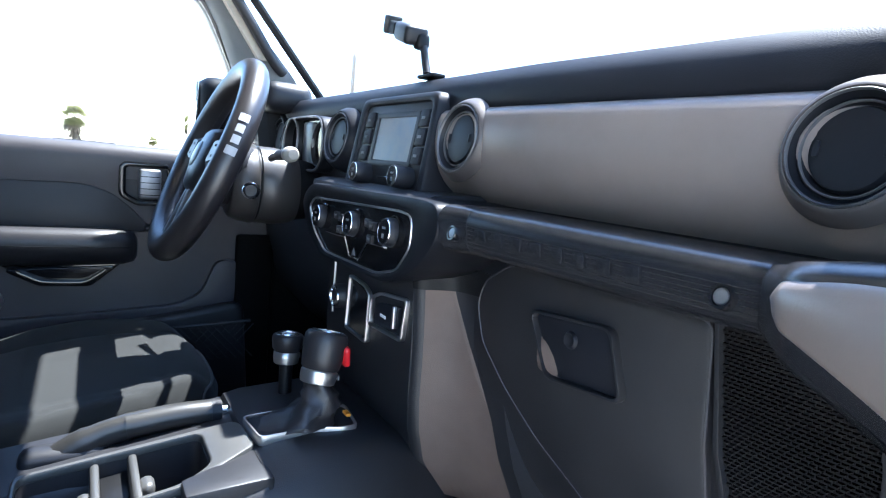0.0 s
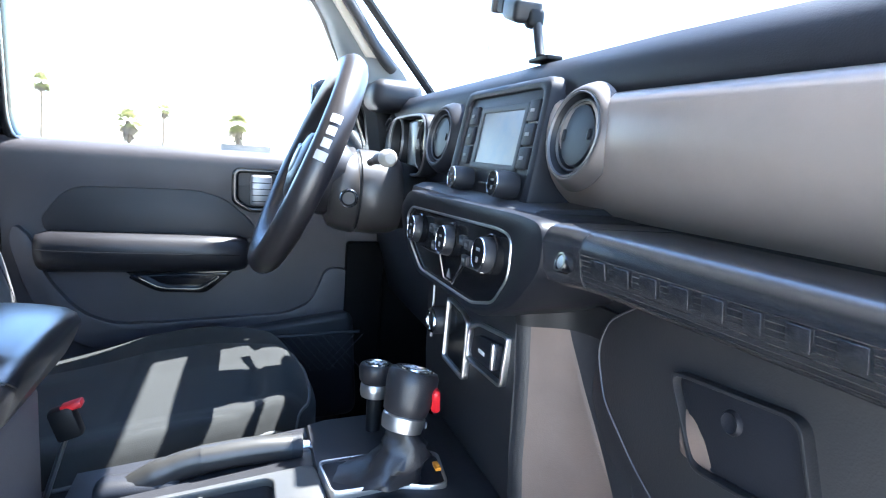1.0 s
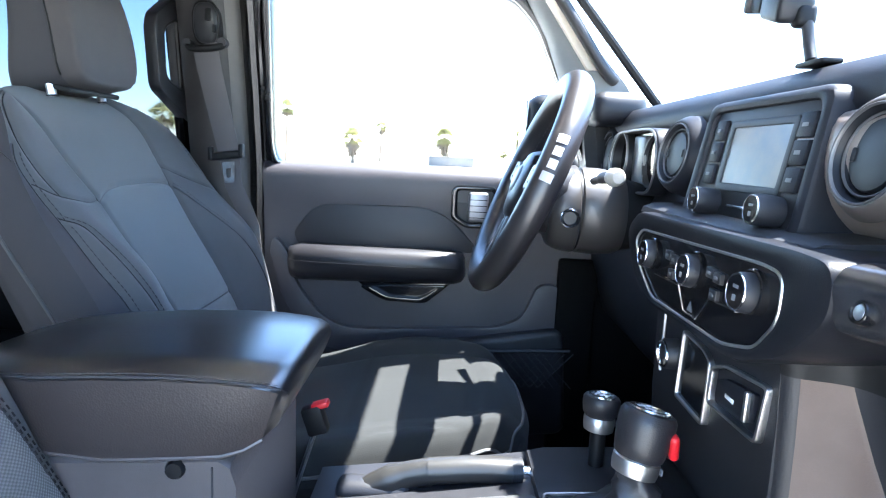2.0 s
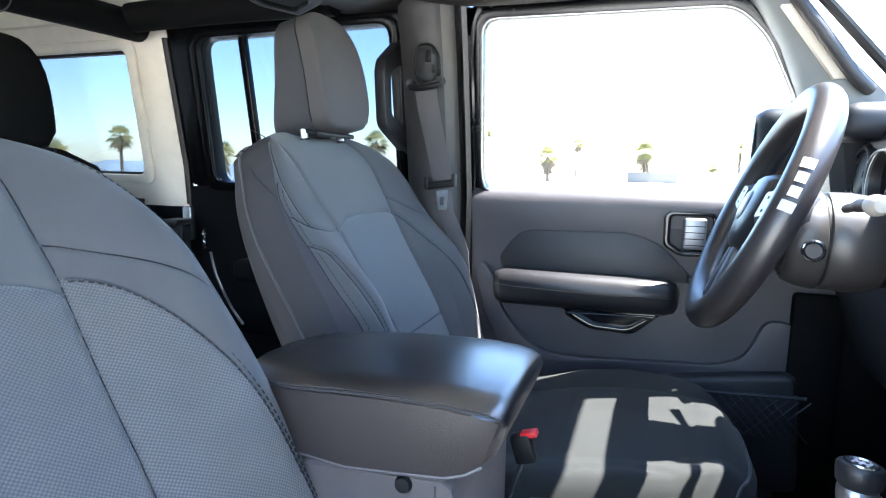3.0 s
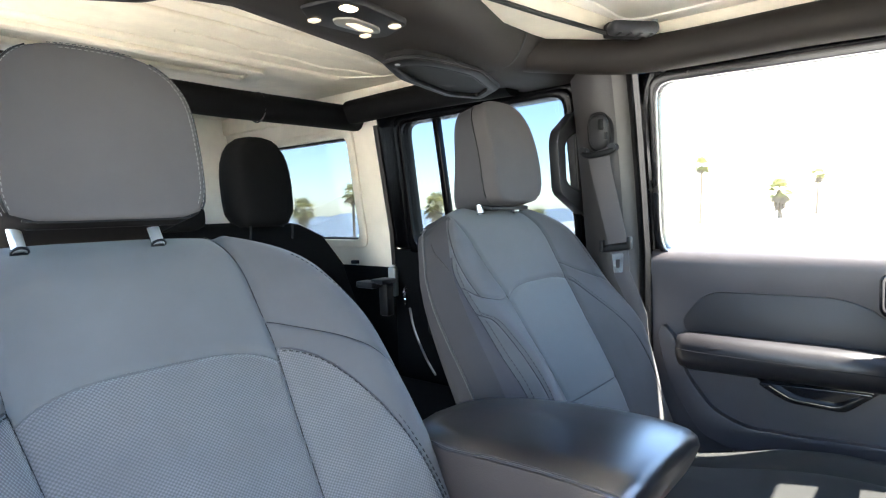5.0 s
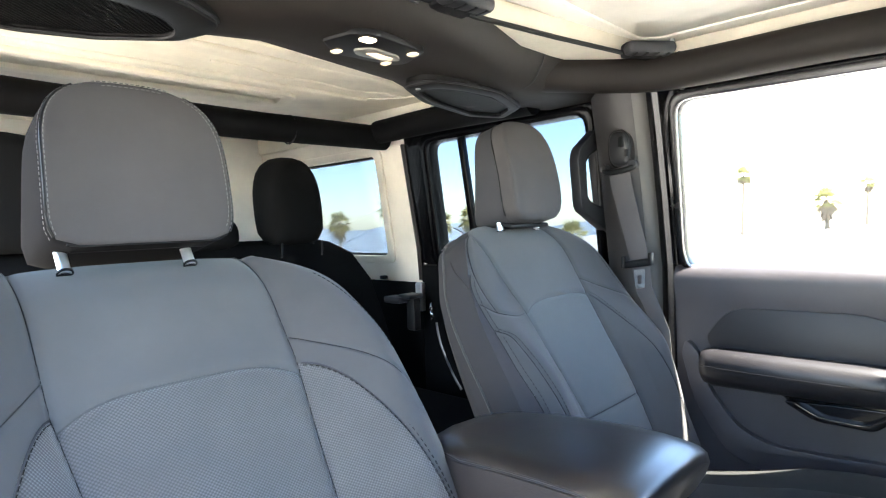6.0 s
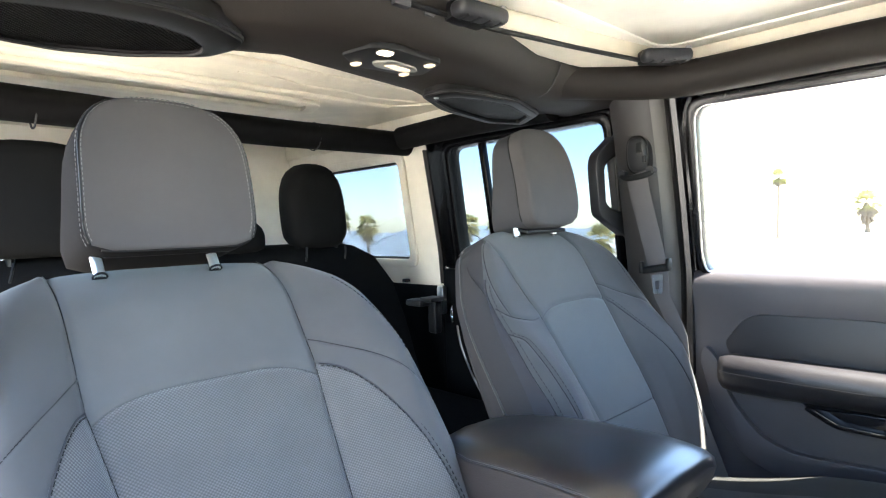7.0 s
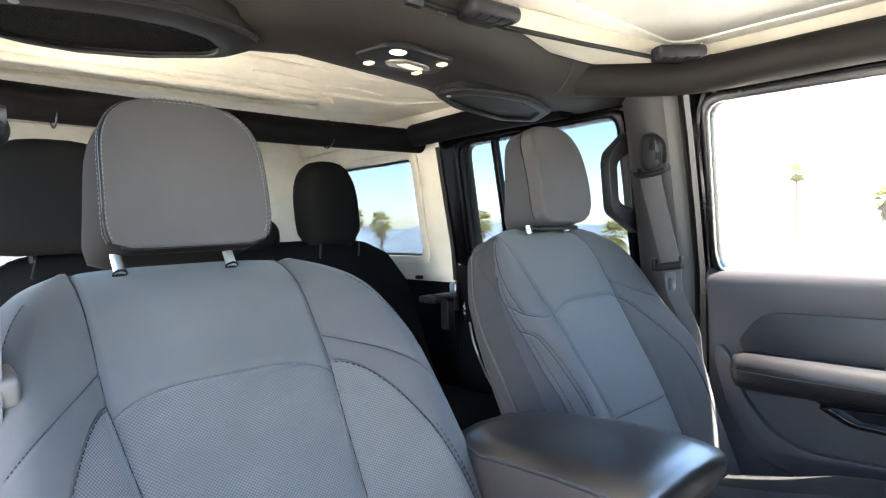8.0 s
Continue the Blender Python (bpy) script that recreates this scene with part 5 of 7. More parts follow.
            rg.append([at(a0 + da, R + (rr + dh) * math.cos(b), (rr + dh) * math.sin(b)) for da, dh in ((0.0, 0.0), (0.068, 0.0), (0.068, -0.001), (0.0, -0.001))])
        part("rim_mark", loft(rg), M_PRINT, e, "white block of a printed mark", 0.5)
    # column
    col = empty("steering_column", -0.36, 0.0, 1.22, "black steering column shroud with stalks", "steering column")
    cr = lambda y, rx, rz, z: [(-0.362 + rx * math.cos(a), y, z + rz * math.sin(a)) for a in [2 * math.pi * k / 28 for k in range(28)]]
    part("shroud", loft([cr(-0.078, 0.046, 0.050, 1.2260), cr(-0.074, 0.055, 0.059, 1.2255), cr(-0.060, 0.060, 0.065, 1.2250), cr(-0.036, 0.062, 0.069, 1.2240), cr(-0.0335, 0.060, 0.066, 1.2240)]), M_COLUMN, col, "satin dark collar of the column", 0.9)
    part("shroud_gap", loft([cr(-0.036, 0.058, 0.064, 1.2240), cr(-0.026, 0.058, 0.064, 1.2235)]), M_SEAL, col)
    part("shroud", loft([cr(-0.0305, 0.057, 0.063, 1.2235), cr(-0.028, 0.060, 0.067, 1.2235), cr(0.0, 0.060, 0.068, 1.2220), cr(0.026, 0.057, 0.065, 1.2210), cr(0.038, 0.051, 0.059, 1.2200)]), M_COLUMN, col, "", 0.9)
    part("column_boot", loft([cr(0.030, 0.050, 0.058, 1.2200), cr(0.060, 0.047, 0.053, 1.2185), cr(0.10, 0.047, 0.053, 1.2170)]), M_SEAL, col, "black gaiter into the dash", 0.9)
    ig = facing((-0.3015, -0.050, 1.216), (1, -0.15, 0.0))
    ib = part("start_button", lathe([(0.0005, 0.004), (0.0095, 0.004), (0.0115, 0.002), (0.0125, 0.0045), (0.0145, 0.0035), (0.0148, -0.004)], ig, 24), M_TRIM, col, "round start button")
    part("button_ring", lathe([(0.0118, 0.0045), (0.0125, 0.0056), (0.0140, 0.0050), (0.0146, 0.0035)], ig, 24), M_CHROME, ib, "thin bright ring")
    sk = part("stalk", tube(smooth_path([(-0.30, -0.02, 1.272), (-0.26, -0.018, 1.278), (-0.225, -0.015, 1.281)], 5), [0.006] * 5 + [0.0085] * 6, 10), M_TRIM, col, "black wiper stalk")
    part("stalk_knob", lathe([(0.0005, -0.014), (0.010, -0.012), (0.0125, -0.004), (0.012, 0.008), (0.008, 0.014), (0.0005, 0.015)], facing((-0.219, -0.013, 1.281), (1, 0.1, 0.05)), 16), M_STALK, sk, "stalk end with sunlight put into its colour")
    part("stalk", tube([(-0.42, -0.02, 1.272), (-0.49, -0.03, 1.29)], 0.0075, 10), M_TRIM, col)


steering()

# ---------------------------------------------------------------- console
def console():
    c = empty("center_console", 0, -0.3, 0.62, "black plastic centre console with cup holders", "console")
    # side walls, front deck and rear box round the open tray
    sec = lambda y, x0, x1, zt: [(x0 - 0.03, y, 0.62), (x0 - 0.012, y, zt - 0.03), (x0, y, zt - 0.006), (x0 + 0.006, y, zt), (x1 - 0.006, y, zt), (x1, y, zt - 0.006), (x1 + 0.004, y, zt - 0.03), (x1 + 0.008, y, 0.62)]
    part("left_wall", loft([sec(y, -0.125, 0.004, z) for y, z in ((-0.372, 0.905), (-0.24, 0.922), (-0.12, 0.94))]), M_TRIM, c)
    rs = lambda y, zt, w: [(0.100, y, 0.62), (0.100, y, zt - 0.003), (0.104, y, zt), (0.128 + w, y, zt - 0.002), (0.142 + w, y, zt - 0.012), (0.152 + w, y, zt - 0.05), (0.165 + w, y, 0.62)]
    part("right_wall", loft([rs(y, z, w) for y, z, w in ((-0.372, 0.914, 0.0), (-0.24, 0.934, 0.0), (-0.12, 0.951, 0.0))]), M_TRIM, c)
    fs = lambda y, zt, w: [(-0.15, y, 0.62), (-0.14, y, zt - 0.06), (-0.115, y, zt - 0.012), (-0.10, y, zt), (0.09 + w, y, zt + 0.002), (0.115 + w, y, zt - 0.004), (0.135 + w, y, zt - 0.022), (0.155 + w, y, zt - 0.08), (0.17 + w, y, 0.62)]
    part("shift_deck", loft([fs(y, z, w) for y, z, w in ((-0.1205, 0.952, 0.01), (-0.10, 0.957, 0.01), (-0.02, 0.962, 0.008), (0.03, 0.958, 0.0), (0.065, 0.945, -0.01), (0.12, 0.92, -0.02))]), M_TRIM, c, "", 1.0)
    def tilt_tray(bm):
        for v in bm.verts:
            v.co.z -= 0.14 * max(0.0, -0.125 - v.co.y)
        return bm
    part("tray_floor", rbox((0.052, -0.235, 0.865), (0.10, 0.23, 0.01), 0.002), M_SEAL, c)
    tr = part("cup_tray", tilt_tray(ring_prism(round_poly([(-0.004, -0.345), (0.112, -0.345), (0.111, -0.19), (0.068, -0.116), (0.0, -0.124)], 0.014), round_poly([(0.002, -0.340), (0.106, -0.340), (0.105, -0.198), (0.082, -0.166), (0.008, -0.166)], 0.014), "z", 0.948, 0.9585, 0.003)), M_TRAY, c, "grey plastic cup tray rim")
    part("tray_wall", tilt_tray(ring_prism(round_poly([(-0.001, -0.343), (0.109, -0.343), (0.108, -0.194), (0.084, -0.161), (0.004, -0.161)], 0.014), round_poly([(0.0025, -0.3395), (0.1055, -0.3395), (0.1045, -0.1975), (0.0815, -0.1665), (0.0085, -0.1665)], 0.014), "z", 0.866, 0.949)), M_TRIM, tr)
    part("tray_ramp", tilt_tray(prism([(-0.166, 0.952), (-0.128, 0.9575), (-0.128, 0.945), (-0.166, 0.90)], "x", 0.012, 0.072)), M_TRAY, tr, "sloped front of the tray")
    part("tray_shoulder", prism([(0.108, -0.20), (0.064, -0.114), (0.135, -0.114), (0.14, -0.20)], "z", 0.90, 0.953, 0.003), M_TRIM, c)
    for dy in (-0.236, -0.272):
        part("cup_divider", tilt_tray(rbox((0.055, dy, 0.922), (0.102, 0.009, 0.062), 0.004)), M_TRAY, tr)
    part("divider_slot", tilt_tray(rbox((0.055, -0.254, 0.915), (0.10, 0.028, 0.04), 0.003)), M_SEAL, tr)
    part("cup_finger", tilt_tray(rbox((0.062, -0.226, 0.936), (0.026, 0.016, 0.026), 0.0075, 3)), M_TRAY, tr, "sprung cup finger")
    part("cup_finger", tilt_tray(rbox((0.062, -0.282, 0.936), (0.026, 0.016, 0.026), 0.0075, 3)), M_TRAY, tr, "sprung cup finger")
    part("rear_box", loft([[(-0.097, y, 0.62), (-0.094, y, zt), (0.098, y, zt), (0.102, y, zt - 0.004), (0.110, y, 0.62)] for y, zt in ((-0.72, 1.02), (-0.68, 1.028), (-0.57, 1.0285), (-0.415, 1.0385), (-0.405, 1.032), (-0.400, 1.015))]), M_CONSOLE, c)
    part("box_line", tube([(0.1030, -0.42, 1.030), (0.1060, -0.42, 0.88)], 0.001, 5), M_SEAM, c)
    # armrest lid
    rings = []
    for y, k, zt, zb in ((-0.690, 0.60, 1.066, 1.034), (-0.684, 0.78, 1.078, 1.030), (-0.665, 0.90, 1.091, 1.018), (-0.62, 0.97, 1.103, 1.010), (-0.56, 1.0, 1.111, 1.006), (-0.50, 1.0, 1.116, 1.005),
                         (-0.44, 1.0, 1.118, 1.005), (-0.40, 1.0, 1.118, 1.007), (-0.372, 0.995, 1.116, 1.010), (-0.354, 0.975, 1.1135, 1.014), (-0.343, 0.935, 1.109, 1.022), (-0.338, 0.87, 1.101, 1.032)):
        y = -0.69 + (y + 0.69) * 0.948
        sk = 0.05 * max(0.0, (-0.56 - y) / 0.13)
        zb = max(1.030 + 0.07 * (y + 0.555), 1.030 + 0.55 * (-0.555 - y)) + max(0.0, zb - 1.010) * (0.9 if y > -0.45 else 0.0)
        a, b, zs = -0.015 - 0.090 * k, -0.015 + 0.128 * k - sk * 0.9, zt - 0.005
        zb = min(zb, zs - 0.022)
        ramp = 0.36 * max(0.0, min(1.0, (y + 0.50) / 0.12))
        rings.append([(px, py - ramp * max(0.0, zt - 0.004 - pz), pz) for px, py, pz in [(a + 0.022, y, zb), (a + 0.006, y, zb + 0.008), (a, y, (zs + zb) / 2), (a + 0.003, y, zs - 0.004), (a + 0.016, y, zt - 0.005), (a + 0.045, y, zt + 0.0025), (0.01, y, zt + 0.0055), (b - 0.035, y, zt + 0.0035), (b - 0.009, y, zt + 0.0005), (b - 0.002, y, zs), (b - 0.0035, y, zs - 0.002), (b - 0.0008, y, zs - 0.004), (b - 0.0018, y, zs - 0.025), (b - 0.0055, y, zb + 0.006), (b - 0.0065, y, zb + 0.0015), (b - 0.010, y, zb)]])
    lid = part("armrest_lid", loft(rings), M_LEATHER, c, "grained black vinyl armrest lid", 0.95)
    part("lid_side", loft([[Vector(r[k]) + Vector((0.0006, 0, 0)) for k in (11, 12, 13, 14)] for r in rings[1:-1]], caps=False, closed=False), M_LIDSIDE, lid, "coarser grained side panel, browned for light off the ground", 1.3)
    part("lid_seam", tube([r[10] for r in rings[1:-1]], 0.0013, 6), M_SEAM, lid)
    part("lid_stitching", stitches([(p[9][0] + 0.0006, p[9][1], p[9][2] + 0.002) for p in rings[1:-1]], 0.0045, 0.002, 0.0004), M_NEO_D, lid)
    part("lid_lip", tube([Vector(r[14]) + Vector((-0.001, 0, -0.0012)) for r in rings[1:-1]], 0.0024, 8), M_CONSOLE, lid, "paler lower lip")
    part("lid_latch", lathe([(0.0005, 0.004), (0.007, 0.0035), (0.0085, 0.001), (0.0085, -0.006)], facing((0.1035, -0.4512, 1.0265), (1, 0, 0)), 20), M_SEAL, lid, "dark round latch notch")
    part("lid_hinge", loft([[(-0.085, y, z0), (-0.08, y, z1), (0.035 + w, y, z1), (0.045 + w, y, z0)] for y, z0, z1, w in ((-0.735, 1.035, 1.048, -0.02), (-0.705, 1.03, 1.062, 0.0), (-0.66, 1.03, 1.064, 0.02))]), M_CONSOLE, c, "grey hinge cover behind the lid")
    # gear surround
    so = round_poly([(0.014, -0.122), (0.004, -0.018), (0.020, 0.008), (0.080, 0.000), (0.082, -0.02), (0.070, -0.05), (0.074, -0.116)], 0.008, 4)
    si = [(0.045 + (p[0] - 0.045) * 0.935, -0.057 + (p[1] + 0.057) * 0.96) for p in so]
    su = part("shift_surround", ring_prism(so, si, "z", 0.956, 0.9685, 0.0012), M_SATIN, c, "satin silver shifter surround")
    part("surround_floor", prism(si, "z", 0.955, 0.965), M_DASH, su)
    part("shift_light", rbox((0.052, -0.004, 0.971), (0.014, 0.006, 0.004), 0.001), M_AMBER, su, "amber gear indicator")


console()


def shifter(name, base, neck, top, r, label, boot):
    e = empty(name, *base, label, "gear lever")
    base, neck, top = Vector(base), Vector(neck), Vector(top)
    d = (top - neck).normalized()
    L = (top - neck).length
    if boot:
        rings = []
        for i, (t, rr) in enumerate(((0, 0.035), (0.10, 0.033), (0.22, 0.025), (0.36, 0.027), (0.5, 0.0195), (0.62, 0.021), (0.75, 0.0165), (0.88, 0.017), (1.0, 0.0155))):
            p = base.lerp(neck, t) + Vector((0.004 * math.sin(t * 5), 0.012 * math.sin(t * math.pi), 0))
            rings.append([p + Vector((rr * math.cos(a) * (1 + 0.10 * math.cos(4 * a + i) + 0.06 * math.cos(9 * a + 2.3 * i)), rr * math.sin(a) * (1 + 0.10 * math.sin(3 * a + i) + 0.06 * math.sin(8 * a + 1.7 * i)) * (1.25 - 0.25 * t), 0.003 * math.cos(3 * a + i))) for a in [2 * math.pi * j / 48 for j in range(48)]])
        part("boot", loft(rings), M_SOFT, e, "gathered black leather boot", 1.2)
    else:
        part("rod", tube([base, neck], 0.009, 12), M_SEAL, e)
    m = facing(neck, d)
    part("collar", lathe([(r * 0.70, -0.008), (r * 0.78, -0.007), (r * 0.83, 0.0), (r * 0.83, 0.007), (r * 0.76, 0.009)], m, 32), M_SATIN, e, "silver collar")
    k = part("grip", lathe([(r * 0.76, 0.008), (r * 0.86, 0.011), (r * 0.93, L * 0.4), (r, L * 0.75), (r * 0.99, L * 0.9), (r * 0.9, L * 0.98), (r * 0.74, L), (0.0005, L * 1.01)], m, 32), M_SOFT, e, "black leather knob")
    part("grip_cap", lathe([(r * 0.60, L), (r * 0.62, L + 0.0015), (r * 0.72, L + 0.0015), (r * 0.74, L - 0.0005)], m, 32), M_CHROME, k, "silver ring cap")
    part("grip_mark", rbox((0, 0, L * 1.01 + 0.0006), (r * 0.7, r * 0.14, 0.0008), 0.0002), M_WHITE, k).matrix_basis = m
    for q in (-1, 0, 1):
        part("grip_mark", rbox((0, 0, L * 1.01 + 0.0006), (r * 0.12, r * 0.6, 0.0008), 0.0002), M_WHITE, k).matrix_basis = m @ pose(q * r * 0.3, 0, 0)
    mb = part("collar_mark", rbox((0, 0, 0), (r * 0.7, 0.001, 0.006), 0.0003), M_GREYPRINT, e)
    mb.matrix_basis = m @ pose(0, 0, 0, 0, 0, -40) @ pose(0, -r * 0.85, 0.002)
    return e, m


mainshift, mm = shifter("gear_shifter", (0.045, -0.062, 0.966), (0.049, -0.043, 1.022), (0.040, -0.031, 1.074), 0.0265, "black leather automatic gear shifter with silver collar", True)
part("release_button", rbox((0.058, -0.013, 1.047), (0.012, 0.009, 0.027), 0.004, 3, (8, 14, 0)), M_RED, mainshift, "red button edge")
shifter("transfer_shifter", (-0.060, -0.048, 0.955), (-0.066, -0.047, 1.008), (-0.069, -0.045, 1.040), 0.021, "short black transfer case lever with silver collar", False)


def parking_brake():
    e = empty("parking_brake", -0.065, -0.3, 0.9, "parking brake lever with grey grip beside the console", "parking brake")
    part("grip", tube(smooth_path([(-0.066, -0.130, 0.943), (-0.066, -0.18, 0.9435), (-0.066, -0.238, 0.938)], 5), 0.0155, 16), M_LEVER, e, "satin grey grip")
    part("button", tube([(-0.066, -0.118, 0.942), (-0.066, -0.131, 0.943)], 0.008, 12), M_CHROME, e, "chrome release button")
    part("grip_end", tube([(-0.066, -0.131, 0.943), (-0.066, -0.142, 0.943)], 0.0162, 16), M_TRIM, e)
    part("lever", tube(smooth_path([(-0.066, -0.236, 0.937), (-0.066, -0.27, 0.928), (-0.066, -0.31, 0.905), (-0.066, -0.345, 0.875)], 5), [0.013] * 6 + [0.015] * 10, 12, flat=1.3), M_LEVER, e, "curved grey lever arm")
    part("lever_pivot", rbox((-0.066, -0.30, 0.90), (0.034, 0.09, 0.05), 0.012, 3), M_TRIM, e)


parking_brake()


def buckle():
    e = empty("seat_belt_buckle", -0.148, -0.403, 0.93, "black belt buckle with red button beside the driver's seat", "belt buckle")
    part("buckle_body", rbox((-0.145, -0.388, 0.956), (0.020, 0.028, 0.04), 0.005, 2, (18, 0, 0)), M_SEAL, e)
    part("buckle_button", rbox((-0.1445, -0.3815, 0.9765), (0.016, 0.022, 0.008), 0.002, 2, (18, 0, 0)), M_RED, e, "red release button")
    part("buckle_stem", tube([(-0.145, -0.388, 0.94), (-0.143, -0.418, 0.84)], 0.008, 8, flat=0.4), M_SILVERP, e)


buckle()

# ---------------------------------------------------------------- seats


def seat(x0, yh, z0, lean, TOP, up, label):
    """A front bucket seat; x0 its centre, yh and z0 the hinge of its back."""
    e = empty("front_seat", x0, yh, 0.605, label, "car seat", "front seats")
    lean = math.radians(lean)
    D, N = Vector((0, -math.sin(lean), math.cos(lean))), Vector((0, math.cos(lean), math.sin(lean)))
    O = Vector((x0, yh, z0))
    NU, NV = 200, 220

    def width(h):
        q = max(0.0, (h - 0.20) / (TOP - 0.20))
        return 0.262 * max(0.0, 1 - q ** 3.6) ** 0.36 if h > 0.2 else 0.262 - 0.03 * (0.2 - h)

    CS = 0.126 if x0 > 0 else 0.101     # where the side seams leave the centre panel
    LOW = 0.105 if x0 > 0 else 0.143    # height of the cross seam low on the back

    def seam_x(h, s=0.0):
        """half width of the centre panel; the driver's is wider on the inner side"""
        if x0 < 0 and s < 0:
            return 0.101 + 0.02 * max(0.0, h - 0.40)
        if x0 < 0 and h > 0.35:
            k = (h - 0.35) / 0.19
            return 0.1247 + 0.044 * math.sin(min(1.0, k * 1.12) * math.pi / 2) * (1 - 0.25 * k * k)
        return 0.126 - 0.13 * (0.36 - h) if h < 0.36 else 0.126 + 0.01 * (h - 0.36)

    def arch(s):
        return 0.367 - 0.026 * (abs(s) / 0.126) ** 4

    def side_h(s):
        """height of the cross seam on the bolsters, falling outward"""
        return 0.394 - (1.0 if x0 > 0 else 0.55) * max(0.0, abs(s) - CS)

    def dbl(s):
        """height of the stitched seam that falls round the bolster insert"""
        k = max(0.0, abs(s) - CS + 0.001)
        return 0.357 - 0.45 * k - 22.0 * k * k

    # seams of the driver's inner bolster, as points across and up the back
    inner = [] if x0 > 0 else [
        [(0.160, 0.517), (0.196, 0.490), (0.219, 0.456), (0.226, 0.416), (0.218, 0.356)],
        [(0.233, 0.430), (0.243, 0.405), (0.244, 0.364), (0.244, 0.322), (0.246, 0.252), (0.239, 0.188), (0.226, 0.10), (0.210, 0.02)],
        [(0.2425, 0.377), (0.238, 0.374), (0.215, 0.354), (0.170, 0.344), (0.130, 0.348)],
        [(0.2435, 0.330), (0.240, 0.326), (0.225, 0.310), (0.222, 0.274), (0.219, 0.220), (0.206, 0.166), (0.190, 0.10), (0.170, 0.03)]]
    inner = [[(p.x, p.y) for p in smooth_path([(a, b, 0) for a, b in ln], 5)] for ln in inner]

    def edge_of(h):
        """where the long seam leaves the bolster for the side panel"""
        ln = inner[1]
        for (a, b), (c, d) in zip(ln, ln[1:]):
            if d <= h <= b:
                return a + (c - a) * (h - b) / (d - b)
        return ln[-1][0] if h < ln[-1][1] else 9.0

    def near_seam(s, h):
        best = 1.0
        for ln in inner:
            for (a, b), (c, d) in zip(ln, ln[1:]):
                if abs(h - b) > 0.03:
                    continue
                ux, uy = c - a, d - b
                t = max(0.0, min(1.0, ((s - a) * ux + (h - b) * uy) / (ux * ux + uy * uy)))
                best = min(best, math.hypot(s - a - t * ux, h - b - t * uy))
        return best

    def front(s, h, groove=0.0036):
        w = width(h)
        c = seam_x(h, s)
        a = abs(s)
        f = 0.0
        if a > c:
            t = min(1.0, (a - c) / max(0.02, w - c))
            e1 = min(1.0, max(0.0, (h - 0.33) / 0.19 if x0 > 0 else (h - 0.20) / 0.20))
            bol = (0.055 if x0 > 0 else 0.060) * math.sin(min(1.0, h / 0.25) * math.pi / 2) * (1 - 0.85 * e1 * e1 * (3 - 2 * e1))
            f += bol * math.sin(min(t * 1.35, 1.0) * math.pi / 2) * (1 - 0.78 * (max(0, t - 0.55) / 0.45) ** 2)
        f += 0.012 * math.exp(-((h - 0.16) / 0.09) ** 2) * max(0, 1 - (a / 0.14) ** 2)
        top = max(0.0, (h - 0.44) / (TOP - 0.44))
        f -= 0.05 * top ** 2.2
        g = 0.0
        for dist in (a - c,):
            g += math.exp(-(dist / 0.0045) ** 2)
        if a < c:
            g += math.exp(-((h - arch(s)) / 0.0042) ** 2)
            g += 0.8 * math.exp(-((h - LOW) / 0.0035) ** 2)
        elif inner and s > 0:
            g += 0.75 * math.exp(-(near_seam(s, h) / 0.0034) ** 2)
        elif h > 0.1:
            g += 0.7 * math.exp(-((h - side_h(s)) / 0.003) ** 2) + 0.45 * math.exp(-((h - dbl(s)) / 0.004) ** 2)
        return f - groove * min(g, 1.2)

    def slope(h):
        """the outer shoulder falls away more than the inner one"""
        q = max(0.0, (h - 0.20) / (TOP - 0.20))
        return 1.0 if h <= 0.2 else (max(1e-6, 1 - q ** 2.8) ** 0.42) / (max(1e-6, 1 - q ** 3.6) ** 0.36)

    def P(s, h, d):
        if x0 < 0 and s < 0:
            s *= slope(h)
        elif x0 > 0 and s > CS:
            s = CS + (s - CS) * (1 - 0.16 * max(0.0, min(1.0, (h - 0.2) * 6)))
        return O + Vector((s, 0, 0)) + D * h + N * d - Vector((0.020 * (1 - min(1.0, max(0.0, h / TOP))) if x0 < 0 else 0.0, 0, 0))

    hs = [-0.06 + (TOP + 0.06) * (1 - (1 - i / NV) ** 1.25) for i in range(NV + 1)]
    hs[-1] = TOP - 0.0005
    grids = {"centre_panel": bmesh.new(), "woven_insert": bmesh.new(), "bolster_l": bmesh.new(), "bolster_r": bmesh.new(), "side_panel_r": bmesh.new(), "bolster_insert_l": bmesh.new(), "bolster_insert_r": bmesh.new()}
    verts = [[P((2 * j / NU - 1) * width(h), h, front((2 * j / NU - 1) * width(h), h)) for j in range(NU + 1)] for h in hs]
    cache = {k: {} for k in grids}
    arcs, uvs = [], {}
    for row in verts:
        acc, run = [0.0], 0.0
        for a, b in zip(row, row[1:]):
            run += (b - a).length
            acc.append(run)
        arcs.append([q - run / 2 for q in acc])
    layers = {k: g.loops.layers.uv.new("cloth") for k, g in grids.items()}

    def vert(key, i, j):
        c = cache[key]
        uvs[(i, j)] = (arcs[i][j], hs[i])
        if (i, j) not in c:
            c[(i, j)] = grids[key].verts.new(verts[i][j])
        return c[(i, j)]
    for i in range(NV):
        h = (hs[i] + hs[i + 1]) / 2
        for j in range(NU):
            s = (2 * (j + 0.5) / NU - 1) * width(h)
            if abs(s) < seam_x(h, s):
                key = "woven_insert" if h < arch(s) else "centre_panel"
            else:
                key = "bolster_insert" if h < dbl(s) and abs(s) < width(h) * 0.93 - 0.012 and not (inner and s > 0) else "bolster"
                if inner and s > 0 and s > edge_of(h):
                    key = "side_panel"
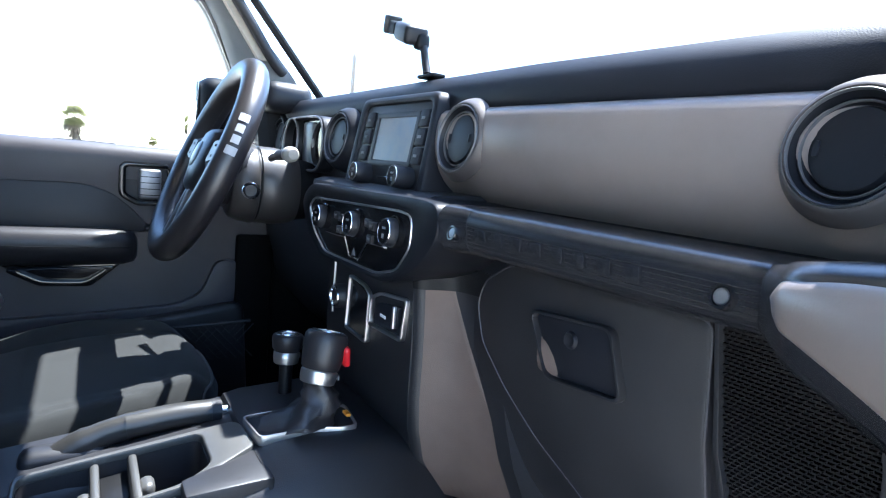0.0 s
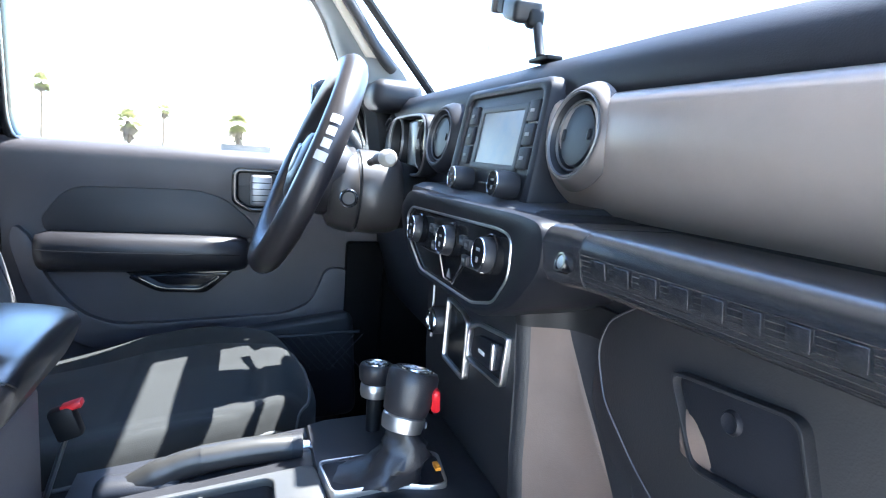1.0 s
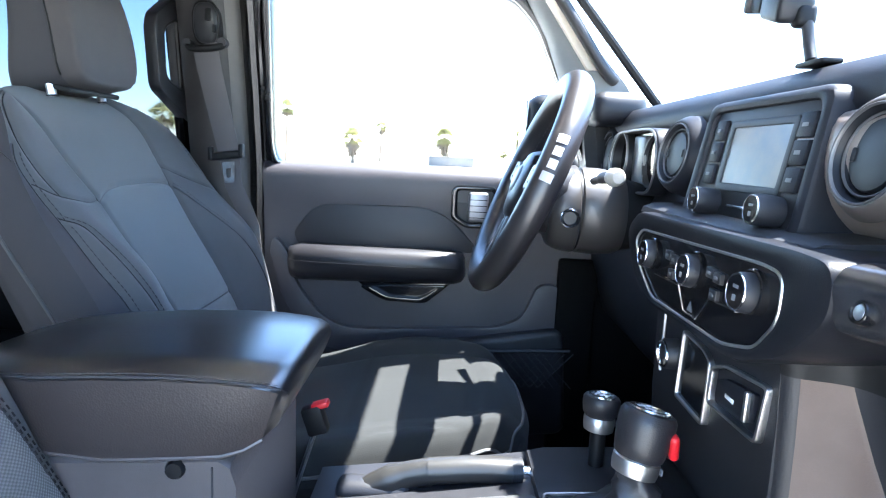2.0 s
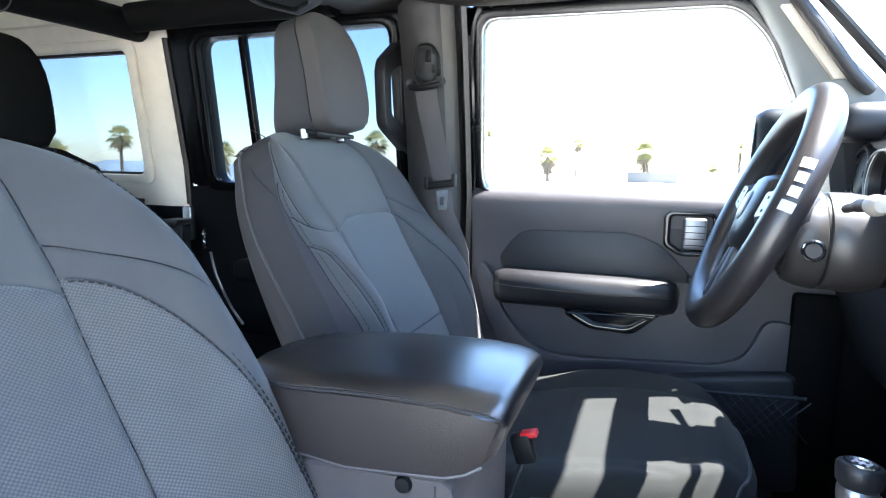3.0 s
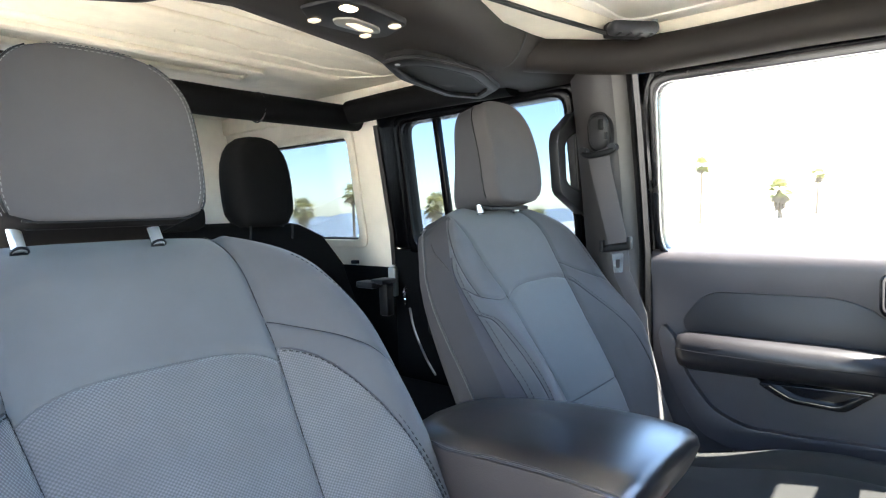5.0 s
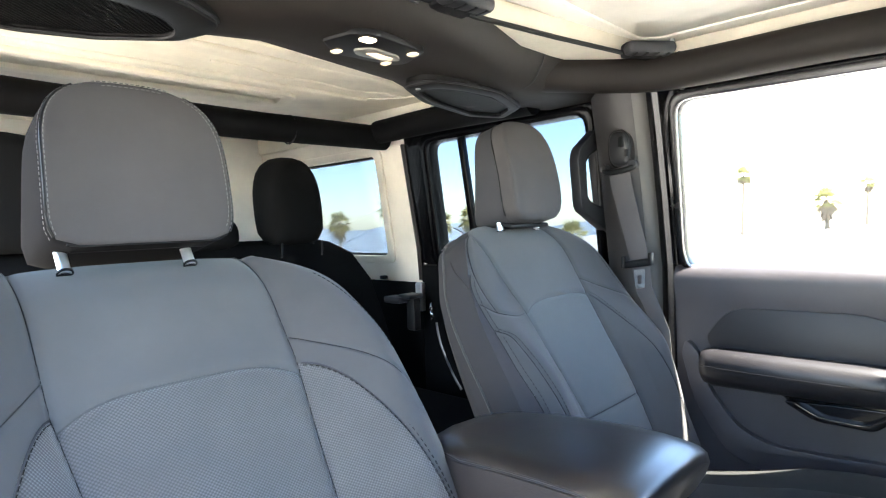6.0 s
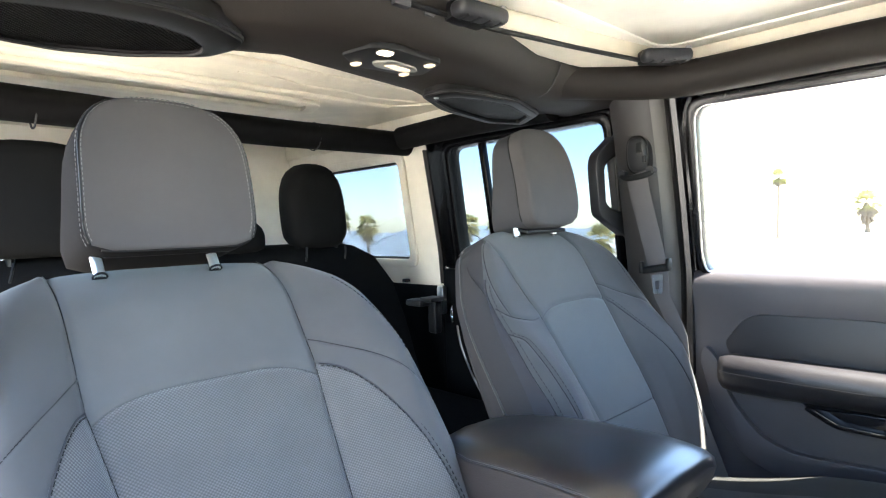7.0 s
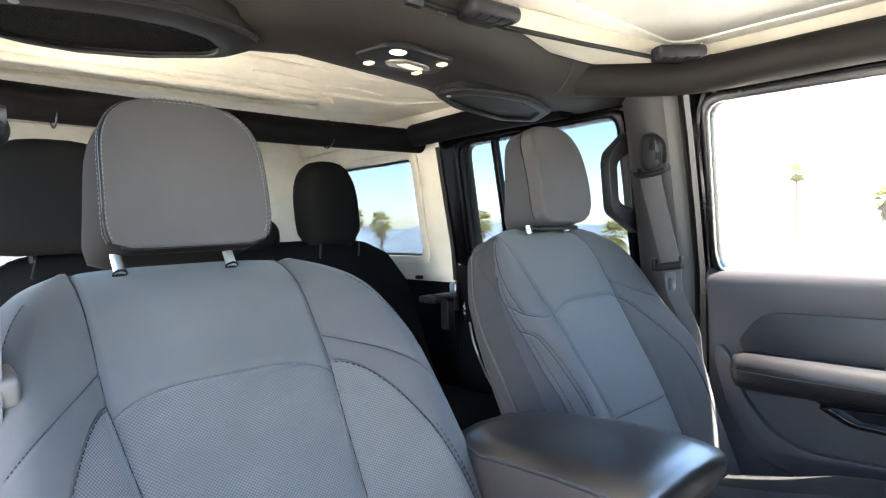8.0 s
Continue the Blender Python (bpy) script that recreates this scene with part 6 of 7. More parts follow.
                key += "_l" if s < 0 else "_r"
            corners = ((i, j), (i, j + 1), (i + 1, j + 1), (i + 1, j))
            face = grids[key].faces.new([vert(key, a, b) for a, b in corners])
            for lp, cn in zip(face.loops, corners):
                lp[layers[key]].uv = uvs[cn]
    part("woven_insert", grids["woven_insert"], M_WEAVE if x0 > 0 else M_CLOTH, e, "coarse woven grey cloth" if x0 > 0 else "grey cloth insert, lightened for the light on it", 1.2)
    part("centre_panel", grids["centre_panel"], M_NEO, e, "smooth grey neoprene", 1.2)
    for sd in ("_l", "_r"):
        part("bolster_insert", grids["bolster_insert" + sd], M_WEAVE if x0 > 0 else M_NEO_D, e, "woven grey bolster cloth", 1.2)
        part("bolster", grids["bolster" + sd], M_NEO_D, e, "smooth darker grey bolster", 1.2)
    if inner:
        part("side_panel", grids["side_panel_r"], M_FLANK, e, "cloth side panel with shade put into its colour", 1.2)
    # sides, shell and back
    rings = []
    for i, h in enumerate(hs):
        w = width(h)
        f = front(w, h)
        th = 0.125 - 0.03 * max(0, h) / TOP
        rings.append([P(-w, h, f), P(-w * 1.0 - 0.006, h, f - 0.02), P(-w - 0.004, h, f - th * 0.7), P(-w * 0.93, h, -th + 0.012), P(-w * 0.6, h, -th), P(w * 0.6, h, -th), P(w * 0.93, h, -th + 0.012), P(w + 0.004, h, f - th * 0.7), P(w + 0.006, h, f - 0.02), P(w, h, f)])
    bm = loft(rings, caps=False, closed=False)
    bm.faces.new([bm.verts.new(p) for p in rings[0]])
    bm.faces.new([bm.verts.new(p) for p in rings[-1]])
    # The driver's shell takes the darkened tone in place of light falloff.
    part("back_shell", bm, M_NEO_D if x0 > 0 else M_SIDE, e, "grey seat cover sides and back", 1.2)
    # piping along the outer edge, seams and threads
    for s in (-1, 1):
        back = 0.0 if x0 > 0 or s < 0 else 0.036
        part("piping", tube([P(s * (width(h) + 0.0055), h, front(s * width(h), h) - 0.018 - back) for h in hs[2:-3:2]], 0.0022, 8), M_SIDE if not back else M_NEO_D, e, "raised edge piping")
        if inner and s > 0:
            up_line = [(0.470, -0.036), (0.450, -0.026), (0.430, -0.012), (0.408, 0.002)]
            part("seam_cord", tube([P(width(h) + 0.0058, h, q) for h, q in up_line], 0.0009, 5), M_SEAL, e)
            for ln, twin in zip(inner, (0, 1, 0, 1)):
                part("seam_cord", tube([P(a, h, front(a, h) + 0.0002) for a, h in ln], 0.0009, 5), M_SEAL, e)
                if twin:
                    part("stitching", stitches([P(a - 0.0055, h, front(a - 0.0055, h) + 0.0004) for a, h in ln[3:]], 0.0045, 0.0025, 0.0006), M_SEAL, e, "dark seam stitching")
        else:
            line = [CS + 0.002 + 0.004 * k for k in range(34)]
            line = [a for a in line if dbl(a) > 0.02 and a < width(dbl(a)) - 0.012]
            pts = [P(s * a, dbl(a), front(s * a, dbl(a), 0) - 0.0006) for a in line]
            off = [P(s * (a + 0.0045), dbl(a) + 0.004, front(s * a, dbl(a), 0) + 0.0008) for a in line]
            part("seam_cord", tube(pts, 0.0011, 6), M_SEAM, e)
            part("stitching", join(stitches([p - D * 0.004 + N * 0.0014 for p in pts], 0.0045, 0.003, 0.0007), stitches(off, 0.0045, 0.003, 0.0007)), M_SEAL, e, "dark double stitching")
            part("cross_seam", tube([P(s * a, side_h(a), front(s * a, side_h(a)) + 0.0003) for a in [CS + 0.002 + 0.004 * k for k in range(25)] if a < width(side_h(a)) - 0.024], 0.0007, 5), M_SEAL, e)
            shs = [0.335 + 0.004 * k for k in range(36)]
            part("shoulder_stitching", stitches([P(s * (width(h) - 0.026), h, front(width(h) - 0.026, h, 0) + 0.0010) for h in shs], 0.0042, 0.003, 0.0006), M_SEAL, e)
        part("panel_seam", tube([P(s * seam_x(h, s), h, front(s * seam_x(h, s), h) + 0.0002) for h in hs[2:-2:2]], 0.0008, 5), M_SEAL, e)
    part("lower_seam", tube([P(a, LOW, front(a, LOW) + 0.0004) for a in [-0.09 + 0.006 * k for k in range(31)]], 0.0013, 5), M_SEAM, e)
    part("arch_seam", tube([P(a, arch(a), front(a, arch(a)) + 0.0002) for a in [-0.124 + 0.0062 * k for k in range(41)]], 0.0009, 5), M_NEO_D, e)
    # headrest
    HC = O + D * (TOP + up) + N * 0.012
    HW, HH, HD = (0.083, 0.101, 0.046) if x0 < 0 else (0.099, 0.0955, 0.046)
    rings = []
    nn = 40

    def hr(a, t, q=1.0):
        """a: round the outline seen from the front; t: -1 back to 1 front"""
        k = (1 - abs(t) ** 7) ** (1 / 7)
        ca, sa = math.cos(a), math.sin(a)
        n = (2.9 if x0 > 0 else 3.3) if sa > 0 else (9.0 if x0 > 0 else 5.0)
        rr = (abs(ca) ** n + abs(sa) ** n) ** (-1 / n)
        wx = q * rr * ca * (HW - 0.003 * sa) * (0.84 + 0.16 * k)
        hz = q * rr * sa * HH * (0.84 + 0.16 * k)
        return HC + Vector((wx, 0, 0)) + Vector((0, -0.22, 0.975)) * hz + Vector((0, 0.975, 0.22)) * ((t * HD if t > 0 else t * HD * ((1.15 - 0.95 * hz / HH) if x0 > 0 else (0.98 - 0.50 * hz / HH))) + 0.012 * (1 - (hz / HH) ** 2))
    SP = 0.3275 if x0 < 0 else 0.93
    ts = [-math.cos(math.pi * i / 16) for i in range(17)]
    tf = [SP + (1 - SP) * math.sin(math.pi / 2 * i / 10) for i in range(11)]
    hb = part("headrest", loft([[hr(2 * math.pi * j / nn, t) for j in range(nn)] for t in tf] + [[hr(2 * math.pi * j / nn, 1.0, q) for j in range(nn)] for q in (0.8, 0.55, 0.3, 0.1)]), M_NEO_H, e, "grey stitched headrest front", 1.3)
    # Same fabric as the front; the darker tone imitates shade on the sides.
    part("headrest_side", loft([[hr(2 * math.pi * j / nn, t) for j in range(nn)] for t in [q for q in ts if q < SP - 0.008] + [SP]]), M_HSIDE if x0 > 0 else M_SIDE, hb, "headrest side and back with shade put into their colour", 1.3)

    def proud(p):
        return p + (p - HC).normalized() * 0.0011
    for s in (-1, 1):
        ln = []
        for k in range(26):
            a = -0.76 + 1.72 * k / 25
            ln.append(a if s > 0 else math.pi - a)
        part("headrest_seam", tube([hr(a, SP - 0.005) for a in ln], 0.0016, 6), M_SEAL, hb, "dark side seam")
        for tt in (0.80, 0.985) if s > 0 else (0.985, 0.9995):
            if x0 > 0:
                part("headrest_stitching", stitches([proud(hr(a, tt)) for a in ln], 0.0034, 0.0022, 0.00045), M_THREAD, hb)
    for tt, aa in ((0.30, 0.55), (0.62, 0.45)) if x0 < 0 else ((0.97, 0.42), (0.9997, 0.36)):
        part("headrest_stitching", stitches([proud(hr(math.pi / 2 + aa - k * aa / 10, tt)) for k in range(21)], 0.0036, 0.0024, 0.00055), M_THREAD, hb)
    if x0 > 0:
        part("lower_seam", tube([hr(-math.pi / 2 + 0.70 - k * 1.4 / 24, 0.90) for k in range(25)], 0.0014, 6), M_SEAL, hb)
    part("headrest_base", rbox(tuple(HC + Vector((0, -0.22, 0.975)) * -(HH - (0.012 if x0 > 0 else 0.004)) + Vector((0, -0.004, 0))), (0.150 if x0 > 0 else 0.13, 0.05, 0.008), 0.003, 3, (-12.7, 0, 0)), M_SEAL, hb, "black underside")
    for s in (-1, 1):
        p0 = O + D * (TOP - 0.03) + Vector((s * (0.0665 if x0 > 0 else 0.062) + (0.013 if x0 > 0 else 0.0), -0.006, 0)) - N * 0.018
        p1 = HC + Vector((0, -0.22, 0.975)) * -0.07 + Vector((s * (0.0665 if x0 > 0 else 0.062) + (0.013 if x0 > 0 else 0.0), -0.008, 0))
        part("headrest_post", tube([p0, p1], 0.0064, 12), M_POST, hb, "chrome post")
        part("post_guide", tube([p0, p0 + (p1 - p0) * 0.04], 0.0085, 12), M_SEAL, hb)
    # cushion
    y_f, y_b = (-0.080, -0.55) if x0 < 0 else (-0.13, yh + 0.02)
    L = y_f - y_b
    NX, NY = 44, 40

    def top(u, v):
        """u across -1..1, v 0 at the back to 1 at the front"""
        a = abs(u)
        z = 0.888 + 0.034 * v ** 1.2 + 0.010 * (1 - a * a) * v
        if a > 0.62:
            t = (a - 0.62) / 0.38
            z += 0.009 * math.sin(min(1, t * 1.5) * math.pi / 2) * (1 - 0.3 * v)
        edge = max(0.0, (a - 0.86) / 0.14)
        z -= 0.05 * edge ** 2.4
        fe = max(0.0, (v - 0.86) / 0.14)
        z -= 0.06 * fe ** 2.2
        ga = 0.58
        if x0 < 0:
            far = max(0.0, min(1.0, (-u - 0.2) / 0.6))
            z += far * (0.014 * math.exp(-((v - 0.6) / 0.25) ** 2) - 0.035 * max(0.0, (0.4 - v) / 0.4))
            if u > 0:
                ga = min(0.965, 0.74 + 5.0 * (v - 0.6) ** 2)
        g = math.exp(-((a - ga) / 0.016) ** 2) + (math.exp(-((v - 0.80) / 0.014) ** 2) if a < 0.58 else 0) + (math.exp(-((v - 0.42) / 0.012) ** 2) if a < 0.58 else 0)
        return z - 0.005 * min(g, 1)

    def cush(u, v):
        hw = 0.25 - 0.085 * max(0, (v - 0.55) / 0.45) ** 2.2
        if x0 < 0 < u:
            hw -= 0.05 * min(1.0, v / 0.6)
        yy = y_b + v * L - 0.035 * abs(u) ** 3 * max(0, (v - 0.6) / 0.4)
        return Vector((x0 + u * hw, yy, top(u, v)))
    cg = {"cushion_centre": bmesh.new(), "cushion_bolster_l": bmesh.new(), "cushion_bolster_r": bmesh.new()}
    cc = {k: {} for k in cg}
    for i in range(NY):
        for j in range(NX):
            u = 2 * (j + 0.5) / NX - 1
            key = "cushion_centre" if abs(u) < 0.58 else "cushion_bolster_l" if u < 0 else "cushion_bolster_r"
            q = []
            for a, b in ((i, j), (i, j + 1), (i + 1, j + 1), (i + 1, j)):
                if (a, b) not in cc[key]:
                    cc[key][(a, b)] = cg[key].verts.new(cush(2 * b / NX - 1, a / NY))
                q.append(cc[key][(a, b)])
            cg[key].faces.new(q)
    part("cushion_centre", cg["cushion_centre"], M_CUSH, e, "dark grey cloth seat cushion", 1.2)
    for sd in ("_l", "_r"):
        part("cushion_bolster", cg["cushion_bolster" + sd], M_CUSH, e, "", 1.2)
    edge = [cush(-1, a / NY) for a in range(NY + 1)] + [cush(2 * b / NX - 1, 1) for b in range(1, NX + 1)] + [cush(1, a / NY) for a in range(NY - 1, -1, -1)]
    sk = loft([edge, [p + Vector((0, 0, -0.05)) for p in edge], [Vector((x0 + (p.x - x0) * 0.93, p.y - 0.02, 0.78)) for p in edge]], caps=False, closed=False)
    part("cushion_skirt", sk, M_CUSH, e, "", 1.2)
    part("cushion_piping", tube([cush(-0.985, a / NY) + Vector((0, 0, 0.002)) for a in range(4, NY - 1)] + [cush(2 * b / NX - 1, 0.975) + Vector((0, 0, 0.002)) for b in range(1, NX)] + [cush(0.985, a / NY) + Vector((0, 0, 0.002)) for a in range(NY - 2, 3, -1)], 0.0026, 6), M_NEO, e, "pale edge piping")
    part("seat_base", rbox((x0, (y_f + y_b) / 2 - 0.02, 0.71), (0.40, L * 0.85, 0.19), 0.02), M_TRIM, e, "black seat base on rails")
    part("hinge_cover", rbox((x0 + (0.25 if x0 < 0 else -0.25), yh - 0.01, 0.84), (0.03, 0.12, 0.12), 0.012, 3), M_TRIM, e)
    return e


seat(-0.372, -0.568, 0.901, 26, 0.545, 0.077, "grey cloth driver's bucket seat with dark double stitching")
seat(0.337, -0.515, 0.928, 36, 0.548, 0.086, "grey cloth passenger bucket seat with dark double stitching")


def rear_bench():
    e = empty("rear_bench", 0, -1.5, 0.605, "black cloth rear bench seat behind the front seats", "bench seat")
    rows = [(0.86, -1.36, 0.56), (0.95, -1.38, 0.565), (1.1, -1.43, 0.56), (1.22, -1.47, 0.545), (1.30, -1.50, 0.50), (1.335, -1.525, 0.44), (1.345, -1.55, 0.40)]
    bm = loft([[(-w, y - 0.04, z), (-w + 0.02, y, z), (-0.2, y + 0.008, z), (0.2, y + 0.008, z), (w - 0.02, y, z), (w, y - 0.04, z), (w - 0.03, y - 0.11, z), (-w + 0.03, y - 0.11, z)] for z, y, w in rows])
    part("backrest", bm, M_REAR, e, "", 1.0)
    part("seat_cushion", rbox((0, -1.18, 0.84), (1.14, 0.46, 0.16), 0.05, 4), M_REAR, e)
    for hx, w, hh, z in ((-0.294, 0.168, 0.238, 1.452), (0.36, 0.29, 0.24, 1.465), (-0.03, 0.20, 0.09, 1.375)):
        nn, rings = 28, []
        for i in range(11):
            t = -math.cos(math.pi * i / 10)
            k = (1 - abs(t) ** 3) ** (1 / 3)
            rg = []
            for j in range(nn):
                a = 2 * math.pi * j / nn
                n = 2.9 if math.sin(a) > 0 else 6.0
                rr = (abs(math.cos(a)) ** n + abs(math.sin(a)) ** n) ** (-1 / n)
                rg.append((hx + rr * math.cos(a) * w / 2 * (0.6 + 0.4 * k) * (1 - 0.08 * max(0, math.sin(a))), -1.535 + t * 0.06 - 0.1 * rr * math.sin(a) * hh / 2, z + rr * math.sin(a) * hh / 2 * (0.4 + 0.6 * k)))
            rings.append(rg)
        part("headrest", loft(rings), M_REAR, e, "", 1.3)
    for hx in (-0.36, -0.235, 0.28, 0.405):
        part("post_guide", tube([(hx, -1.525, 1.33), (hx, -1.53, 1.36)], 0.008, 8), M_SEAL, e)
        part("strap_slot", tube([(hx + 0.002, -1.472, 1.338), (hx + 0.008, -1.463, 1.318), (hx + 0.012, -1.461, 1.302)], 0.0028, 6), M_SEAL, e)
    part("recliner_latch", rbox((-0.60, -1.44, 1.15), (0.05, 0.07, 0.02), 0.006), M_TRIM, e, "black folding latch")
    return e


rear_bench()


def rear_latch():
    e = empty("seat_latch", -0.64, -1.42, 1.10, "black and chrome striker latch beside the rear bench", "latch")
    part("latch_cap", rbox((-0.62, -1.40, 1.160), (0.06, 0.05, 0.014), 0.004), M_TRIM, e)
    part("latch_body", rbox((-0.63, -1.40, 1.105), (0.03, 0.036, 0.10), 0.006), M_SEAL, e)
    part("striker", tube(smooth_path([(-0.665, -1.355, 1.135), (-0.645, -1.34, 1.125), (-0.645, -1.34, 1.095), (-0.665, -1.355, 1.085)], 5), 0.005, 8), M_CHROME, e, "chrome striker loop")
    part("pull_strap", tube(smooth_path([(-0.655, -1.33, 1.08), (-0.64, -1.30, 1.02), (-0.62, -1.24, 0.95), (-0.60, -1.19, 0.915)], 6), 0.0035, 6), M_SILVERP, e, "thin pale strap")


rear_latch()

# ---------------------------------------------------------------- overhead
def sport_bar():
    e = empty("sport_bar", 0, -0.8, 1.66, "padded overhead sport bar with speakers and lamps", "sport bar")
    rows = []
    for x in [-0.62, -0.58, -0.50, -0.40, -0.30, -0.15, 0.0, 0.15, 0.30, 0.40, 0.50, 0.58, 0.62]:
        a = abs(x)
        w = max(0.0, min(1.0, (x + 0.1) / 0.3))
        yb = (1 - w) * (-0.945 - 0.07 * math.exp(-((a - 0.36) / 0.13) ** 2)) + w * (-0.885 - 0.096 * math.exp(-((a - 0.44) / 0.14) ** 2))
        zb = 1.640 - 0.012 * math.exp(-((a - 0.36) / 0.12) ** 2)
        yf = -0.70 - 0.045 * min(1.0, max(0.0, (a - 0.16) / 0.07)) + 0.03 * max(0, (a - 0.45) / 0.17)
        rows.append([(x, yf, 1.715), (x, yf - 0.004, 1.695), (x, yf - 0.014, 1.670), (x, yf - 0.034, zb + 0.010), (x, yf - 0.06, zb), (x, yb + 0.05, zb - 0.002), (x, yb + 0.015, zb + 0.004), (x, yb, zb + 0.018), (x, yb, 1.70), (x, yb + 0.02, 1.735)])
    part("bar_cover", loft(rows), M_BARPAD, e, "brownish grey moulded cover", 1.1)
    for s in (-1, 1):
        part("cover_joint", tube(smooth_path([(s * 0.375, -0.748, 1.690), (s * 0.374, -0.758, 1.668), (s * 0.37, -0.78, 1.640), (s * 0.36, -0.83, 1.6275)], 5), 0.0016, 6), M_SEAM, e)
        if s > 0:
            out = round_poly([(0.555, -0.805), (0.50, -0.772), (0.436, -0.756), (0.36, -0.747), (0.304, -0.763), (0.252, -0.797), (0.246, -0.832), (0.262, -0.885), (0.342, -0.946), (0.42, -0.972), (0.48, -0.966), (0.56, -0.93)], 0.014, 4)
            inn = round_poly([(0.540, -0.842), (0.485, -0.817), (0.42, -0.800), (0.36, -0.797), (0.31, -0.815), (0.282, -0.845), (0.274, -0.872), (0.282, -0.895), (0.342, -0.938), (0.42, -0.964), (0.48, -0.957), (0.545, -0.925)], 0.012, 4)
        else:
            out = round_poly([(-0.140, -0.897), (-0.146, -0.838), (-0.22, -0.818), (-0.32, -0.816), (-0.474, -0.876), (-0.541, -0.972), (-0.445, -1.008), (-0.255, -0.964)], 0.022, 5)
            inn = round_poly([(-0.178, -0.906), (-0.190, -0.862), (-0.24, -0.846), (-0.33, -0.845), (-0.462, -0.895), (-0.515, -0.964), (-0.440, -0.992), (-0.265, -0.949)], 0.020, 5)
        sp = part("speaker_pod", ring_prism(out, inn, "z", 1.620, 1.65, 0.006), M_PODS, e, "black angular speaker surround")
        part("pod_groove", tube([(x, y, 1.6265) for x, y in out], 0.003, 6, closed=True), M_SEAL, sp)
        part("pod_lip", tube([(x, y, 1.6225) for x, y in inn], 0.0026, 6, closed=True), M_SEAL, sp)
        cx, cy = sum(p[0] for p in inn) / len(inn), sum(p[1] for p in inn) / len(inn)
        dome = loft([[(cx + (x - cx) * k, cy + (y - cy) * k, z) for x, y in inn] for k, z in ((1.01, 1.634), (0.98, 1.6290), (0.8, 1.6280), (0.4, 1.6275), (0.05, 1.6275))])
        part("speaker_mesh", dome, M_MESH, sp, "fine perforated speaker mesh", 1.2)
        a, b = (-0.70, -0.71)
        ribs = []
        for k in range(-60, 61):
            ox, oy = cx + k * 0.0052 * -b, cy + k * 0.0052 * a
            lo, hi = -1.0, 1.0
            for (x0, y0), (x1, y1) in zip(inn, inn[1:] + inn[:1]):
                nx, ny = (y1 - y0), -(x1 - x0)
                if nx * (cx - x0) + ny * (cy - y0) > 0:
                    nx, ny = -nx, -ny
                den, num = nx * a + ny * b, nx * (x0 - ox) + ny * (y0 - oy)
                if den > 1e-9:
                    hi = min(hi, num / den)
                elif den < -1e-9:
                    lo = max(lo, num / den)
                elif num < 0:
                    hi = lo
            if hi - lo > 0.012:
                dip = lambda q: 1.6262 + 0.006 * max(0.0, abs(2 * (q - lo) / (hi - lo) - 1) - 0.75)
                ribs.append(tube([(ox + a * q, oy + b * q, dip(q)) for q in [lo + 0.002 + (hi - lo - 0.004) * f / 8 for f in range(9)]], 0.0011, 4))
        if s > 0:
            part("mesh_ribs", join(*ribs), M_MESH, sp, "fine ribs of the mesh")
        part("pod_screw", lathe([(0.005, -0.002), (0.005, 0.002), (0.0005, 0.003)], facing((0.505 if s > 0 else -0.160, -0.812 if s > 0 else -0.878, 1.6205), (0, 0, -1)), 12), M_SATIN, sp)
    # dome lamp
    pl = round_poly([(0.099, -0.806), (0.088, -0.752), (0.050, -0.737), (-0.050, -0.750), (-0.072, -0.815), (-0.060, -0.836), (0.05, -0.845)], 0.008)
    dl = part("dome_lamp", prism(pl, "z", 1.6345, 1.645, 0.003), M_SEAL, e, "black dome lamp plate with lit bulbs")
    part("lens", prism(round_poly([(0.048, -0.802), (0.030, -0.779), (-0.026, -0.785), (-0.046, -0.802), (-0.022, -0.817), (0.028, -0.819)], 0.010), "z", 1.6315, 1.637, 0.002), M_LENS, dl, "frosted lamp lens")
    for lx, ly, w in ((0.057, -0.757, 0.024), (0.058, -0.827, 0.014), (-0.039, -0.766, 0.015), (-0.040, -0.829, 0.013)):
        part("bulb", prism(round_poly([(lx - w / 2, ly - 0.009), (lx + w / 2, ly - 0.009), (lx + w / 2, ly + 0.009), (lx - w / 2, ly + 0.009)], 0.007), "z", 1.6318, 1.637, 0.002), M_LAMP if w > 0.02 else M_LAMP2, dl, "glowing warm bulb")
    part("lens_glow", prism(round_poly([(0.026, -0.801), (0.014, -0.790), (-0.024, -0.795), (-0.030, -0.804), (-0.010, -0.810)], 0.005), "z", 1.6305, 1.632), M_LAMP2, dl, "lit centre of the lens")
    return e


sport_bar()


def side_rail(s):
    e = empty("roof_rail", s * 0.60, -0.4, 1.66, "padded grey roof rail above the side windows", "roof rail", "roof rails")
    pts = smooth_path([(s * 0.42, -0.80, 1.672), (s * 0.485, -0.745, 1.670), (s * 0.545, -0.685, 1.667), (s * 0.588, -0.61, 1.664), (s * 0.60, -0.50, 1.664), (s * 0.60, -0.30, 1.664), (s * 0.595, -0.08, 1.655)], 6)
    part("rail_cover", tube(pts, 0.036, 16), M_BARPAD, e, "", 1.2)
    part("rail_joint", tube([p + Vector((0, 0, 0)) for p in [Vector((s * 0.60 + 0.0365 * math.cos(a), -0.575, 1.664 + 0.0365 * math.sin(a))) for a in [2 * math.pi * j / 24 for j in range(24)]]], 0.0016, 6, closed=True, up=(0, 1, 0)), M_SEAM, e)
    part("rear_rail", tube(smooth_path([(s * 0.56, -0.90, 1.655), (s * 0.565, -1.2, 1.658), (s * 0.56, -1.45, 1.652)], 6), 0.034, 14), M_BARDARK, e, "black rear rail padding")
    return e


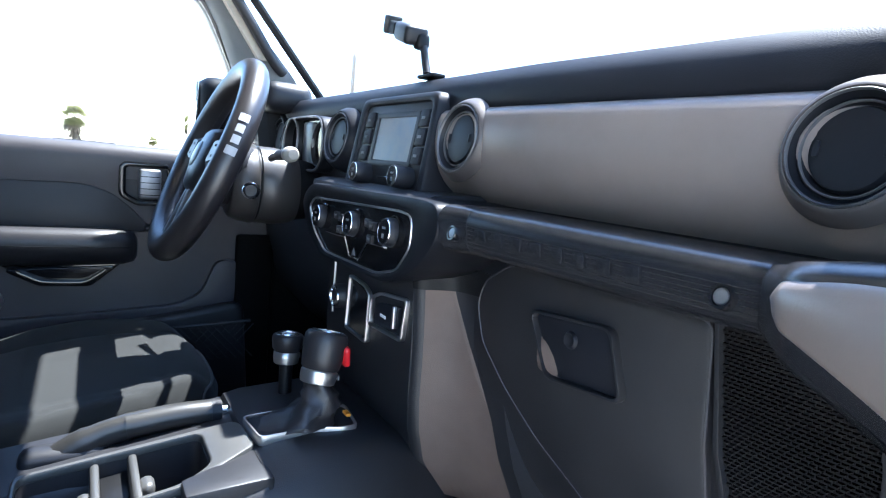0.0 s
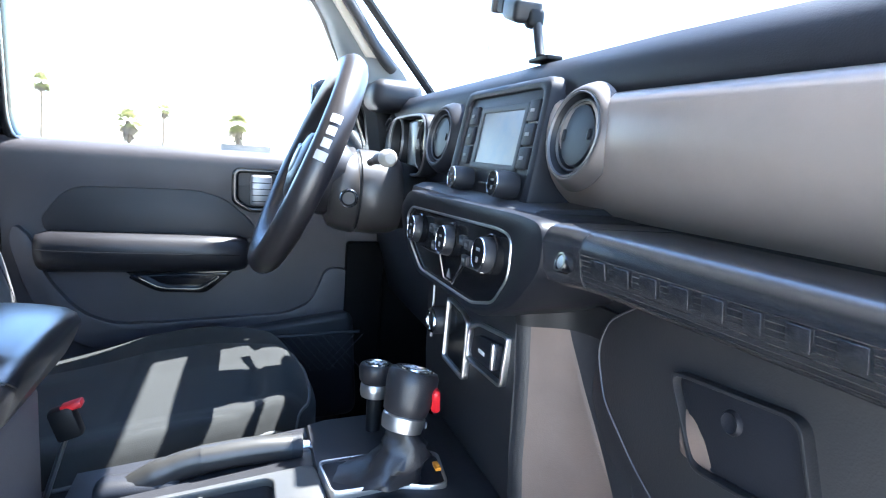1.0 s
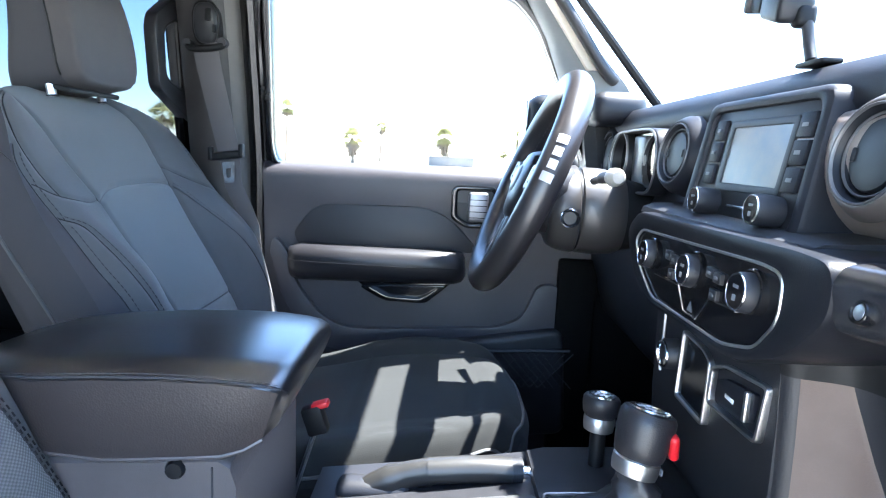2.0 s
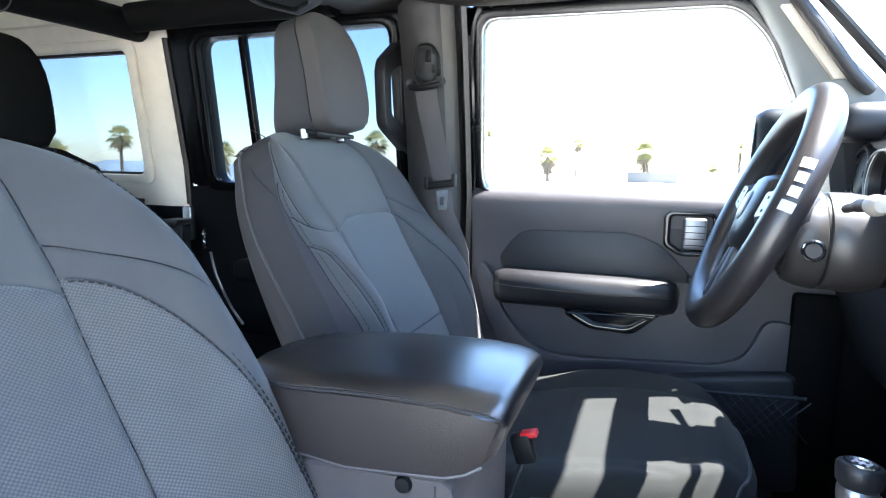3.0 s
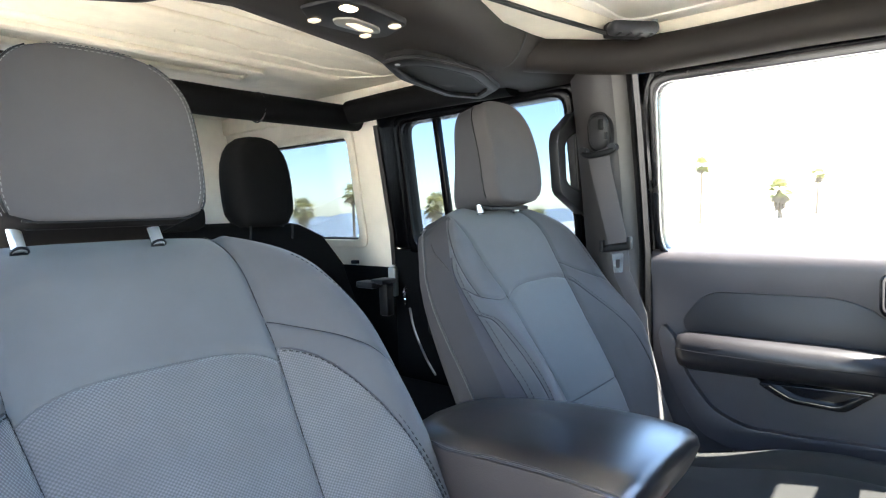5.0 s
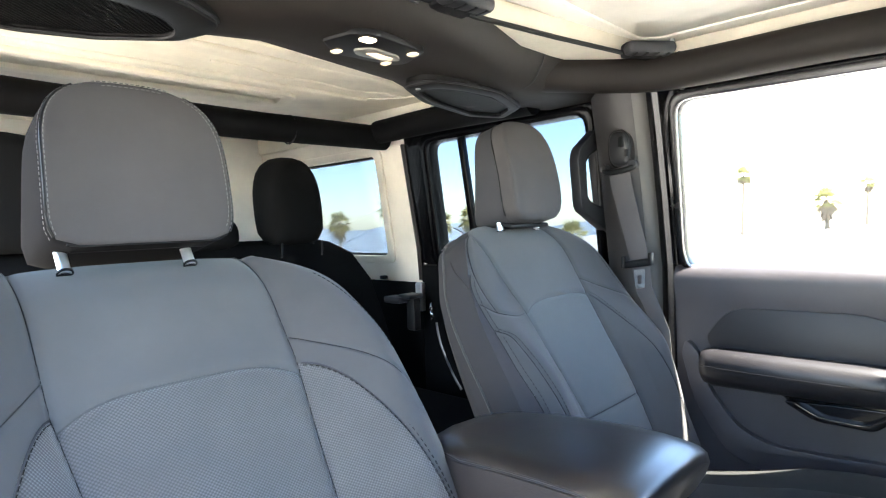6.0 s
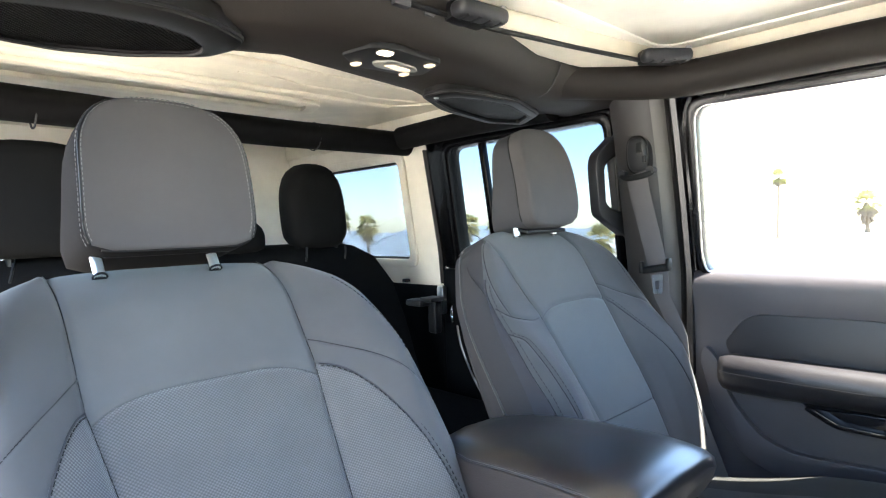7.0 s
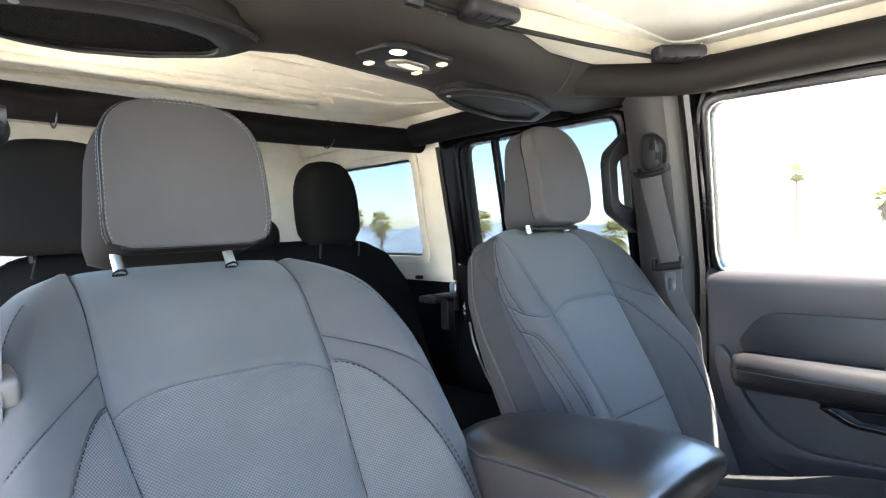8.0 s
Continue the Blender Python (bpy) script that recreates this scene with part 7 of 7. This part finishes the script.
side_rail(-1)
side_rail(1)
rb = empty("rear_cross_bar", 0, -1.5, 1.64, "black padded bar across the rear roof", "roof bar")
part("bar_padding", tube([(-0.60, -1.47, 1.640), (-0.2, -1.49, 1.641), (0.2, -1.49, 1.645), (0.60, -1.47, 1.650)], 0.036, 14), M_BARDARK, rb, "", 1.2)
for jx in (-0.28, 0.10, 0.36):
    part("strap", tube([(jx, -1.49 + 0.0375 * math.cos(a), 1.640 + 0.0375 * math.sin(a)) for a in [2 * math.pi * j / 20 for j in range(20)]], 0.002, 6, closed=True, up=(1, 0, 0)), M_SEAM, rb)


def roof_latch(x, y, z, rot):
    e = empty("roof_latch", x, y, z, "black ribbed roof panel latch", "latch", "roof latches")
    bm = rbox((0, 0, 0), (0.095, 0.034, 0.024), 0.010, 3)
    o = part("latch_handle", bm, M_TRIM, e)
    o.matrix_basis = pose(0, 0, 0, 0, 0, rot)
    o.matrix_parent_inverse = Matrix()
    for i in range(4):
        rbm = part("latch_rib", rbox((-0.032 + i * 0.021, 0, -0.0115), (0.005, 0.024, 0.003), 0.001), M_SEAL, e)
        rbm.matrix_basis, rbm.matrix_parent_inverse = pose(0, 0, 0, 0, 0, rot), Matrix()
    b = part("latch_base", rbox((0.0, -0.034, 0.006), (0.075, 0.03, 0.026), 0.005), M_SEAL, e)
    b.matrix_basis, b.matrix_parent_inverse = pose(0, 0, 0, 0, 0, rot), Matrix()
    c = part("latch_hook", rbox((-0.040, 0.006, 0.008), (0.010, 0.009, 0.016), 0.002), M_SATIN, e)
    c.matrix_basis, c.matrix_parent_inverse = pose(0, 0, 0, 0, 0, rot), Matrix()
    return e


roof_latch(-0.489, -0.590, 1.690, -40)
roof_latch(-0.05, -0.667, 1.690, -6)

# ---------------------------------------------------------------- belts and handles
def belt(s):
    e = empty("seat_belt", s * 0.60, -0.72, 1.3, "grey seat belt hanging from its pillar guide", "seat belt", "seat belts")
    dx, dy, dz = (0.0, 0.0, 0.0) if s < 0 else (-0.052, -0.034, -0.03)

    def q(x, y, z):
        return (s * x + dx, y + dy, z + (dz if z < 1.4 else 0))
    oval = [(-0.709 + 0.0235 * math.copysign(abs(math.cos(a)) ** 0.7, math.cos(a)), 1.523 + 0.038 * math.copysign(abs(math.sin(a)) ** 0.7, math.sin(a))) for a in [2 * math.pi * k / 32 for k in range(32)]]
    rings = []
    for x, k in ((0.625, 1.0), (0.603, 1.0), (0.597, 0.96), (0.593, 0.86), (0.591, 0.70)):
        rings.append([q(x - 0.10 * (z - 1.523), -0.709 + (y + 0.709) * k, 1.523 + (z - 1.523) * k) for y, z in oval])
    # Black on the left; the right cover's pale grey stands in for doorway light.
    g = part("guide_cover", loft(rings), M_TRIM if s < 0 else M_PILLAR_A, e, "oval height adjuster cover, the right one paled as if lit", 1.0)
    rim = [q(0.600 - 0.10 * (z - 1.523), -0.709 + (y + 0.709) * 1.04, 1.523 + (z - 1.523) * 1.03) for y, z in oval]
    part("cover_rim", tube(rim, 0.0022, 6, closed=True), M_SEAL, g)
    part("guide_button", rbox(q(0.590, -0.700, 1.537), (0.008, 0.012, 0.024), 0.0025, 2, (0, s * 6, 0)), M_SEAL, g)
    part("cover_slot", rbox(q(0.593, -0.690, 1.512), (0.010, 0.006, 0.016), 0.002), M_SEAL, g)
    ring = smooth_path([q(0.594, -0.741, 1.488), q(0.587, -0.738, 1.477), q(0.584, -0.722, 1.473), q(0.583, -0.706, 1.474), q(0.584, -0.690, 1.476), q(0.587, -0.674, 1.481), q(0.594, -0.671, 1.492)], 6)
    part("guide_ring", tube(ring, 0.0068, 10), M_SEAL, e, "black slotted belt ring")
    for y, z in ((-0.739, 1.483), (-0.673, 1.487)):
        part("ring_eye", tube([q(0.600, y, z), q(0.582, y, z)], 0.0085, 14), M_TRIM, e)

    def web(pts):
        rings = []
        for (x, y, z), wd in pts:
            n = 6
            tw = [(-1 + 2 * k / n) for k in range(n + 1)]
            front = [q(x - 0.0010 - 0.0016 * (1 - u * u), y + u * wd, z + 0.006 * u) for u in tw]
            back = [q(x + 0.0010 - 0.0016 * (1 - u * u), y + u * wd, z + 0.006 * u) for u in reversed(tw)]
            rings.append(front + back)
        return loft(rings)
    part("webbing", web([((0.588, -0.706, 1.482), 0.0235), ((0.590, -0.700, 1.44), 0.0225), ((0.596, -0.684, 1.36), 0.021), ((0.600, -0.667, 1.281), 0.0205), ((0.603, -0.661, 1.22), 0.0165), ((0.607, -0.640, 1.17), 0.0155), ((0.610, -0.626, 1.13), 0.015), ((0.62, -0.615, 0.95), 0.015), ((0.63, -0.61, 0.70), 0.015)]), M_WEB, e, "grey woven webbing", 0.9)
    # The right holder is likewise paled for the light on it.
    st = part("stopper", rbox(q(0.598, -0.672, 1.276 if s < 0 else 1.288), (0.014 if s < 0 else 0.024, 0.068 if s < 0 else 0.05, 0.017 if s < 0 else 0.026), 0.006, 3, (s * -8, 0, 0)), M_SEAL if s < 0 else M_LITGREY, e, "plastic tongue holder")
    for u in (-1, 1) if s < 0 else ():
        part("stopper_ear", rbox(q(0.597, -0.672 + u * 0.030, 1.282 + u * 0.004), (0.016, 0.010, 0.028), 0.004, 2), M_SEAL, st)
    if s > 0:
        part("tongue", rbox((0.5310, -0.722, 1.2135), (0.011, 0.024, 0.052), 0.003, 2, (0, 9, 0)), M_POST, e, "bright belt tongue hanging below its holder")
        return
    part("tongue", ring_prism(round_poly([(-0.679 + dy, 1.262 + dz), (-0.653 + dy, 1.265 + dz), (-0.655 + dy, 1.224 + dz), (-0.675 + dy, 1.222 + dz)], 0.004, 3), round_poly([(-0.671 + dy, 1.250 + dz), (-0.661 + dy, 1.252 + dz), (-0.662 + dy, 1.233 + dz), (-0.670 + dy, 1.232 + dz)], 0.002, 3), "x", s * 0.594 + dx - 0.0015, s * 0.594 + dx + 0.0015), M_CHROME, e, "bright belt tongue")


belt(-1)
belt(1)


def grab_handle(s):
    e = empty("grab_handle", s * 0.60, -0.79, 1.47, "black angular grab handle framed on the pillar", "grab handle", "pillar grab handles")
    outer = round_poly([(-0.672, 1.600), (-0.561, 1.530), (-0.552, 1.505), (-0.563, 1.404), (-0.572, 1.392), (-0.700, 1.335)], 0.010, 3)
    inner = round_poly([(-0.640, 1.532), (-0.600, 1.514), (-0.587, 1.500), (-0.592, 1.424), (-0.606, 1.414), (-0.655, 1.402)], 0.007, 3)
    bm = ring_prism(outer, inner, "y", -0.805, -0.782, 0.006)
    part("handle_frame", mirrored(bm) if s > 0 else bm, M_TRIM, e, "", 1.0)
    lip = tube([(x, -0.786, z) for x, z in round_poly([(-0.642, 1.536), (-0.600, 1.518), (-0.583, 1.502), (-0.588, 1.422), (-0.604, 1.410), (-0.657, 1.398)], 0.008, 3)], 0.0045, 8, closed=True)
    part("finger_lip", mirrored(lip) if s > 0 else lip, M_SEAL, e)


grab_handle(-1)
grab_handle(1)
